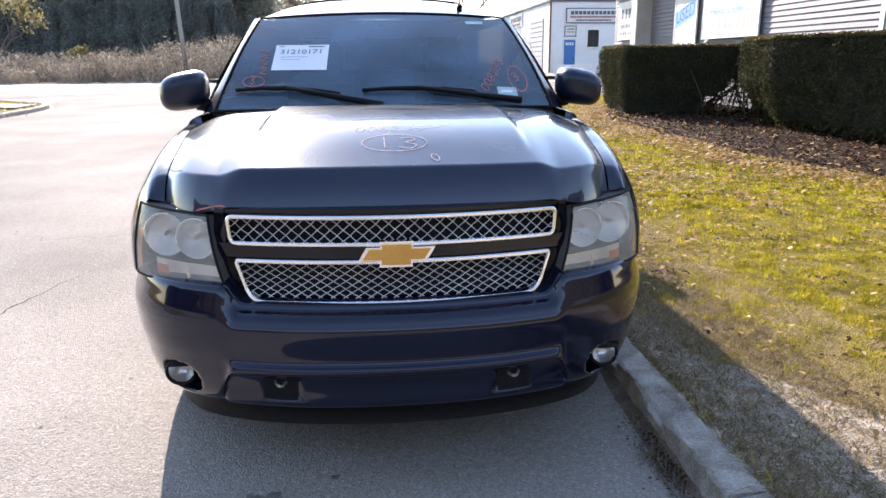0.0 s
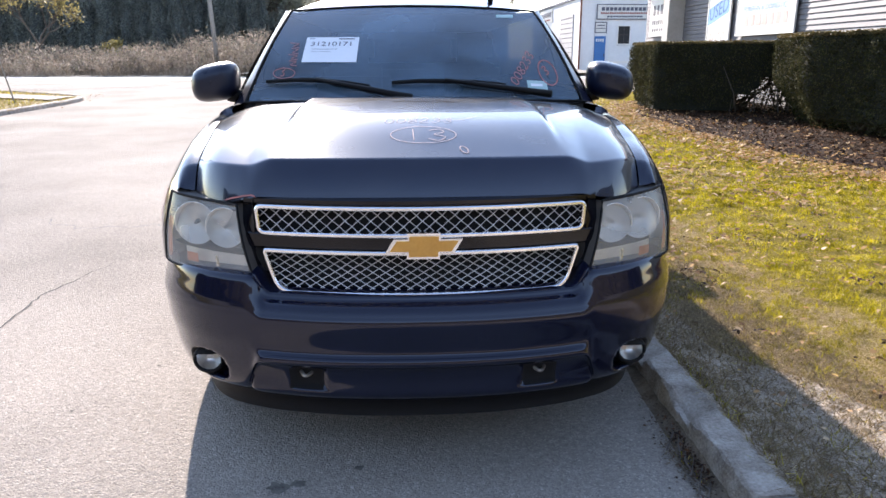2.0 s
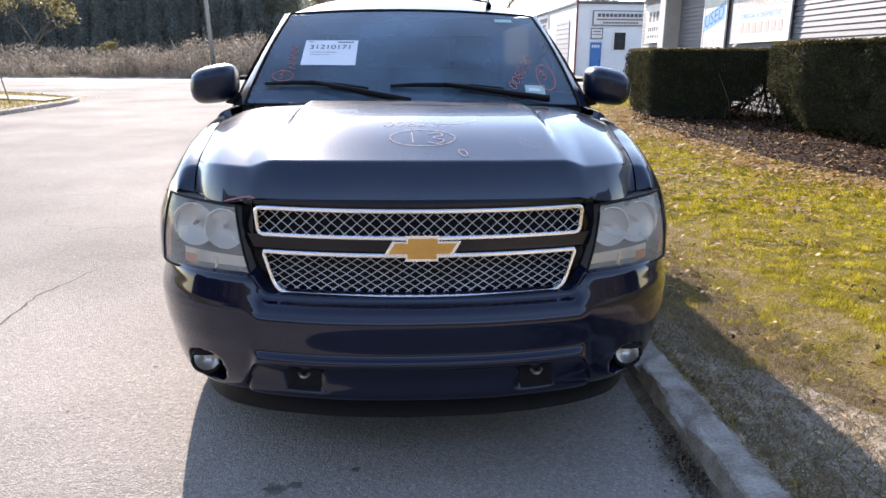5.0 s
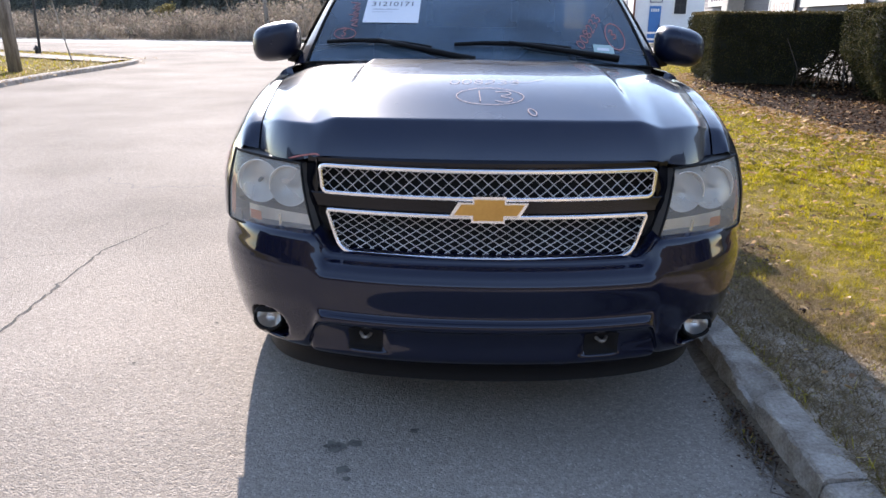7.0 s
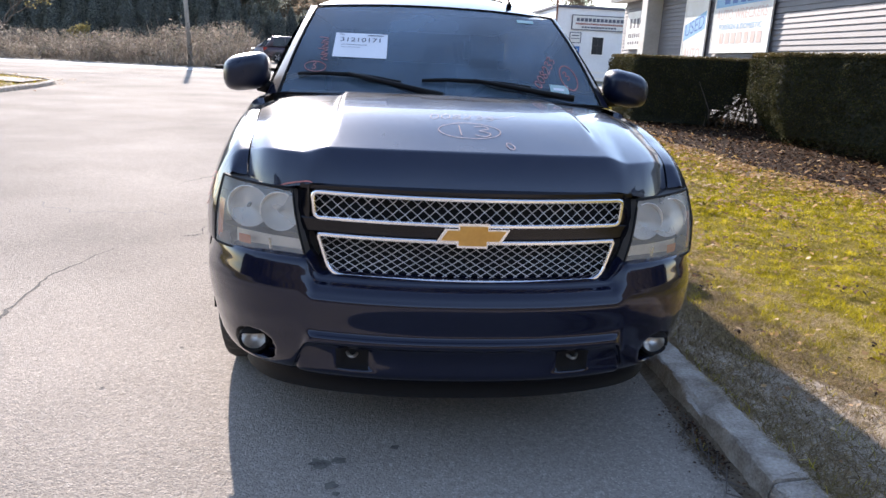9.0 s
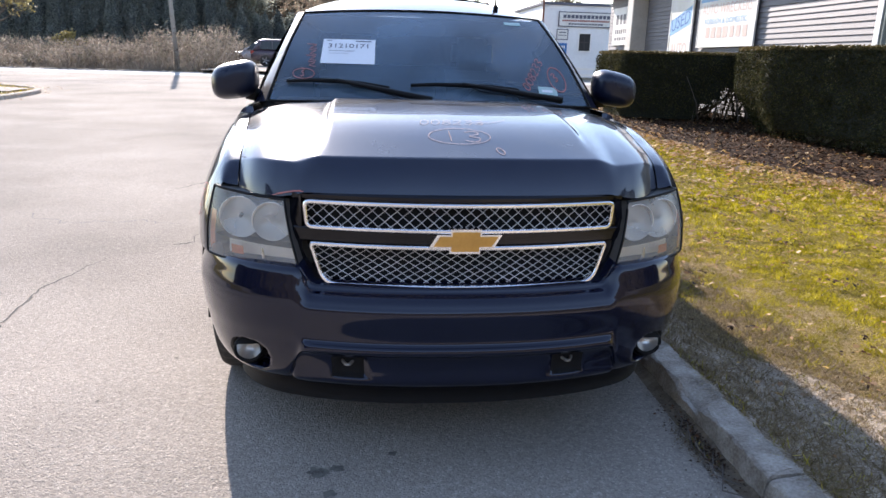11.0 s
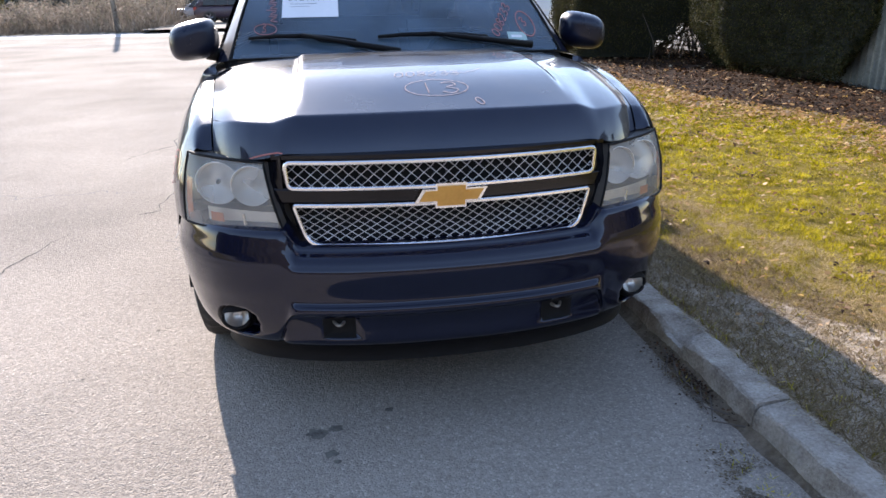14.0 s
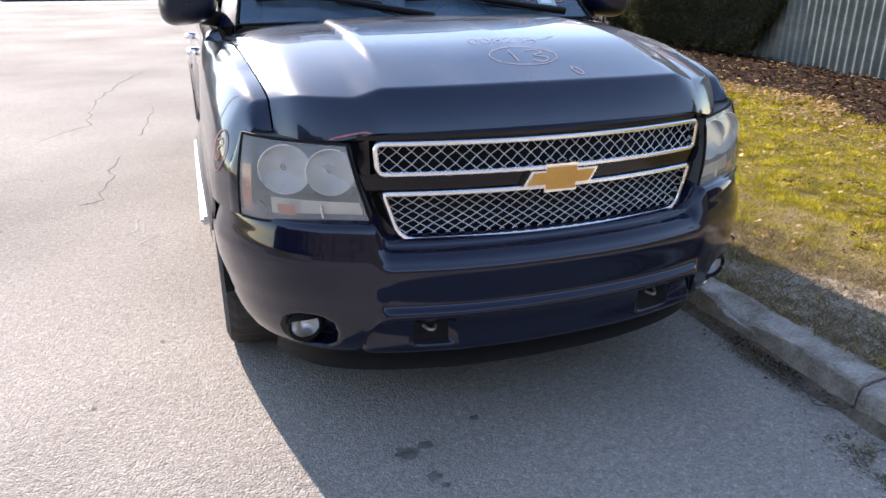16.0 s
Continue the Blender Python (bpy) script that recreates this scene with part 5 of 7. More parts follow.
def flank_at(y, c):
    """One side's section at y, c from the hood's edge down to the sill."""
    if y <= 1.28:
        e = hood_edge(max(0.302, y))
        sx, sz = e.x + 0.006, e.z - 0.002
    else:
        sx, sz = 0.9, curve_of(SHOULDER_Z, y) + 0.04
    hx, hz, fx = curve_of(SHOULDER_X, y), curve_of(SHOULDER_Z, y), curve_of(FLANK_X, y)
    knots = [(sx, sz), (sx + (hx - sx) * 0.55, sz + (hz - sz) * 0.25 + 0.004), (hx, hz), (hx + (fx - hx) * 0.62, hz - 0.09), (fx, 0.86), (fx + 0.003, 0.72), (fx - 0.004, 0.55), (fx - 0.03, 0.33)]
    k = c * (len(knots) - 1)
    i = min(int(k), len(knots) - 2)
    q = k - i
    p0, p1, p2, p3 = (Vector(knots[max(0, min(len(knots) - 1, i + d))]) for d in (-1, 0, 1, 2))
    p = 0.5 * ((2 * p1) + (p2 - p0) * q + (2 * p0 - 5 * p1 + 4 * p2 - p3) * q * q + (3 * p1 - p0 - 3 * p2 + p3) * q**3)
    bulge = 0.0
    for ay, az, r in ARCHES:
        d = math.hypot(y - ay, p.y - az)
        bulge = max(bulge, 0.02 * (1 - smooth_step(r, r + 0.09, d)) * smooth_step(r - 0.12, r, d))
    return Vector((p.x + bulge, y, p.y))


def side_panel(y0, y1, ny, nc, keep=lambda p: True):
    v, f = grid(span(y0, y1, ny), span(0, 1, nc), flank_at)
    out = []
    for q in f:
        c = sum((v[i] for i in q), Vector()) / 4
        if keep(c) and all(math.hypot(c.y - ay, c.z - az) > r for ay, az, r in ARCHES):
            out.append(q)
    used_v = {i for q in out for i in q}
    for i in used_v:
        for ay, az, r in ARCHES:
            d = math.hypot(v[i].y - ay, v[i].z - az)
            if d < r + 0.012:
                v[i] = Vector((v[i].x, ay + (v[i].y - ay) * r / d, az + (v[i].z - az) * r / d))
    order = {i: k for k, i in enumerate(sorted(used_v))}
    return [v[i] for i in sorted(used_v)], [tuple(order[i] for i in q) for q in out]


lots = {
    "fender": side_panel(0.304, 1.395, 120, 90, lambda p: (p.y > 0.56 or p.z > 0.742) and (p.y > 0.335 or p.z > 1.0)),
    "front_door": side_panel(1.4, 2.595, 26, 24),
    "rear_door": side_panel(2.6, 3.695, 26, 40),
    "quarter_panel": side_panel(3.7, 5.1, 50, 50),
}


def flank_by_height(y, z):
    lo, hi = 0.0, 1.0
    for _ in range(24):
        m = (lo + hi) / 2
        lo, hi = (m, hi) if flank_at(y, m).z > z else (lo, m)
    return flank_at(y, lo)


# the fender's front edge, folded in towards the lamp
lots["fender"] = join(lots["fender"], grid(span(0, 1, 24), span(0, 1, 6), lambda w, s: (lambda a: a.lerp(flank_by_height(0.342, a.z), s) + Vector((0.004 * math.sin(math.pi * s), 0, 0)))(lamp_at(1, w) + Vector((0.002, 0.004, 0)))))
for sgn in (-1, 1):
    for name, (v, f) in lots.items():
        put_in(name, mesh_of(name, [(sgn * p.x, p.y, p.z) for p in v], f if sgn > 0 else [q[::-1] for q in f], M["hood_paint" if name == "fender" else "paint"], smooth=True), car)
    for ay, az, r in ARCHES:
        pts = []
        for q in span(math.radians(-8), math.radians(146 if ay < 2 else 188), 40):
            y, z = ay + r * math.cos(q), az + r * math.sin(q)
            pts.append((sgn * (curve_of(FLANK_X, y) + 0.012 - 0.03 * max(0, (z - 0.75))), y, z))
        v, f = tube(pts, 0.011, 8)
        put_in("arch_lip", mesh_of("arch_lip", v, f, M["paint"], smooth=True), car)
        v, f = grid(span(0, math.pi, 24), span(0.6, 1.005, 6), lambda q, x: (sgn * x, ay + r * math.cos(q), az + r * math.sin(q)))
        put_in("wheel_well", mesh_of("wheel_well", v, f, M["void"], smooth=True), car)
        wheel = new("wheel")
        wheel.parent = car
        wx = sgn * 0.885
        prof = [(-0.115, 0.225), (-0.128, 0.27), (-0.132, 0.34), (-0.118, 0.378), (-0.09, 0.392), (0, 0.395), (0.09, 0.392), (0.118, 0.378), (0.132, 0.34), (0.128, 0.27), (0.115, 0.225)]
        nseg = 72

        def tread(k, j):
            dx, rr = prof[j]
            if 3 < j < 7 and k % 2:
                rr -= 0.007
            q = 2 * math.pi * k / nseg
            return (wx + dx, ay + rr * math.cos(q), 0.39 + rr * math.sin(q))
        v, f = grid(list(range(nseg + 1)), list(range(len(prof))), tread)
        put_in("tyre", mesh_of("tyre", v, f, M["rubber"], smooth=False), wheel)
        lots_r = [grid(span(0, 2 * math.pi, 40), list(range(4)), lambda q, k: (wx + sgn * (0.118, 0.105, 0.06, 0.05)[k], ay + (0.232, 0.222, 0.2, 0.19)[k] * math.cos(q), 0.39 + (0.232, 0.222, 0.2, 0.19)[k] * math.sin(q)))]
        for k in range(6):
            q = math.pi / 3 * k
            c, s_ = math.cos(q), math.sin(q)
            lots_r.append(([(wx + sgn * 0.085, ay + r1 * c - w * s_, 0.39 + r1 * s_ + w * c) for r1, w in ((0.03, 0.03), (0.21, 0.045), (0.21, -0.045), (0.03, -0.03))], [(0, 1, 2, 3)]))
        lots_r.append(grid(span(0, 2 * math.pi, 24), [0, 0.045, 0.05], lambda q, r1: (wx + sgn * (0.1 if r1 < 0.048 else 0.08), ay + r1 * math.cos(q), 0.39 + r1 * math.sin(q))))
        put_in("rim", mesh_of("rim", *join(*lots_r), M["rim"], smooth=False), wheel, "silver alloy rim")
    # sill, running board, handles, mirror, glass
    v, f = join(*[(lambda b: b)((lambda x0, x1, y0, y1, z0, z1: ([(x0, y0, z0), (x1, y0, z0), (x1, y1, z0), (x0, y1, z0), (x0, y0, z1), (x1, y0, z1), (x1, y1, z1), (x0, y1, z1)], [(0, 3, 2, 1), (4, 5, 6, 7), (0, 1, 5, 4), (1, 2, 6, 5), (2, 3, 7, 6), (3, 0, 4, 7)]))(sgn * 0.8, sgn * 0.97, 1.45, 3.5, 0.32, 0.42))])
    put_in("sill", mesh_of("sill", v, f, M["plastic"]), car)
    rb = part("running_board", box_bm(min(sgn * 0.93, sgn * 1.07), max(sgn * 0.93, sgn * 1.07), 1.52, 3.42, 0.325, 0.365, 0.012), M["silver"], car, "silver running board below the doors")
    for y, z in ((2.25, 1.07), (3.2, 1.085)):
        v, f = join(tube([(sgn * 0.985, y - 0.1, z), (sgn * 1.025, y - 0.08, z), (sgn * 1.028, y + 0.08, z), (sgn * 0.985, y + 0.1, z)], 0.014, 8))
        put_in("door_handle", mesh_of("door_handle", v, f, M["chrome"], smooth=True), car, "chrome door handle")

    mirror = new("side_mirror")
    mirror.parent = car

    def shell(q, p):
        """A rounded box, fuller at the front and flat behind."""
        cx, cz = math.copysign(abs(math.cos(q)) ** 0.62, math.cos(q)), math.copysign(abs(math.sin(q)) ** 0.7, math.sin(q))
        fat = math.cos(p) ** 0.55 if math.cos(p) > 0 else 0.0
        taper = 1 - 0.12 * cx * (1 if cz > 0 else -0.2)
        return (sgn * (1.008 + 0.118 * cx * fat), 1.47 - 0.12 * math.sin(p), 1.342 + 0.094 * cz * fat * taper - 0.012 * cx)
    v, f = grid(span(0, 2 * math.pi, 40), span(-0.3, math.pi / 2 - 0.001, 16), shell)
    put_in("shell", mesh_of("shell", v, f, M["shell"], smooth=True), mirror)
    v, f = grid(span(0, 2 * math.pi, 40), [0, 0.95], lambda q, r: (lambda s: (s[0] + 0 * r, 1.505, s[2]))((sgn * (1.008 + 0.112 * r * math.copysign(abs(math.cos(q)) ** 0.62, math.cos(q))), 0, 1.342 + 0.088 * r * math.copysign(abs(math.sin(q)) ** 0.7, math.sin(q)))))
    put_in("mirror_glass", mesh_of("mirror_glass", v, f, M["chrome"]), mirror)
    v, f = tube([(sgn * 0.86, 1.5, 1.262), (sgn * 0.9, 1.48, 1.268), (sgn * 0.95, 1.47, 1.285)], [0.045, 0.034, 0.04], 10)
    put_in("arm", mesh_of("arm", v, f, M["plastic"], smooth=True), mirror)


# windshield and cabin
def screen_at(u, s, off=0.0):
    """The windshield: u -1..1 across, s 0 at the cowl to 1 at the roof; off lifts outwards."""
    half = 0.83 + (0.69 - 0.83) * s
    y = (1.15 + 0.13 * u * u) * (1 - s) + (1.9 + 0.08 * u * u) * s - 0.025 * math.sin(math.pi * s)
    z = (1.262 - 0.012 * u * u) * (1 - s) + (1.738 - 0.024 * u * u) * s + 0.02 * math.sin(math.pi * s)
    return Vector((u * half, y - 0.84 * off, z + 0.54 * off))


def screen_near(x, z, off=0.004):
    """The place on the windshield at a given x and height."""
    s = (z - 1.262) / 0.476
    for _ in range(6):
        half = 0.83 - 0.14 * s
        p = screen_at(x / half, s)
        s += (z - p.z) / 0.476
    return screen_at(x / (0.83 - 0.14 * s), s, off)


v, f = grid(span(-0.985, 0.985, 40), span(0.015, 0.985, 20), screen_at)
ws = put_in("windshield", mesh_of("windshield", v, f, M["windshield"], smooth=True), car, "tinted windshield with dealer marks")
ws.visible_shadow = False
rim = [screen_at(u, 0.0, 0.003) for u in span(-1, 1, 30)] + [screen_at(1, s, 0.003) for s in span(0, 1, 12)][1:] + [screen_at(u, 1, 0.003) for u in span(1, -1, 30)][1:] + [screen_at(-1, s, 0.003) for s in span(1, 0, 12)][1:-1]
v, f = tube(rim, 0.006, 6, closed=True)
put_in("windshield_seal", mesh_of("windshield_seal", v, f, M["plastic"], smooth=True), car)
v, f = grid(span(-1, 1, 50), span(0, 1, 5), lambda u, s: hood_at(u, 1).lerp(screen_at(u * 0.99, 0.0), s) + Vector((0, 0.0, -0.012 - 0.022 * math.sin(math.pi * s))))
put_in("cowl", mesh_of("cowl", v, f, M["plastic"], smooth=True), car, "black plastic cowl below the windshield")


def roof_at(u, s):
    y0 = 1.9 + 0.08 * u * u
    y = y0 + (4.95 - y0) * s
    half = 0.69 + 0.05 * smooth_step(0, 0.3, s)
    lift = 0.118 * math.sin(min(1.0, s / 0.22) * math.pi / 2) + 0.035 * smooth_step(0.15, 0.5, s) - 0.05 * smooth_step(0.6, 1, s)
    return Vector((u * half, y, 1.738 - 0.024 * u * u + lift * (1 - 0.62 * abs(u) ** 4)))


v, f = grid(span(-1, 1, 40), span(0, 0.04, 4) + span(0.04, 1, 30)[1:], roof_at)
put_in("roof", mesh_of("roof", v, f, M["paint"], smooth=True), car)
for sgn in (-1, 1):
    v, f = grid(span(0, 1, 16), span(0, 1, 4), lambda s, w: (lambda a, b: a.lerp(b, w) + Vector((sgn * 0.012 * math.sin(math.pi * w), 0, 0)))(screen_at(sgn, s, 0.002), Vector((sgn * (0.9 - 0.165 * s), 1.36 + 0.72 * s, 1.235 + 0.49 * s))))
    put_in("a_pillar", mesh_of("a_pillar", v, f, M["shell"], smooth=True), car)
    v, f = grid(span(0, 1, 30), span(0, 1, 6), lambda s, w: (sgn * (0.905 - 0.165 * w + 0.02 * math.sin(math.pi * w)), (1.36 + 0.72 * w) + (4.9 - 1.36 - 0.72 * w - 0.25 * w) * s, 1.235 + 0.52 * w - 0.04 * (1 - smooth_step(0, 0.3, s)) * w))
    sg = put_in("side_window", mesh_of("side_window", v, f, M["side_glass"], smooth=True), car)
    v, f = tube([(sgn * 0.735, 2.05, 1.712), (sgn * 0.742, 2.5, 1.73), (sgn * 0.745, 3.2, 1.755), (sgn * 0.74, 4.7, 1.74)], [0.006, 0.012, 0.016, 0.014], 8)
    put_in("roof_side", mesh_of("roof_side", v, f, M["paint"], smooth=True), car)
    v, f = tube([(sgn * 0.52, 2.7, 1.84), (sgn * 0.52, 2.9, 1.875), (sgn * 0.52, 4.4, 1.885), (sgn * 0.52, 4.6, 1.83)], [0.004, 0.011, 0.011, 0.006], 8)
    put_in("roof_rail", mesh_of("roof_rail", v, f, M["plastic"], smooth=True), car)
for y in (3.0, 4.1):
    v, f = tube([(x, y, 1.878 + 0.03 * (1 - (x / 0.52) ** 2)) for x in span(-0.52, 0.52, 16)], 0.008, 8)
    put_in("rack_bar", mesh_of("rack_bar", v, f, M["plastic"], smooth=True), car, "black roof rack cross bar")
v, f = join(tube([(0.46, 2.15, 1.785), (0.46, 2.17, 1.812)], [0.018, 0.008], 10), tube([(0.46, 2.17, 1.806), (0.465, 2.24, 1.885)], [0.006, 0.004], 8))
put_in("antenna", mesh_of("antenna", v, f, M["plastic"], smooth=True), car, "short black roof antenna")
part("headliner", box_bm(-0.738, 0.738, 2.03, 4.85, 1.7, 1.71), M["interior"], car)
part("tailgate", box_bm(-0.93, 0.93, 4.85, 5.08, 0.4, 1.8, 0.03), M["paint"], car)
part("rear_bumper", box_bm(-0.96, 0.96, 5.02, 5.2, 0.42, 0.68, 0.04), M["paint"], car)
part("underbody", box_bm(-0.72, 0.72, 0.35, 4.9, 0.27, 0.5, 0.02), M["void"], car)
for sgn in (-1, 1):
    part("door_trim", box_bm(min(sgn * 0.84, sgn * 0.87), max(sgn * 0.84, sgn * 0.87), 1.4, 4.8, 0.5, 1.29, 0.01), M["interior"], car)
part("cabin_floor", box_bm(-0.85, 0.85, 1.6, 4.9, 0.5, 0.56), M["interior"], car)
part("bulkhead", box_bm(-0.86, 0.86, 1.3, 1.36, 0.5, 1.2), M["interior"], car)
part("engine_bay", box_bm(-0.55, 0.55, 0.2, 1.25, 0.5, 0.95), M["void"], car)
v, f = grid(span(-0.8, 0.8, 24), span(0, 1, 10), lambda x, s: (x, 1.32 + 0.45 * s, 1.225 + 0.035 * math.sin(math.pi * s) - 0.28 * smooth_step(0.82, 1, s)))
put_in("dashboard", mesh_of("dashboard", v, f, M["void"], smooth=True), car)
wheel_c = Vector((0.4, 1.86, 1.16))
v, f = tube([wheel_c + Vector((0.19 * math.cos(q), 0.07 * math.sin(q), 0.175 * math.sin(q))) for q in span(0, 2 * math.pi, 28)[:-1]], 0.016, 8, closed=True)
put_in("steering_wheel", mesh_of("steering_wheel", v, f, M["interior"], smooth=True), car)
for x in (-0.4, 0.4):
    seat = new("front_seat")
    seat.parent = car
    part("seat_cushion", box_bm(x - 0.26, x + 0.26, 2.1, 2.6, 0.7, 0.9, 0.05), M["seat"], seat)
    part("backrest", box_bm(x - 0.25, x + 0.25, 2.6, 2.78, 0.8, 1.4, 0.06), M["seat"], seat)
    part("headrest", box_bm(x - 0.14, x + 0.14, 2.64, 2.76, 1.42, 1.62, 0.04), M["seat"], seat)
part("rear_bench", box_bm(-0.7, 0.7, 3.5, 3.7, 0.7, 1.42, 0.05), M["seat"], car)
part("rear_view_mirror", box_bm(-0.12, 0.12, 1.86, 1.88, 1.6, 1.67, 0.015), M["interior"], car)

# wipers
for hub, a, b, root in (((-0.484, 1.345), (-0.735, 1.34), (-0.222, 1.322), (-0.02, 1.262)), ((0.141, 1.34), (-0.116, 1.337), (0.437, 1.325), (0.66, 1.272))):
    wiper = new("wiper")
    wiper.parent = car
    A, H, B = screen_near(*a, 0.014), screen_near(*hub, 0.02), screen_near(*b, 0.014)
    v, f = tube([A, A.lerp(H, 0.5) + Vector((0, -0.006, 0.004)), H, H.lerp(B, 0.5) + Vector((0, -0.006, 0.004)), B], [0.009, 0.011, 0.013, 0.011, 0.009], 6)
    put_in("blade", mesh_of("blade", v, f, M["plastic"], smooth=True), wiper)
    R = screen_near(*root, 0.03)
    v, f = tube([H + Vector((0, -0.012, 0.006)), H.lerp(R, 0.35) + Vector((0, -0.02, 0.004)), R], [0.009, 0.012, 0.018], 8)
    put_in("arm", mesh_of("arm", v, f, M["plastic"], smooth=True), wiper)
    v, f = tube([H + Vector((0.02, -0.01, 0)), H + Vector((0.1, -0.03, -0.028)), H + Vector((0.2, -0.02, -0.042)), R + Vector((-0.12, -0.02, -0.002))], 0.003, 5)
    put_in("washer_hose", mesh_of("washer_hose", v, f, M["plastic"]), wiper)

# ---- marks, papers and stickers on the vehicle ----
DIGITS = {"0": [[(0.5, 0), (0.15, 0.25), (0.15, 0.75), (0.5, 1), (0.85, 0.75), (0.85, 0.25), (0.5, 0)]],
          "1": [[(0.5, 1), (0.48, 0)]],
          "2": [[(0.1, 0.75), (0.45, 1), (0.8, 0.75), (0.6, 0.4), (0.1, 0.02), (0.9, 0.05)]],
          "3": [[(0.1, 0.9), (0.6, 1), (0.8, 0.75), (0.35, 0.52), (0.85, 0.3), (0.55, 0), (0.1, 0.1)]],
          "8": [[(0.5, 0.5), (0.15, 0.75), (0.5, 1), (0.85, 0.75), (0.5, 0.5), (0.12, 0.22), (0.5, 0), (0.88, 0.22), (0.5, 0.5)]]}


def stroke(points, width, spot):
    """A hand-drawn line in a surface; spot maps flat places to the surface."""
    pts = []
    n = len(points) - 1
    for t in span(0, n, n * 5):
        k = min(int(t), n - 1)
        p0, p1, p2, p3 = (Vector(points[max(0, min(n, k + d))]) for d in (-1, 0, 1, 2))
        s = t - k
        pts.append(0.5 * ((2 * p1) + (p2 - p0) * s + (2 * p0 - 5 * p1 + 4 * p2 - p3) * s * s + (3 * p1 - p0 - 3 * p2 + p3) * s**3))
    v, f = [], []
    for k, p in enumerate(pts):
        d = (pts[min(k + 1, len(pts) - 1)] - pts[max(k - 1, 0)])
        d = d.normalized() if d.length > 1e-9 else Vector((1, 0))
        nr = Vector((-d.y, d.x))
        v += [spot(p + nr * width), spot(p - nr * width)]
    return v, [(2 * k, 2 * k + 1, 2 * k + 3, 2 * k + 2) for k in range(len(pts) - 1)]


def ring(cx, cy, rx, ry, turn=0.0):
    return [(cx + rx * math.cos(q) * math.cos(turn) - ry * math.sin(q) * math.sin(turn), cy + rx * math.cos(q) * math.sin(turn) + ry * math.sin(q) * math.cos(turn)) for q in span(0.3, 0.3 + 2 * math.pi * 1.03, 16)]


def written(text, origin, along, up, size, gap=1.1):
    out = []
    for k, ch in enumerate(text):
        for line in DIGITS[ch]:
            out.append([(origin[0] + along[0] * (k * gap + x) * size + up[0] * y * size * 1.5, origin[1] + along[1] * (k * gap + x) * size + up[1] * y * size * 1.5) for x, y in line])
    return out


def on_hood(p, lift=0.0025):
    lo, hi = 0.12, 1.0
    u = 0.0
    for _ in range(24):
        m = (lo + hi) / 2
        half = 0.812 + 0.075 * (m - 0.12) / 0.88
        u = p[0] / half
        lo, hi = (m, hi) if hood_at(u, m).y < p[1] else (lo, m)
    return hood_at(u, lo) + Vector((0, 0, lift))


hood_mark = thing("hood_writing", "pale pink marker number in an oval on the hood", "marking")
lots = [stroke(ring(0.012, 0.295, 0.118, 0.07), 0.0014, on_hood), stroke([(-0.026, 0.338), (-0.023, 0.25)], 0.0017, on_hood), stroke([(0.032, 0.33), (0.07, 0.338), (0.086, 0.314), (0.05, 0.296), (0.09, 0.275), (0.067, 0.246), (0.028, 0.258)], 0.0017, on_hood)]
put_in("number", mesh_of("number", *join(*lots), M["chalk_pink"]), hood_mark)
lots = [stroke(p, 0.0013, on_hood) for p in written("008233", (-0.135, 0.405), (1, 0.02), (0.1, 1.0), 0.04)]
lots.append(stroke([(0.08, 0.435), (0.16, 0.445), (0.22, 0.49)], 0.0015, on_hood))
put_in("row_above", mesh_of("row_above", *join(*lots), M["chalk_faint"]), hood_mark)
put_in("small_loop", mesh_of("small_loop", *stroke(ring(0.15, 0.176, 0.012, 0.026, 0.3), 0.0017, on_hood), M["chalk_pink"]), hood_mark)
edge_mark = thing("hood_edge_mark", "short red marker line along the hood's lower edge", "marking")


def on_nose(p):
    s = max(0.0, (p[1] - 1.012) / 0.12) * 0.12
    q = hood_at(p[0] / 0.812, max(0.002, s))
    return q + Vector((0, -0.003, 0.001))


put_in("line", mesh_of("line", *stroke([(-0.685, 1.006), (-0.65, 1.02), (-0.58, 1.022), (-0.555, 1.01)], 0.0024, on_nose), M["chalk_red"]), edge_mark)

fender_mark = thing("fender_writing", "red marker number in an oval on the front fender", "marking")
on_fender = lambda p: (lambda q: Vector((-q.x - 0.004, q.y, q.z)))(flank_by_height(p[0], p[1]))
lots = [stroke(ring(0.42, 0.925, 0.045, 0.062), 0.0022, on_fender)] + [stroke(p, 0.0022, on_fender) for p in written("3", (0.445, 0.895), (-1, 0), (0, 1), 0.045)]
put_in("number", mesh_of("number", *join(*lots), M["chalk_red"]), fender_mark)

on_screen = lambda p: screen_near(p[0], p[1], 0.003)
mark_l = thing("windshield_writing", "red marker number in a circle on the windshield corner", "marking")
lots = [stroke(ring(-0.655, 1.385, 0.055, 0.024), 0.0018, on_screen)] + [stroke(p, 0.002, on_screen) for p in written("3", (-0.675, 1.372), (1, 0), (0, 1), 0.026)]
for k in range(4):
    lots.append(stroke([(-0.65 + 0.012 * (k % 2), 1.535 - 0.03 * k), (-0.6, 1.53 - 0.03 * k), (-0.63, 1.515 - 0.03 * k), (-0.595, 1.51 - 0.03 * k)], 0.0016, on_screen))
put_in("number", mesh_of("number", *join(*lots), M["chalk_red"]), mark_l)
mark_r = thing("windshield_writing", "red marker digits written up the windshield's edge", "marking")
lots = [stroke(p, 0.0022, on_screen) for p in written("008233", (0.5, 1.322), (0.62, 0.78), (-0.78, 0.62), 0.029)]
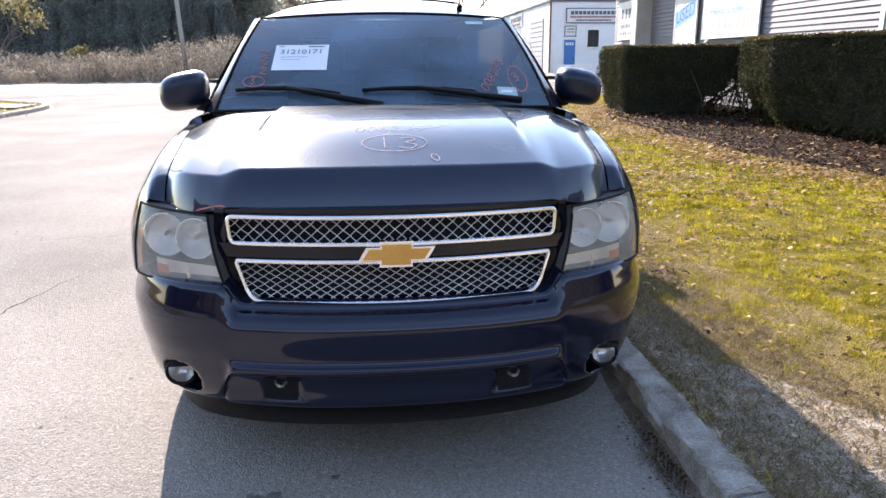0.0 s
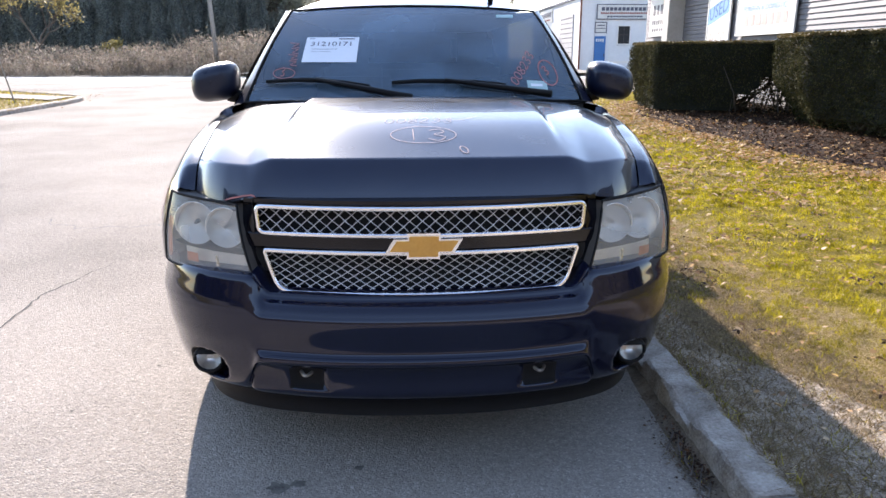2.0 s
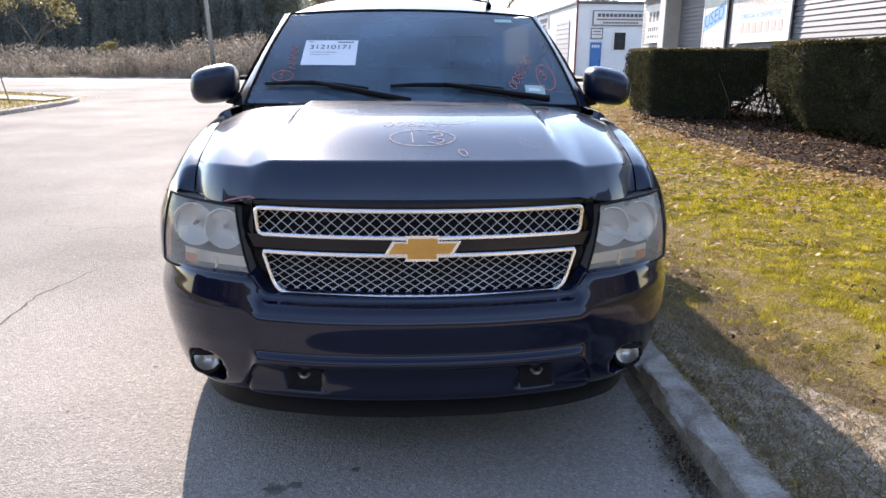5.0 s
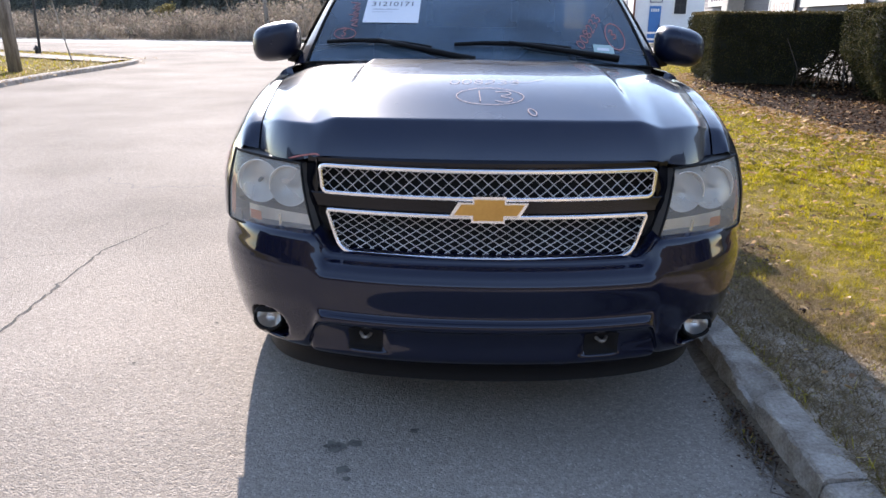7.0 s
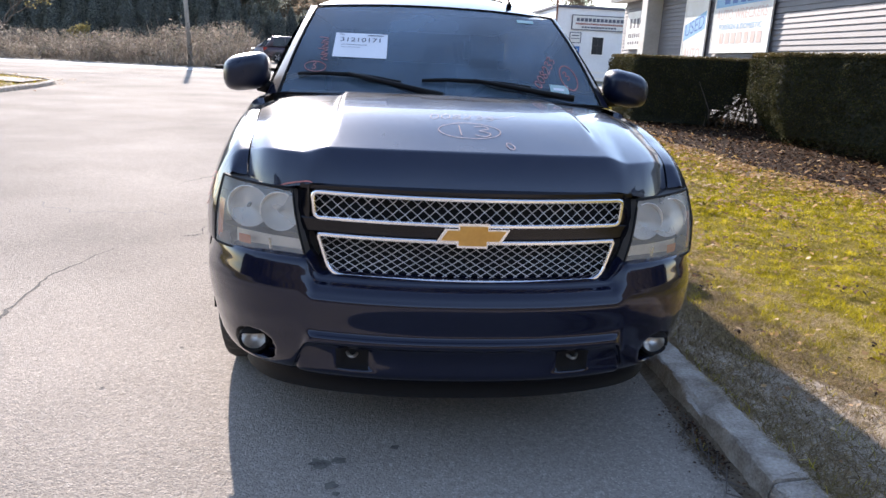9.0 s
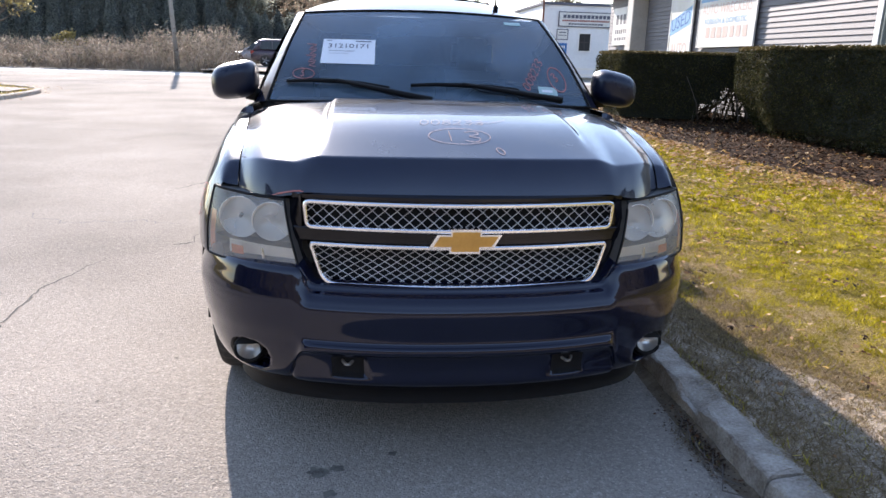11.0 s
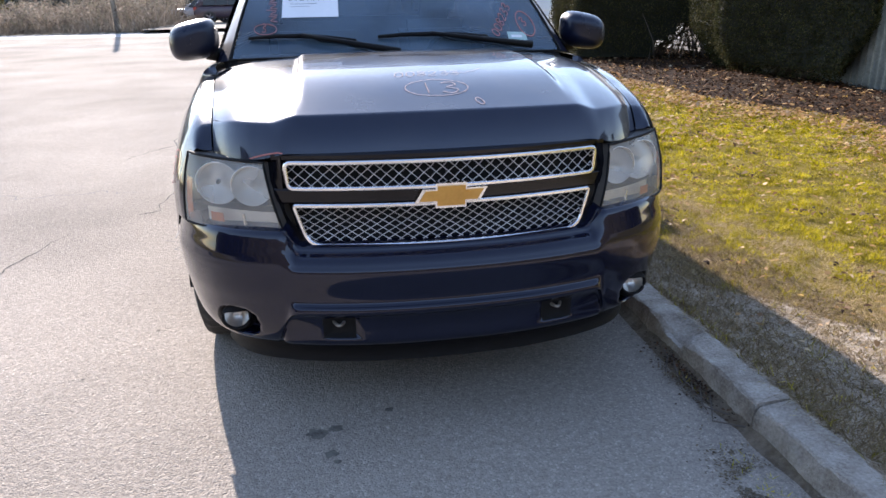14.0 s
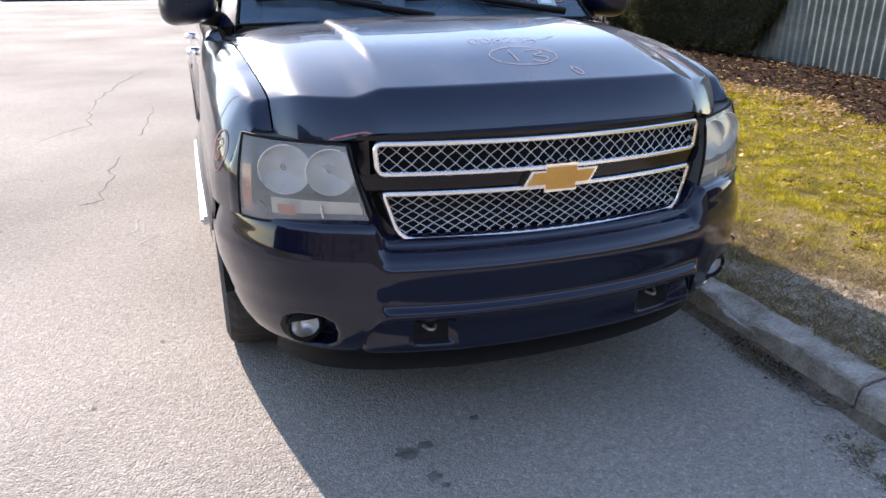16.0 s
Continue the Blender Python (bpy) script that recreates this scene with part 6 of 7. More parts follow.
lots += [stroke(ring(0.672, 1.385, 0.045, 0.062, 0.35), 0.003, on_screen)] + [stroke(p, 0.003, on_screen) for p in written("3", (0.66, 1.37), (0.8, 0.5), (-0.5, 0.8), 0.03)]
put_in("number", mesh_of("number", *join(*lots), M["chalk_red"]), mark_r)

notice = thing("paper_notice", "white paper stock notice stuck on the windshield", "paper")
PX0, PX1, PZ0, PZ1 = -0.574, -0.294, 1.437, 1.562
paper_spot = lambda a, b: screen_near(PX0 + 0.012 * b + (PX1 - PX0 - 0.004 * b) * a, PZ0 + (PZ1 - PZ0) * b, 0.004)
v, f = grid(span(0, 1, 10), span(0, 1, 5), lambda a, b: paper_spot(a, b))
put_in("sheet", mesh_of("sheet", v, f, M["paper"], smooth=True), notice)
v, f = letters("31210171", 0.1)
w = max(p.x for p in v) - min(p.x for p in v)
put_letters([paper_spot(0.5 + p.x / w * 0.76, 0.71 + p.y * 1.75) + Vector((0, -0.002, 0.001)) for p in v], f, M["ink"], notice)
for a, b, c, d in ((0.06, 0.16, 0.92, 0.945), (0.62, 0.92, 0.9, 0.94), (0.14, 0.62, 0.5, 0.515), (0.14, 0.5, 0.4, 0.41)):
    put_in("print_bar", mesh_of("print_bar", [paper_spot(x, z) + Vector((0, -0.002, 0.001)) for x, z in ((a, c), (b, c), (b, d), (a, d))], [(0, 1, 2, 3)], M["ink"]), notice)
sticker = thing("inspection_sticker", "teal inspection sticker low on the windshield", "sticker")
v, f = grid(span(0.552, 0.655, 4), span(1.305, 1.347, 3), lambda x, z: screen_near(x, z - 0.05 * (x - 0.6), 0.003))
put_in("sheet", mesh_of("sheet", v, f, M["teal"]), sticker)
v, f = grid(span(0.57, 0.63, 3), span(1.32, 1.332, 2), lambda x, z: screen_near(x, z - 0.05 * (x - 0.6), 0.0045))
put_in("print_bar", mesh_of("print_bar", v, f, M["paper"]), sticker)
label = thing("windshield_label", "small pale label high on the windshield", "sticker")
v, f = grid(span(0.456, 0.556, 3), span(1.672, 1.69, 2), lambda x, z: screen_near(x, z, 0.003))
put_in("sheet", mesh_of("sheet", v, f, M["teal"]), label)


# ---- plants and litter ----
rng = np.random.default_rng(7)


def mesh_np(name, verts, size, mat):
    """A mesh of loose polygons, each with its own corners: verts is (n, size, 3)."""
    n = len(verts)
    me = bpy.data.meshes.new(name)
    me.vertices.add(n * size)
    me.vertices.foreach_set("co", np.ascontiguousarray(verts, np.float32).ravel())
    me.loops.add(n * size)
    me.loops.foreach_set("vertex_index", np.arange(n * size, dtype=np.int32))
    me.polygons.add(n)
    me.polygons.foreach_set("loop_start", np.arange(n, dtype=np.int32) * size)
    me.polygons.foreach_set("loop_total", np.full(n, size, np.int32))
    for m in mat if isinstance(mat, (list, tuple)) else [mat]:
        me.materials.append(m)
    me.update(calc_edges=True)
    me.validate()
    return me


def cards(centres, long, wide, up=0.0, droop=0.0):
    """Leaf-shaped quads at centres, turned at random; up pulls their length upwards."""
    n = len(centres)
    a = rng.normal(size=(n, 3))
    a[:, 2] = a[:, 2] * (1 - abs(up)) + up * 2
    a /= np.linalg.norm(a, axis=1)[:, None]
    b = np.cross(a, rng.normal(size=(n, 3)))
    b /= np.linalg.norm(b, axis=1)[:, None]
    L = (long * rng.uniform(0.6, 1.3, n))[:, None]
    W = (wide * rng.uniform(0.6, 1.3, n))[:, None]
    return np.stack([centres - a * L / 2, centres + b * W / 2, centres + a * L / 2, centres - b * W / 2], 1)


gz = np.vectorize(ground_z)


def noise2(x, y, scale, seed=0.0):
    return np.array([noise.noise((a * scale + seed, b * scale, seed)) for a, b in zip(x, y)])


def lawn_z(x, y):
    return gz(y) + KERB_H - 0.012 + np.array([0.03 * smooth_step(1.2, 4, a) + 0.012 * noise.noise((a * 2.3, b * 2.3, 0.0)) for a, b in zip(x, y)])


def blades(x, y, z, height, width, lean):
    n = len(x)
    q = rng.uniform(0, 2 * np.pi, n)
    base = np.stack([x, y, z - 0.005], 1)
    side = np.stack([np.cos(q), np.sin(q), np.zeros(n)], 1) * (width * rng.uniform(0.6, 1.3, n))[:, None]
    h = height * rng.uniform(0.5, 1.35, n)
    d = rng.uniform(0, 2 * np.pi, n)
    lean = lean * rng.uniform(0.2, 1.4, n)
    tip = base + np.stack([np.cos(d) * h * lean, np.sin(d) * h * lean, h * np.maximum(0.25, 1 - 0.5 * lean)], 1)
    return np.stack([base - side, base + side, tip], 1)


def bare(x, y):
    """How worn the lawn is, 0..1: by the kerb and in patches."""
    n = noise2(x, y, 1.1, 3.0) + 0.5 * noise2(x, y, 3.7, 9.0)
    edge = np.clip(1.25 - (x - 1.2) / (0.5 + 1.0 * np.clip(0.9 - y, 0, 1.6)) + 0.5 * n, 0, 1) * np.clip(1.3 - y * 0.2, 0.25, 1.2)
    return np.clip((n - 0.16) * 2.4, 0, 1) * 0.5 + edge * 0.66 + 0.2 - 0.14 * np.clip((y - 0.6) / 2, 0, 1)


def lawn_field(n, x0, x1, y0, y1, height, width):
    x, y = rng.uniform(x0, x1, n), rng.uniform(y0, y1, n)
    keep = x < np.array([bed_edge(b) for b in y]) + 0.15
    x, y = x[keep], y[keep]
    w = bare(x, y)
    green = rng.uniform(0, 1, len(x)) > w
    z = lawn_z(x, y)
    return (x[green], y[green], z[green]), (x[~green], y[~green], z[~green]), height, width


gr, st = [], []
for n, box, h, w in ((230000, (1.2, 4.4, -1.3, 2.4), 0.034, 0.0022), (90000, (1.2, 5.8, 2.4, 5.0), 0.036, 0.0035), (80000, (1.25, 6.0, 4.0, 9.5), 0.05, 0.0055), (26000, (1.25, 7.6, 9.5, 20.5), 0.06, 0.01), (36000, (1.25, 9.0, -8.8, -1.3), 0.05, 0.006)):
    g, s, _, _ = lawn_field(n, *box, h, w)
    tuft = np.clip(0.85 + 1.5 * noise2(g[0], g[1], 7.0, 4.0) + 0.9 * noise2(g[0], g[1], 19.0, 6.0), 0.25, 2.0)
    gr.append(blades(*g, h * tuft, w, 0.9))
    k = rng.uniform(0, 1, len(s[0])) < 0.75
    st.append(blades(s[0][k], s[1][k], s[2][k] + 0.004, h * 0.8, w * 0.9, 2.2))
tagged(put_in("grass", mesh_np("grass", np.concatenate(gr), 3, M["grass"])), "short sunlit yellow-green grass", "grass", kind="stuff")
# the grass corner across the street
cx, cy = rng.uniform(-24, -9, 26000), rng.uniform(9, 24.5, 26000)
edge_x = np.array([between(sorted([(b, a) for a, b in corner_line]), q) for q in cy])
k = cx < edge_x - 0.25
cg = blades(cx[k], cy[k], gz(cy[k]) + 0.09, 0.09, 0.016, 1.0)
m = len(cg) // 2
st.append(cg[:m])
tagged(put_in("grass", mesh_np("grass", cg[m:], 3, M["grass"])), "thin grass on the corner across the street", "grass", kind="stuff")
tagged(put_in("dead_grass", mesh_np("dead_grass", np.concatenate(st), 3, M["straw"])), "pale dead grass and straw in the bare patches", "dead grass", kind="stuff")


# fallen leaves
def leaf_litter(x, y, z, size):
    n = len(x)
    q = rng.uniform(0, 2 * np.pi, n)
    s = size * np.exp(rng.normal(0, 0.42, n)).clip(0.35, 1.6)
    a = np.stack([np.cos(q), np.sin(q), rng.normal(0, 0.25, n)], 1) * s[:, None]
    b = np.stack([-np.sin(q), np.cos(q), rng.normal(0, 0.25, n)], 1) * (s * rng.uniform(0.45, 0.75, n))[:, None]
    c = np.stack([x, y, z + 0.012 + rng.uniform(0, 0.02, n)], 1)
    curl = np.stack([np.zeros(n), np.zeros(n), s * rng.uniform(0.05, 0.5, n)], 1)
    pts = np.stack([c - a, c - a * 0.3 + b * 0.8 + curl, c + a * 0.45 + b * 0.7 + curl * 0.8, c + a, c + a * 0.45 - b * 0.7 + curl, c - a * 0.3 - b * 0.8 + curl * 0.6], 1)
    return pts


n = 150000
x, y = rng.uniform(1.25, 8.3, n), rng.uniform(-1.5, 16.5, n)
edge = np.array([bed_edge(b) for b in y])
near_edge = np.exp(-(((x - edge + 0.3) / 0.5) ** 2)) * np.where(x > edge + 0.05, 0.03, 1.0) * np.clip(0.75 + 1.6 * noise2(x, y, 2.6, 8.0), 0.1, 1.5)
p = np.where(x > edge, 0.02, np.where(y < 1.5, 0.025, 0.05)) + 0.42 * near_edge + (x < edge) * 0.6 * np.clip(noise2(x, y, 1.6, 5.0) - 0.18, 0, 1) + 0.02 * (y < 0.4) * (x < 2.6)
k = rng.uniform(0, 1, n) < p
x, y = x[k], y[k]
z = lawn_z(x, y) + np.where(x > np.array([bed_edge(b) for b in y]), 0.066, 0.034)
tagged(put_in("fallen_leaves", mesh_np("fallen_leaves", leaf_litter(x, y, z, np.interp(y, [1.5, 6.5], [0.015, 0.03])), 6, M["fallen"])), "dry brown and tan leaves strewn over lawn and bed", "fallen leaves", kind="stuff")
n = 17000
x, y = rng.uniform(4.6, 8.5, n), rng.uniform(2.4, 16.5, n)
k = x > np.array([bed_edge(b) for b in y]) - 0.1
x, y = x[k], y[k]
tagged(put_in("fallen_leaves", mesh_np("fallen_leaves", leaf_litter(x, y, lawn_z(x, y) + 0.06, 0.026), 6, M["dark_leaf"])), "dark leaves under the hedges, their shade in the colour", "fallen leaves", kind="stuff")
n = 800
t = rng.uniform(3.6, 10.6, n)
pp = np.array([cps[min(len(cps) - 1, int(a / (len(corner_line) - 1) * (len(cps) - 1)))] for a in t])
x, y = pp[:, 0] + rng.normal(-0.1, 0.45, n), pp[:, 1] + rng.normal(0, 0.4, n)
tagged(put_in("fallen_leaves", mesh_np("fallen_leaves", leaf_litter(x, y, gz(y) + 0.085, 0.024), 6, M["fallen"])), "dry leaves heaped along the grass corner", "fallen leaves", kind="stuff")
# brown clumps of leaves caught in the lawn
kx, ky = rng.uniform(1.6, 5.6, 110), rng.uniform(0.2, 7.5, 110)
m = rng.integers(6, 26, 110)
x, y = np.repeat(kx, m) + rng.normal(0, 0.07, m.sum()), np.repeat(ky, m) + rng.normal(0, 0.05, m.sum())
tagged(put_in("fallen_leaves", mesh_np("fallen_leaves", leaf_litter(x, y, lawn_z(x, y) + 0.03, 0.013), 6, M["dark_leaf"])), "dark brown clumps of leaf bits in the lawn", "fallen leaves", kind="stuff")
m = m // 3
x, y = np.repeat(kx, m) + rng.normal(0, 0.09, m.sum()), np.repeat(ky, m) + rng.normal(0, 0.07, m.sum())
tagged(put_in("fallen_leaves", mesh_np("fallen_leaves", leaf_litter(x, y, lawn_z(x, y) + 0.036, 0.017), 6, M["fallen"])), "pale curled leaves among the brown clumps", "fallen leaves", kind="stuff")
# small heap of dirt and leaves in the gutter
n = 520
x = 1.03 - np.abs(rng.normal(0, 0.06, n)) * np.clip(1 - np.abs(rng.normal(0, 0.5, n)), 0.3, 1)
y = rng.normal(0.06, 0.14, n)
tagged(put_in("gutter_litter", mesh_np("gutter_litter", leaf_litter(x, y, np.zeros(n) - 0.008, 0.006), 6, M["dark_leaf"])), "dirt, twigs and leaf bits in the gutter", "litter", kind="stuff")
n = 260
x, y = rng.uniform(0.86, 1.03, n), rng.uniform(-1.2, 6, n)
tagged(put_in("gutter_litter", mesh_np("gutter_litter", leaf_litter(x, y, np.zeros(n) - 0.009, 0.005), 6, M["brush"])), "fine grit and leaf bits along the kerb", "litter", kind="stuff")
tagged(put_in("debris", mesh_of("debris", *join(*[tube([(0.93 + 0.02 * k, 0.1 - 0.09 * k, 0.008), (0.99 - 0.015 * k, 0.2 - 0.1 * k, 0.02), (1.02, 0.3 - 0.08 * k, 0.012)], 0.003, 5) for k in range(6)]), M["twig"])), "few thin twigs lying in the gutter", "twigs", kind="stuff")


# ---- clipped hedges ----
def hedge(label, poly, crown, height, base, leaves, gap=None, seed=0):
    """A clipped hedge: poly is its outline near the ground, crown the outline of its upper half."""
    g = np.random.default_rng(seed)
    root = thing("hedge", label, "hedge", "clipped hedges")
    P, T = np.array(poly, float), np.array(crown, float)
    c = (P.mean(0) + T.mean(0)) / 2
    m = len(P)
    lens = np.array([np.linalg.norm(P[(k + 1) % m] - P[k]) for k in range(m)])

    def outline(s, up=0.0):
        d = (s % 1.0) * lens.sum()
        k = 0
        while k < m - 1 and d > lens[k]:
            d -= lens[k]
            k += 1
        a, b = P[k] + (T[k] - P[k]) * up, P[(k + 1) % m] + (T[(k + 1) % m] - P[(k + 1) % m]) * up
        return a + (b - a) * min(1.0, d / lens[k])

    def skin(s, w, inset):
        q = outline(s, smooth_step(0.0, 0.6, w))
        out = (q - c) / np.linalg.norm(q - c)
        bulge = 0.05 * noise.noise((q[0] * 1.5, q[1] * 1.5, w * 3 + seed)) + 0.035 * noise.noise((q[0] * 5, q[1] * 5, w * 9 + seed)) - 0.07 * smooth_step(0.9, 1.0, w)
        return q + out * (bulge - inset)
    # dark core shell: blocks light, and the inside's shade is its colour
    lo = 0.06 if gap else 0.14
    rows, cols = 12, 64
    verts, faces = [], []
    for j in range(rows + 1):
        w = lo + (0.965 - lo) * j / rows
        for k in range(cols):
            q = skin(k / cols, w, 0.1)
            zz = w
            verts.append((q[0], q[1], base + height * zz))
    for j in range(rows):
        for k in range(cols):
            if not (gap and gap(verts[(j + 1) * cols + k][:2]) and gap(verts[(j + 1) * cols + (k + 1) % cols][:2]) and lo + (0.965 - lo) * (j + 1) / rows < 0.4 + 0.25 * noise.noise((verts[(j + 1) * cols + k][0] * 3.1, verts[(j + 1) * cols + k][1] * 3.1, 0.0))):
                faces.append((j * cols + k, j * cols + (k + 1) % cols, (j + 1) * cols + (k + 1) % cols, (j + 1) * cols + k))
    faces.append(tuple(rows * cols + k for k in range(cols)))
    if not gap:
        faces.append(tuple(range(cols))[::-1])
    put_in("twig_mass", mesh_of("twig_mass", verts, faces, M["hedge_in"], smooth=True), root, "dark core shell of the hedge, inner shade in its colour")
    pts = []
    for _ in range(leaves):
        if g.uniform() < 0.72:
            s, w = g.uniform(), g.uniform(0.02, 1.0) ** 0.8
            q = skin(s, w, abs(g.normal(0, 0.08)))
            if gap and gap(q) and w < 0.42 + 0.3 * noise.noise((q[0] * 3.1, q[1] * 3.1, 0.0)) and g.uniform() < 0.55:
                continue
            if w < 0.12 and g.uniform() < 0.5:
                continue
            pts.append((q[0], q[1], base + height * w))
        else:
            s, rr = g.uniform(), math.sqrt(g.uniform())
            q = c + (skin(s, 0.97, 0.0) - c) * rr
            pts.append((q[0], q[1], base + height * (0.985 + 0.02 * noise.noise((q[0] * 3, q[1] * 3, 1.0)) - abs(g.normal(0, 0.015)))))
    pts = np.array(pts)
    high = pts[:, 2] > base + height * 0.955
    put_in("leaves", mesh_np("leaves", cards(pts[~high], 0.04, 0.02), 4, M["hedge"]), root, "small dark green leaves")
    put_in("top_leaves", mesh_np("top_leaves", cards(pts[high], 0.045, 0.022), 4, M["hedge_top"]), root, "browner leaves along the clipped top in a painted sunlit tone")
    lots = []
    for k in range(26):
        s = g.uniform()
        foot = c + (outline(s) - c) * g.uniform(0.02, 0.35)
        top = skin(g.uniform(), 0.6, 0.2)
        mid = (foot + top) / 2 + g.normal(0, 0.08, 2)
        lots.append(tube([(foot[0], foot[1], base - 0.05), (mid[0], mid[1], base + height * 0.3), (top[0], top[1], base + height * 0.62)], [0.03, 0.018, 0.008], 6))
    if gap:
        for k in range(90):
            q = skin(g.uniform(), 0.5, g.uniform(0.05, 0.5))
            if not gap(q):
                continue
            lots.append(tube([(q[0], q[1], base + 0.0), (q[0] + g.normal(0, 0.12), q[1] + g.normal(0, 0.1), base + height * 0.3), (q[0] + g.normal(0, 0.25), q[1] + g.normal(0, 0.1), base + height * 0.66)], [0.016, 0.011, 0.006], 5))
    for lot in lots:
        put_in("stem", mesh_of("stem", *lot, M["twig"]), root)
    return root


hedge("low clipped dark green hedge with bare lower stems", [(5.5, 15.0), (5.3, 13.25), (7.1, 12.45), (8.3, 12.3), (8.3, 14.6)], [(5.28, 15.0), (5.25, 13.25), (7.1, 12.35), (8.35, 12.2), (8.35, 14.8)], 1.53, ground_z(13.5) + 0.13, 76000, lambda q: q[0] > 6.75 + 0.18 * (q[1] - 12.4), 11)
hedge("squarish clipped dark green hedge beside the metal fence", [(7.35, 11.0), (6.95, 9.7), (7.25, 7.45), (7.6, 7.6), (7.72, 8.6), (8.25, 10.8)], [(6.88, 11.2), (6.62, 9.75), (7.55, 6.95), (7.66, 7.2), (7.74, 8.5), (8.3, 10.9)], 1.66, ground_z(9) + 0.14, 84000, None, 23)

# ---- dry brush in the field ----
n = 52000
x, y = rng.uniform(-62, -8.6, n), 37.0 + rng.uniform(0, 1, n) ** 1.2 * 17
tall = 1.0 + 1.0 * noise2(x, y, 0.13, 2.0) + 1.1 * noise2(x, y, 0.42, 6.0) + 1.1 * np.exp(-(((x + 10.6) / 2.8) ** 2))
tall = np.clip(tall, 0.25, 3.0) * np.clip((y - 36.5) / 3.0, 0.3, 1.15)
bx = blades(x, y, gz(y) + 0.05, 1.0, 0.024, 1.0)
bx[:, 2] = bx[:, 0] * 0.5 + bx[:, 1] * 0.5 + (bx[:, 2] - (bx[:, 0] + bx[:, 1]) / 2) * tall[:, None]
tagged(put_in("dry_brush", mesh_np("dry_brush", bx, 3, M["brush"])), "tall dry tan weeds filling the field", "brush", kind="stuff")
n = 60000
x, y = rng.uniform(-62, -8.7, n), 38.0 + rng.uniform(0, 1, n) * 16
tall = np.clip(1.0 + 1.0 * noise2(x, y, 0.13, 2.0) + 1.2 * noise2(x, y, 0.42, 6.0) + 1.2 * np.exp(-(((x + 10.6) / 2.6) ** 2)), 0.2, 3.0)
ctr = np.stack([x, y, gz(y) + tall * rng.uniform(0.25, 1.0, n)], 1)
tagged(put_in("dry_brush", mesh_np("dry_brush", cards(ctr, 0.24, 0.08, 0.3), 4, M["brush"])), "feathery dry seed heads above the weeds", "brush", kind="stuff")


# ---- trees ----
def conifer(x, y, h, r, seed, group, label, mat="conifer", count=1500, narrow=0.75, spray=0.42):
    g = np.random.default_rng(seed)
    root = thing("conifer", label, "tree", group)
    z0 = ground_z(y)
    v, f = tube([(x, y, z0 - 0.1), (x, y, z0 + h * 0.92)], [0.17, 0.03], 8)
    put_in("trunk", mesh_of("trunk", v, f, M["bark"]), root)
    w = g.uniform(0.0, 1.0, count) ** 1.25
    q = g.uniform(0, 2 * np.pi, count)
    rad = r * np.clip((1 - w) ** narrow * (0.35 + 0.65 * np.minimum(1, w * 6 + 0.35)), 0.03, 1) * (0.72 + 0.35 * g.uniform(size=count) + 0.14 * np.sin(q * 3 + seed) * np.sin(w * 17 + seed))
    c = np.stack([x + rad * np.cos(q), y + rad * np.sin(q), z0 + 0.15 + w * h], 1)
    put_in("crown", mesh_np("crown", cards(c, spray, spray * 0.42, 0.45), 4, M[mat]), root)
    # solid cone fills the crown; its darker tone is the shade inside
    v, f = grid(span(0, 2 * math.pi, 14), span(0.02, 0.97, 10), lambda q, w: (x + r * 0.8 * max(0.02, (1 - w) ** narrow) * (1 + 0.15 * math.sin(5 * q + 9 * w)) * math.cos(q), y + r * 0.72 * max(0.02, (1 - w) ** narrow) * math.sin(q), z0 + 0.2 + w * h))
    put_in("inner_bough", mesh_of("inner_bough", v, f, M["crown_core"], smooth=True), root, "solid inner core, the crown's inner shade in its colour")
    return root


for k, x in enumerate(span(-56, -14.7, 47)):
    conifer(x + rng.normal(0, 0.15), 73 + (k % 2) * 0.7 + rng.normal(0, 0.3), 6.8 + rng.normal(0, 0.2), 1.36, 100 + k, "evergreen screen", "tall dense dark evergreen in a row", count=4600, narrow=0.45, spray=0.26)


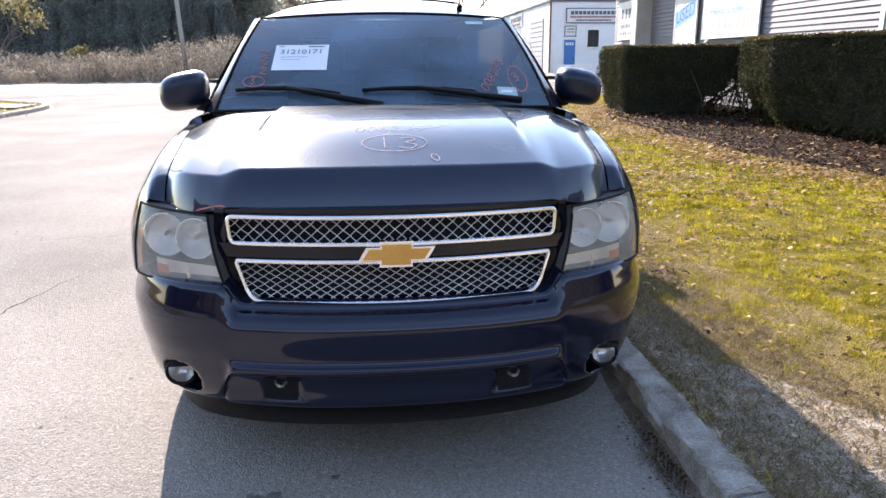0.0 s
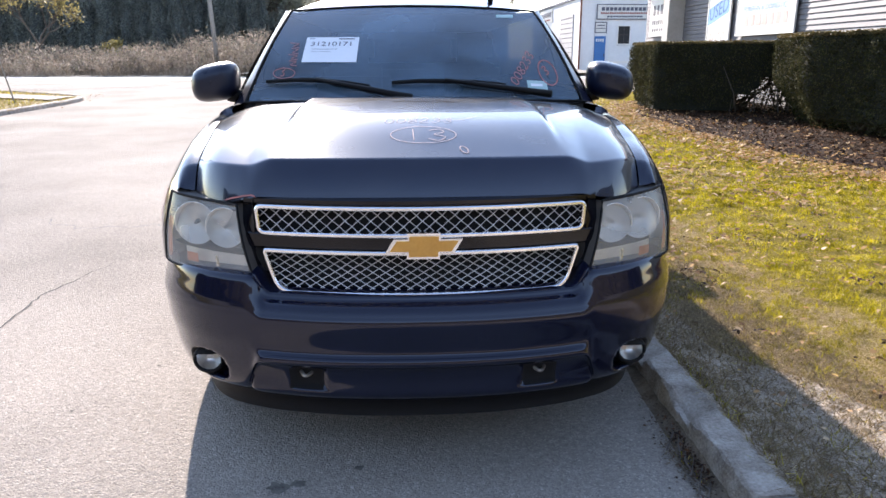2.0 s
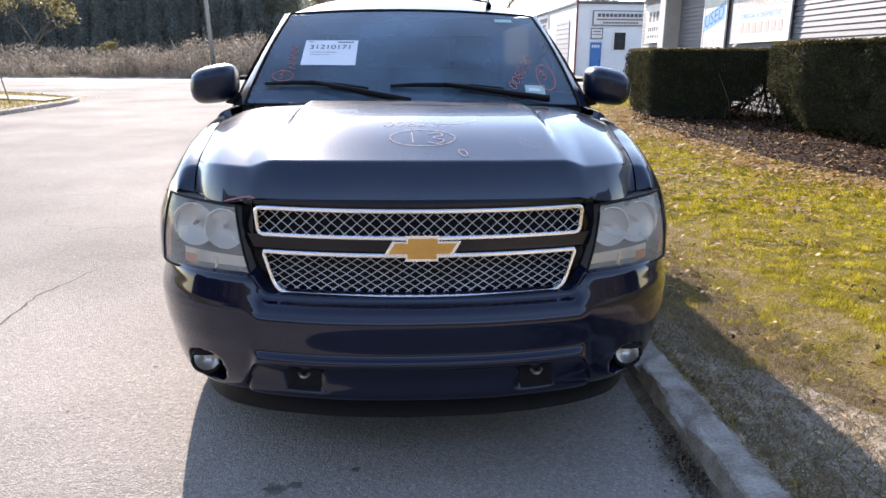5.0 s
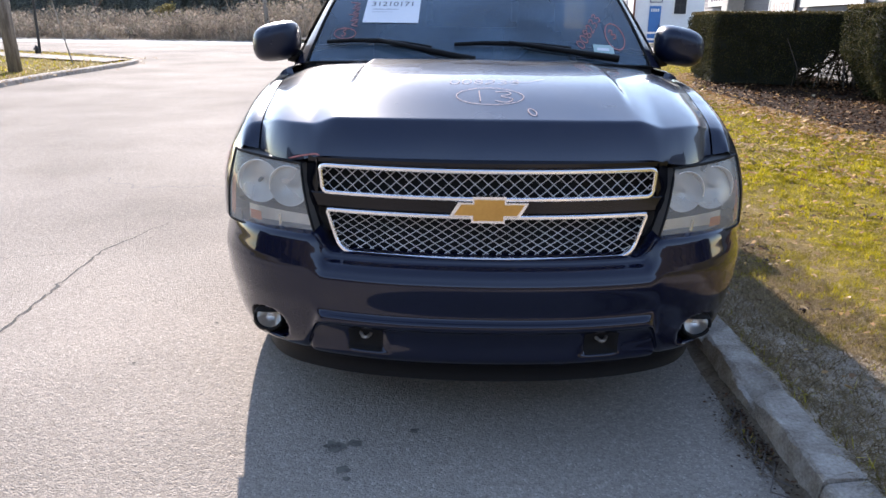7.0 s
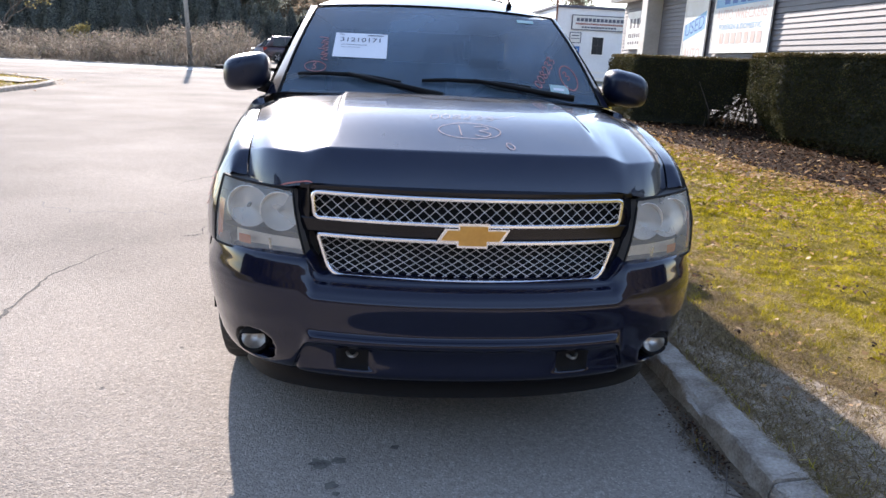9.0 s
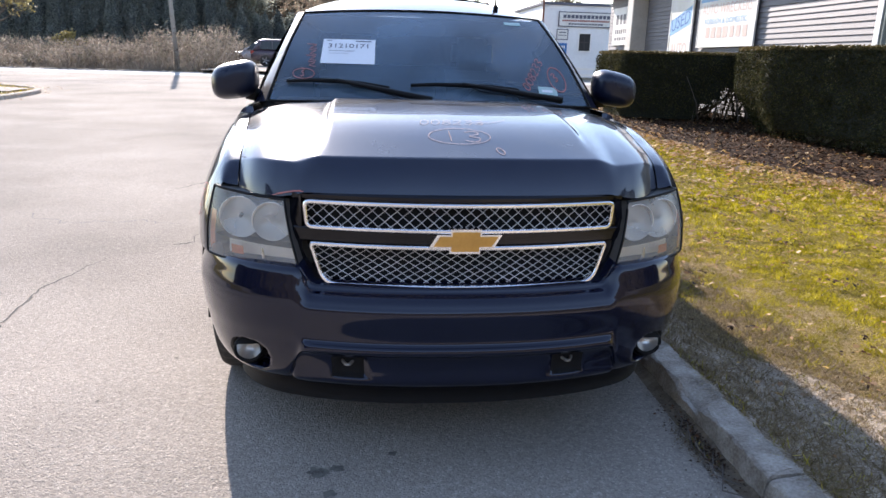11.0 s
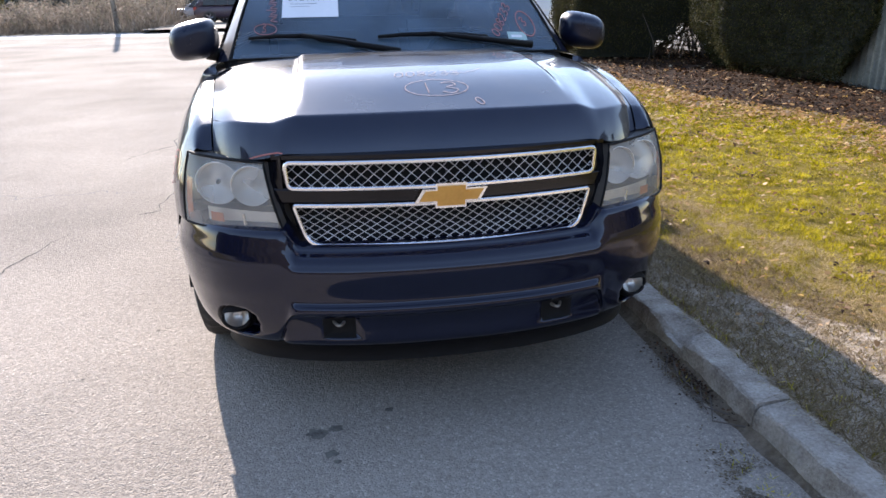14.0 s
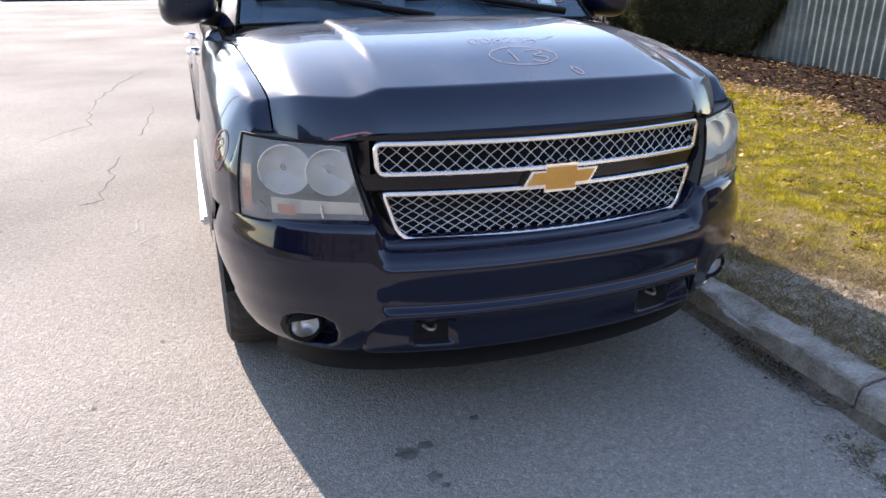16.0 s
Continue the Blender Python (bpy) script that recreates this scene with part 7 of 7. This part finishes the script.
def leafy_tree(x, y, h, seed, mat, label, leaves, leaf=0.3, spread=0.42, levels=4, group="", trunk_r=None, clear=0.22, category="tree", finest=None):
    """A trunk that forks again and again, with leaves about the outer twigs."""
    g = np.random.default_rng(seed)
    root = thing("tree", label, category, group)
    z0 = ground_z(y)
    lots, tips = [], []
    trunk_r = trunk_r or h * 0.022

    def grow(p, d, length, r, level):
        mid = p + d * length * 0.5 + Vector(g.normal(0, length * 0.05, 3))
        e = p + d * length + Vector(g.normal(0, length * 0.06, 3))
        r = max(r, finest or (0.022 if y < 70 else 0.014))
        lots.append(tube([p, mid, e], [r, r * 0.8, r * 0.62], 7 if level < 2 else 4, cap=False))
        tips.append((e, level))
        tips.append((mid, level))
        if level >= levels:
            return
        for _ in range(2 + int(g.uniform() < 0.65) + (1 if level == 0 else 0)):
            a = Vector(g.normal(0, 1, 3))
            side = (a - a.dot(d) * d).normalized()
            nd = (d * (1 - spread * g.uniform(0.6, 1.2)) + side * spread * g.uniform(0.9, 1.7) + Vector((0, 0, 0.12))).normalized()
            grow(e, nd, length * g.uniform(0.62, 0.82), r * 0.58, level + 1)
    height_share = clear * 1.62
    grow(Vector((x, y, z0 - 0.1)), Vector((g.normal(0, 0.04), g.normal(0, 0.04), 1)).normalized(), h * height_share, trunk_r, 0)
    put_in("trunk", mesh_of("trunk", *join(*lots), M["bark"], smooth=True), root)
    if leaves:
        outer = [t for t, lv in tips if lv >= levels - 2]
        pick = g.integers(0, len(outer), leaves)
        c = np.array([outer[i][:] for i in pick]) + g.normal(0, h * 0.035, (leaves, 3))
        put_in("crown", mesh_np("crown", cards(c, leaf, leaf * 0.6), 4, M[mat]), root)
    return root


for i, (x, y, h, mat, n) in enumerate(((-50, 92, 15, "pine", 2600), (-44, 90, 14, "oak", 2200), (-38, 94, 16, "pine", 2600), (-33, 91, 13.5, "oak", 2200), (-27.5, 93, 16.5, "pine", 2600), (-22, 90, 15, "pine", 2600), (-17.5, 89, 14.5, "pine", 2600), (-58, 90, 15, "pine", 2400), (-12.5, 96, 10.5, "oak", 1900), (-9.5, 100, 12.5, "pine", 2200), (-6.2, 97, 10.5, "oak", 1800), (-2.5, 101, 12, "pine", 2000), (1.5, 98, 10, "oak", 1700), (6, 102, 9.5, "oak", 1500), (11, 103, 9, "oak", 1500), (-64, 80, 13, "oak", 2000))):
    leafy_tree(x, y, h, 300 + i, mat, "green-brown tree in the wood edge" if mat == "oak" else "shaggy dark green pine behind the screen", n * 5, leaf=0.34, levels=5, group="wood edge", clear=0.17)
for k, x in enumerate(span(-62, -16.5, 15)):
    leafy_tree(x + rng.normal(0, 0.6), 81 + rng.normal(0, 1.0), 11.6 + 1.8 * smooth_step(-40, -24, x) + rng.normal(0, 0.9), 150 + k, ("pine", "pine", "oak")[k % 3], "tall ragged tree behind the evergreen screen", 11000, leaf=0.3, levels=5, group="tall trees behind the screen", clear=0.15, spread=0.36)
for i, (x, y, h) in enumerate(((-10.8, 84, 6.0), (-6.5, 86, 5.5), (-1.5, 88, 5.5))):
    leafy_tree(x, y, h, 420 + i, "maple" if i != 1 else "oak", "small red-leaved tree at the wood edge", 2600, leaf=0.32, levels=4, group="wood edge", clear=0.16)
for i, (x, y, h) in enumerate(((-15.6, 91, 9.4), (-13.2, 90, 9.0), (-10.6, 91, 8.3), (-7.6, 92, 8.0), (-4.4, 91, 7.6))):
    leafy_tree(x, y, h, 460 + i, "oak", "brown-green tree closing the wood edge", 9000, leaf=0.26, levels=4, group="wood edge", clear=0.2)
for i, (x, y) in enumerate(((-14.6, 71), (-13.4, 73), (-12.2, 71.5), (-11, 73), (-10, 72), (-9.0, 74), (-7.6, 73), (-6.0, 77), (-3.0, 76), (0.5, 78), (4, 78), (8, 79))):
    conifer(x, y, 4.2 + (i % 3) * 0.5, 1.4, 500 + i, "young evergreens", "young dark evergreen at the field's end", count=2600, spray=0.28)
leafy_tree(-29, 57, 6.2, 610, "yellow", "thin yellow-leaved tree in the field", 1300, leaf=0.2, levels=5, spread=0.34, clear=0.2)
leafy_tree(-24, 60, 3.0, 611, "yellow", "small yellow-leaved shrub in the field", 700, leaf=0.2, levels=3, clear=0.2, category="shrub")
leafy_tree(-4.4, 63, 16.0, 620, "oak", "tall tree with sparse brown leaves", 9000, leaf=0.2, levels=6, spread=0.66, clear=0.14, finest=0.04, trunk_r=0.22)
leafy_tree(9.3, 66, 19, 641, "oak", "tall bare grey tree behind the workshop", 0, levels=7, spread=0.36, clear=0.115, finest=0.034, trunk_r=0.2)
leafy_tree(17.4, 68, 10.5, 640, "oak", "tree with thin brown leaves behind the workshop", 5000, leaf=0.2, levels=5, spread=0.3, clear=0.18, finest=0.035)
for i, (x, y, h) in enumerate(((-50, 84, 8.5), (-44, 85, 9), (-38, 84, 8.5), (-33, 85, 9.5), (-27.5, 84, 9), (-22, 85, 9.5), (-17.5, 84, 8.5), (-14.5, 80, 6.5), (-12.2, 83, 7.0), (-9.8, 82, 6.0), (-7.2, 84, 6.8), (-4.6, 82, 5.6), (-2.0, 84, 6.2), (1.0, 83, 5.8), (4.0, 85, 6.0))):
    leafy_tree(x, y, h, 700 + i, ("oak", "pine")[i % 2], "dense brown-green shrub at the wood edge", 6000, leaf=0.3, levels=4, group="wood edge shrubs", clear=0.2, category="shrub")



# ---- worn ground along the kerb ----
def dirt_reach(y):
    """How far the bare strip reaches in from the kerb."""
    return between([(-7.4, 1.22), (-6.2, 1.7), (-4.5, 2.9), (-3, 3.2), (-1.2, 3.1), (-0.5, 2.75), (0.0, 2.1), (0.6, 1.6), (1.6, 1.35), (4, 1.27), (12, 1.25)], y) + 0.16 * noise.noise((y * 1.9, 3.3, 0)) + 0.07 * noise.noise((y * 6.1, 1.3, 0))


v, f = grid(span(0, 1, 26), span(-7.4, 12, 180), lambda u, y: (lambda x: (x, y, ground_z(y) + lawn_lift(x, y) + 0.008 - 0.016 * smooth_step(0.82, 1, u) + 0.006 * noise.noise((x * 14, y * 14, 4.0))))(KERB_X1 - 0.02 + u * (dirt_reach(y) + 0.02 - KERB_X1)))
tagged(put_in("dirt_strip", mesh_of("dirt_strip", v, f, M["dirt"], smooth=True)), "bare dirt and straw along the kerb", "dirt", kind="structure")
v, f = grid(span(0, 1, 8), span(-3, 14, 160), lambda u, y: (KERB_X0 + 0.004 - u * (0.05 + 0.03 * noise.noise((y * 1.7, 7.7, 0)) + 0.02 * noise.noise((y * 7, 2.7, 0)) + 0.03 * math.exp(-((y - 0.1) / 0.3) ** 2)), y, ground_z(y) + (0.035 + 0.02 * noise.noise((y * 4, 1.1, 0))) * (1 - u) ** 2.2 + 0.0012 - 0.003 * smooth_step(0.8, 1, u)))
tagged(put_in("gutter_dirt", mesh_of("gutter_dirt", v, f, M["gutter"], smooth=True)), "dark sandy dirt gathered against the kerb", "dirt", kind="structure")
n = 60000
y = rng.uniform(-1.6, 5.0, n)
x = KERB_X1 + 0.02 + rng.uniform(0, 1, n) * (np.array([dirt_reach(q) for q in y]) + 0.9 - KERB_X1)
z = lawn_z(x, y) + 0.012
tagged(put_in("dead_grass", mesh_np("dead_grass", blades(x, y, z - 0.004, 0.04, 0.0014, 2.2), 3, M["straw"])), "flattened straw and thatch by the kerb", "dead grass", kind="stuff")
n = 52000
y = rng.uniform(-1.6, 5.0, n)
x = KERB_X1 + 0.01 + rng.uniform(0, 1, n) ** 1.4 * 0.75 * np.clip(1 + 0.5 * y, 0.35, 1)
tagged(put_in("thatch", mesh_np("thatch", blades(x, y, lawn_z(x, y) + 0.012, 0.042, 0.0022, 1.8), 3, leafy("matted_thatch", [(0.2, 0.14, 0.08), (0.1, 0.068, 0.038), (0.3, 0.22, 0.13), (0.12, 0.1, 0.035)], 0.2, spec=0.1))), "dark matted thatch by the kerb", "thatch", kind="stuff")
n = 5000
y = rng.uniform(-1.6, 6.0, n)
x = KERB_X1 + 0.02 + rng.uniform(0, 1, n) * (np.array([dirt_reach(q) for q in y]) + 0.05 - KERB_X1)
gx, gy = rng.uniform(1.4, 3.4, 42000), rng.uniform(-1.5, 0.7, 42000)
keep = noise2(gx, gy, 1.4, 8.0) + 0.7 * np.clip(2.3 - gx, -1, 1) - 0.9 * np.clip(gy + 0.4, 0, 1) > 0.05
x, y = np.concatenate([x, gx[keep]]), np.concatenate([y, gy[keep]])
tagged(put_in("gravel", mesh_np("gravel", leaf_litter(x, y, lawn_z(x, y) - 0.006, 0.0034), 6, M["grit"])), "fine grit and crumbled leaf bits", "grit", kind="stuff")
n = 1000
y = rng.uniform(-1.6, 9.0, n)
x = KERB_X1 + 0.0 + np.abs(rng.normal(0, 0.035, n))
tagged(put_in("grass", mesh_np("grass", blades(x, y, lawn_z(x, y) + 0.004, 0.07, 0.003, 1.1), 3, M["grass"])), "ragged grass hanging over the kerb's back", "grass", kind="stuff")

# dirt and leaf bits that have spread from the gutter on to the road
for cx, cy, wx, wy, count in ((0.975, 0.02, 0.035, 0.11, 1900), (0.88, -0.68, 0.06, 0.13, 2600)):
    x, y = rng.normal(cx, wx, count), rng.normal(cy, wy, count)
    k = (x < KERB_X0 - 0.01) & (noise2(x, y, 7.0, 3.0) > -0.12)
    x, y = x[k], y[k]
    tagged(put_in("gutter_litter", mesh_np("gutter_litter", leaf_litter(x, y, np.zeros(len(x)) - 0.022, 0.0048), 6, M["litter"])), "dark dirt, grit and leaf bits spread beside the kerb", "litter", kind="stuff")
    x, y = rng.normal(cx + 0.02, wx * 0.6, 90), rng.normal(cy, wy * 0.8, 90)
    k = x < KERB_X0 - 0.01
    tagged(put_in("gutter_weeds", mesh_np("gutter_weeds", blades(x[k], y[k], np.zeros(k.sum()), 0.035, 0.003, 1.0), 3, M["grass"])), "few green blades growing in the gutter dirt", "grass", kind="stuff")
# loose pebbles on the asphalt
n = 700
x, y = rng.uniform(-2.5, 1.0, n), rng.uniform(-1.4, 3.0, n)
tagged(put_in("gravel", mesh_np("gravel", leaf_litter(x, y, np.zeros(n) - 0.028, 0.003), 6, M["grit"])), "loose pale grit scattered on the asphalt", "grit", kind="stuff")


# ---- vehicles parked in the yard beyond the crossing ----
M["plum_paint"] = material("plum_paint", (0.05, 0.03, 0.045), 0.35, second=(0.06, 0.038, 0.052), scale=3, coat=0.3)
M["silver_paint"] = material("silver_car_paint", (0.42, 0.43, 0.46), 0.5, metal=0.2, second=(0.36, 0.37, 0.4), scale=3, coat=0.2)
M["red_lens"] = material("red_lens", (0.4, 0.02, 0.02), 0.3, scale=10, coat=0.5)


def loft(stations, half, mat_name, name, root, label="", sides=9):
    """A closed body: stations are (x, low, high, width share), rounded across."""
    v, f = [], []
    m = 2 * sides
    for x, lo, hi, w in stations:
        for k in range(m):
            q = 2 * math.pi * (k + 0.5) / m
            c, s = math.cos(q), math.sin(q)
            yy = half * w * math.copysign(abs(c) ** 0.35, c)
            zz = (lo + hi) / 2 + (hi - lo) / 2 * math.copysign(abs(s) ** 0.45, s)
            v.append((x, yy, zz))
    for j in range(len(stations) - 1):
        for k in range(m):
            f.append((j * m + k, j * m + (k + 1) % m, (j + 1) * m + (k + 1) % m, (j + 1) * m + k))
    f.append(tuple(range(m))[::-1])
    f.append(tuple((len(stations) - 1) * m + k for k in range(m)))
    return put_in(name, mesh_of(name, v, f, M[mat_name], smooth=True), root, label)


def far_car(x, y, turn, label, paint, length, high, nose, tail):
    """A parked car: lower body, cabin, glass, wheels and lamps; it points along +x before turning."""
    root = thing("parked_car", label, "car", "parked vehicles in the yard")
    h = length / 2
    belt = high * 0.6
    loft([(-h, 0.45, belt * 0.8, 0.86), (-h + 0.08, 0.34, belt * 0.96, 0.95), (-h + 0.5, 0.3, belt, 1.0), (0, 0.28, belt, 1.0), (h - nose, 0.28, belt, 1.0), (h - 0.5, 0.3, belt * 0.9, 0.98), (h - 0.1, 0.36, belt * 0.78, 0.9), (h, 0.42, belt * 0.66, 0.78)], 0.92, paint, "body", root)
    roof_a, roof_b = -h + tail + 0.25, h - nose - 0.75
    loft([(-h + tail - 0.16, belt - 0.12, belt + 0.02, 0.9), (roof_a, belt - 0.12, high - 0.05, 0.8), (roof_a + 0.5, belt - 0.12, high, 0.78), (roof_b - 0.3, belt - 0.12, high - 0.01, 0.78), (roof_b, belt - 0.12, high - 0.06, 0.8), (h - nose + 0.12, belt - 0.12, belt + 0.02, 0.92)], 0.9, paint, "cabin", root)
    for sgn in (-1, 1):
        cuts = [roof_a + 0.05, roof_a + 0.85, (roof_a + roof_b) / 2 + 0.45, roof_b + 0.25]
        for a, b in zip(cuts, cuts[1:]):
            lean_a = 0.12 if a == cuts[0] else 0.03
            lean_b = 0.42 if b == cuts[-1] else 0.03
            yy = lambda z: sgn * (0.9 * 0.9 - 0.1 * (z - belt) / (high - belt) + 0.012)
            z0, z1 = belt + 0.04, high - 0.14
            put_in("side_window", mesh_of("side_window", [(a, yy(z0), z0), (b + lean_b - 0.06, yy(z0), z0), (b - 0.06, yy(z1), z1), (a + lean_a, yy(z1), z1)], [(0, 1, 2, 3)[::-sgn]], M["dark_glass"]), root)
        for wx in (-h + 0.92, h - 0.95):
            wheel = new("wheel")
            wheel.parent = root
            v, f = tube([(wx, sgn * 0.7, 0.36), (wx, sgn * 0.94, 0.36)], 0.36, 24)
            put_in("tyre", mesh_of("tyre", v, f, M["rubber"], smooth=False), wheel)
            v, f = tube([(wx, sgn * 0.93, 0.36), (wx, sgn * 0.945, 0.36)], [0.24, 0.23], 20)
            put_in("hub", mesh_of("hub", v, f, M["plastic"]), wheel)
            for q in span(0, 2 * math.pi, 5)[:-1]:
                v, f = tube([(wx + 0.03 * math.cos(q), sgn * 0.95, 0.36 + 0.03 * math.sin(q)), (wx + 0.22 * math.cos(q), sgn * 0.955, 0.36 + 0.22 * math.sin(q))], 0.03, 5)
                put_in("spoke", mesh_of("spoke", v, f, M["rim"]), wheel)
        part("tail_lamp", box_bm(-h - 0.01, -h + 0.2, min(sgn * 0.66, sgn * 0.875), max(sgn * 0.66, sgn * 0.875), belt * 0.74, belt * 0.95, 0.02), M["red_lens"], root, "red tail lamp")
        part("headlamp", box_bm(h - 0.3, h - 0.05, min(sgn * 0.6, sgn * 0.83), max(sgn * 0.6, sgn * 0.83), belt * 0.66, belt * 0.8, 0.03), M["reflector"], root)
        v, f = tube([(h - nose - 0.15, sgn * 0.86, belt + 0.08), (h - nose - 0.15, sgn * 1.06, belt + 0.12)], [0.03, 0.08], 8)
        put_in("side_mirror", mesh_of("side_mirror", v, f, M[paint], smooth=True), root)
    root.matrix_world = Matrix.Translation((x, y, ground_z(y) + 0.2)) @ Matrix.Rotation(radians(turn), 4, "Z")
    return root


far_car(-5.25, 46.5, 4, "dark plum sport utility vehicle parked in the yard", "plum_paint", 4.75, 1.72, 1.25, 0.28)
far_car(-7.5, 49.8, 178, "silver car parked beyond the plum one", "silver_paint", 4.6, 1.62, 1.3, 0.35)
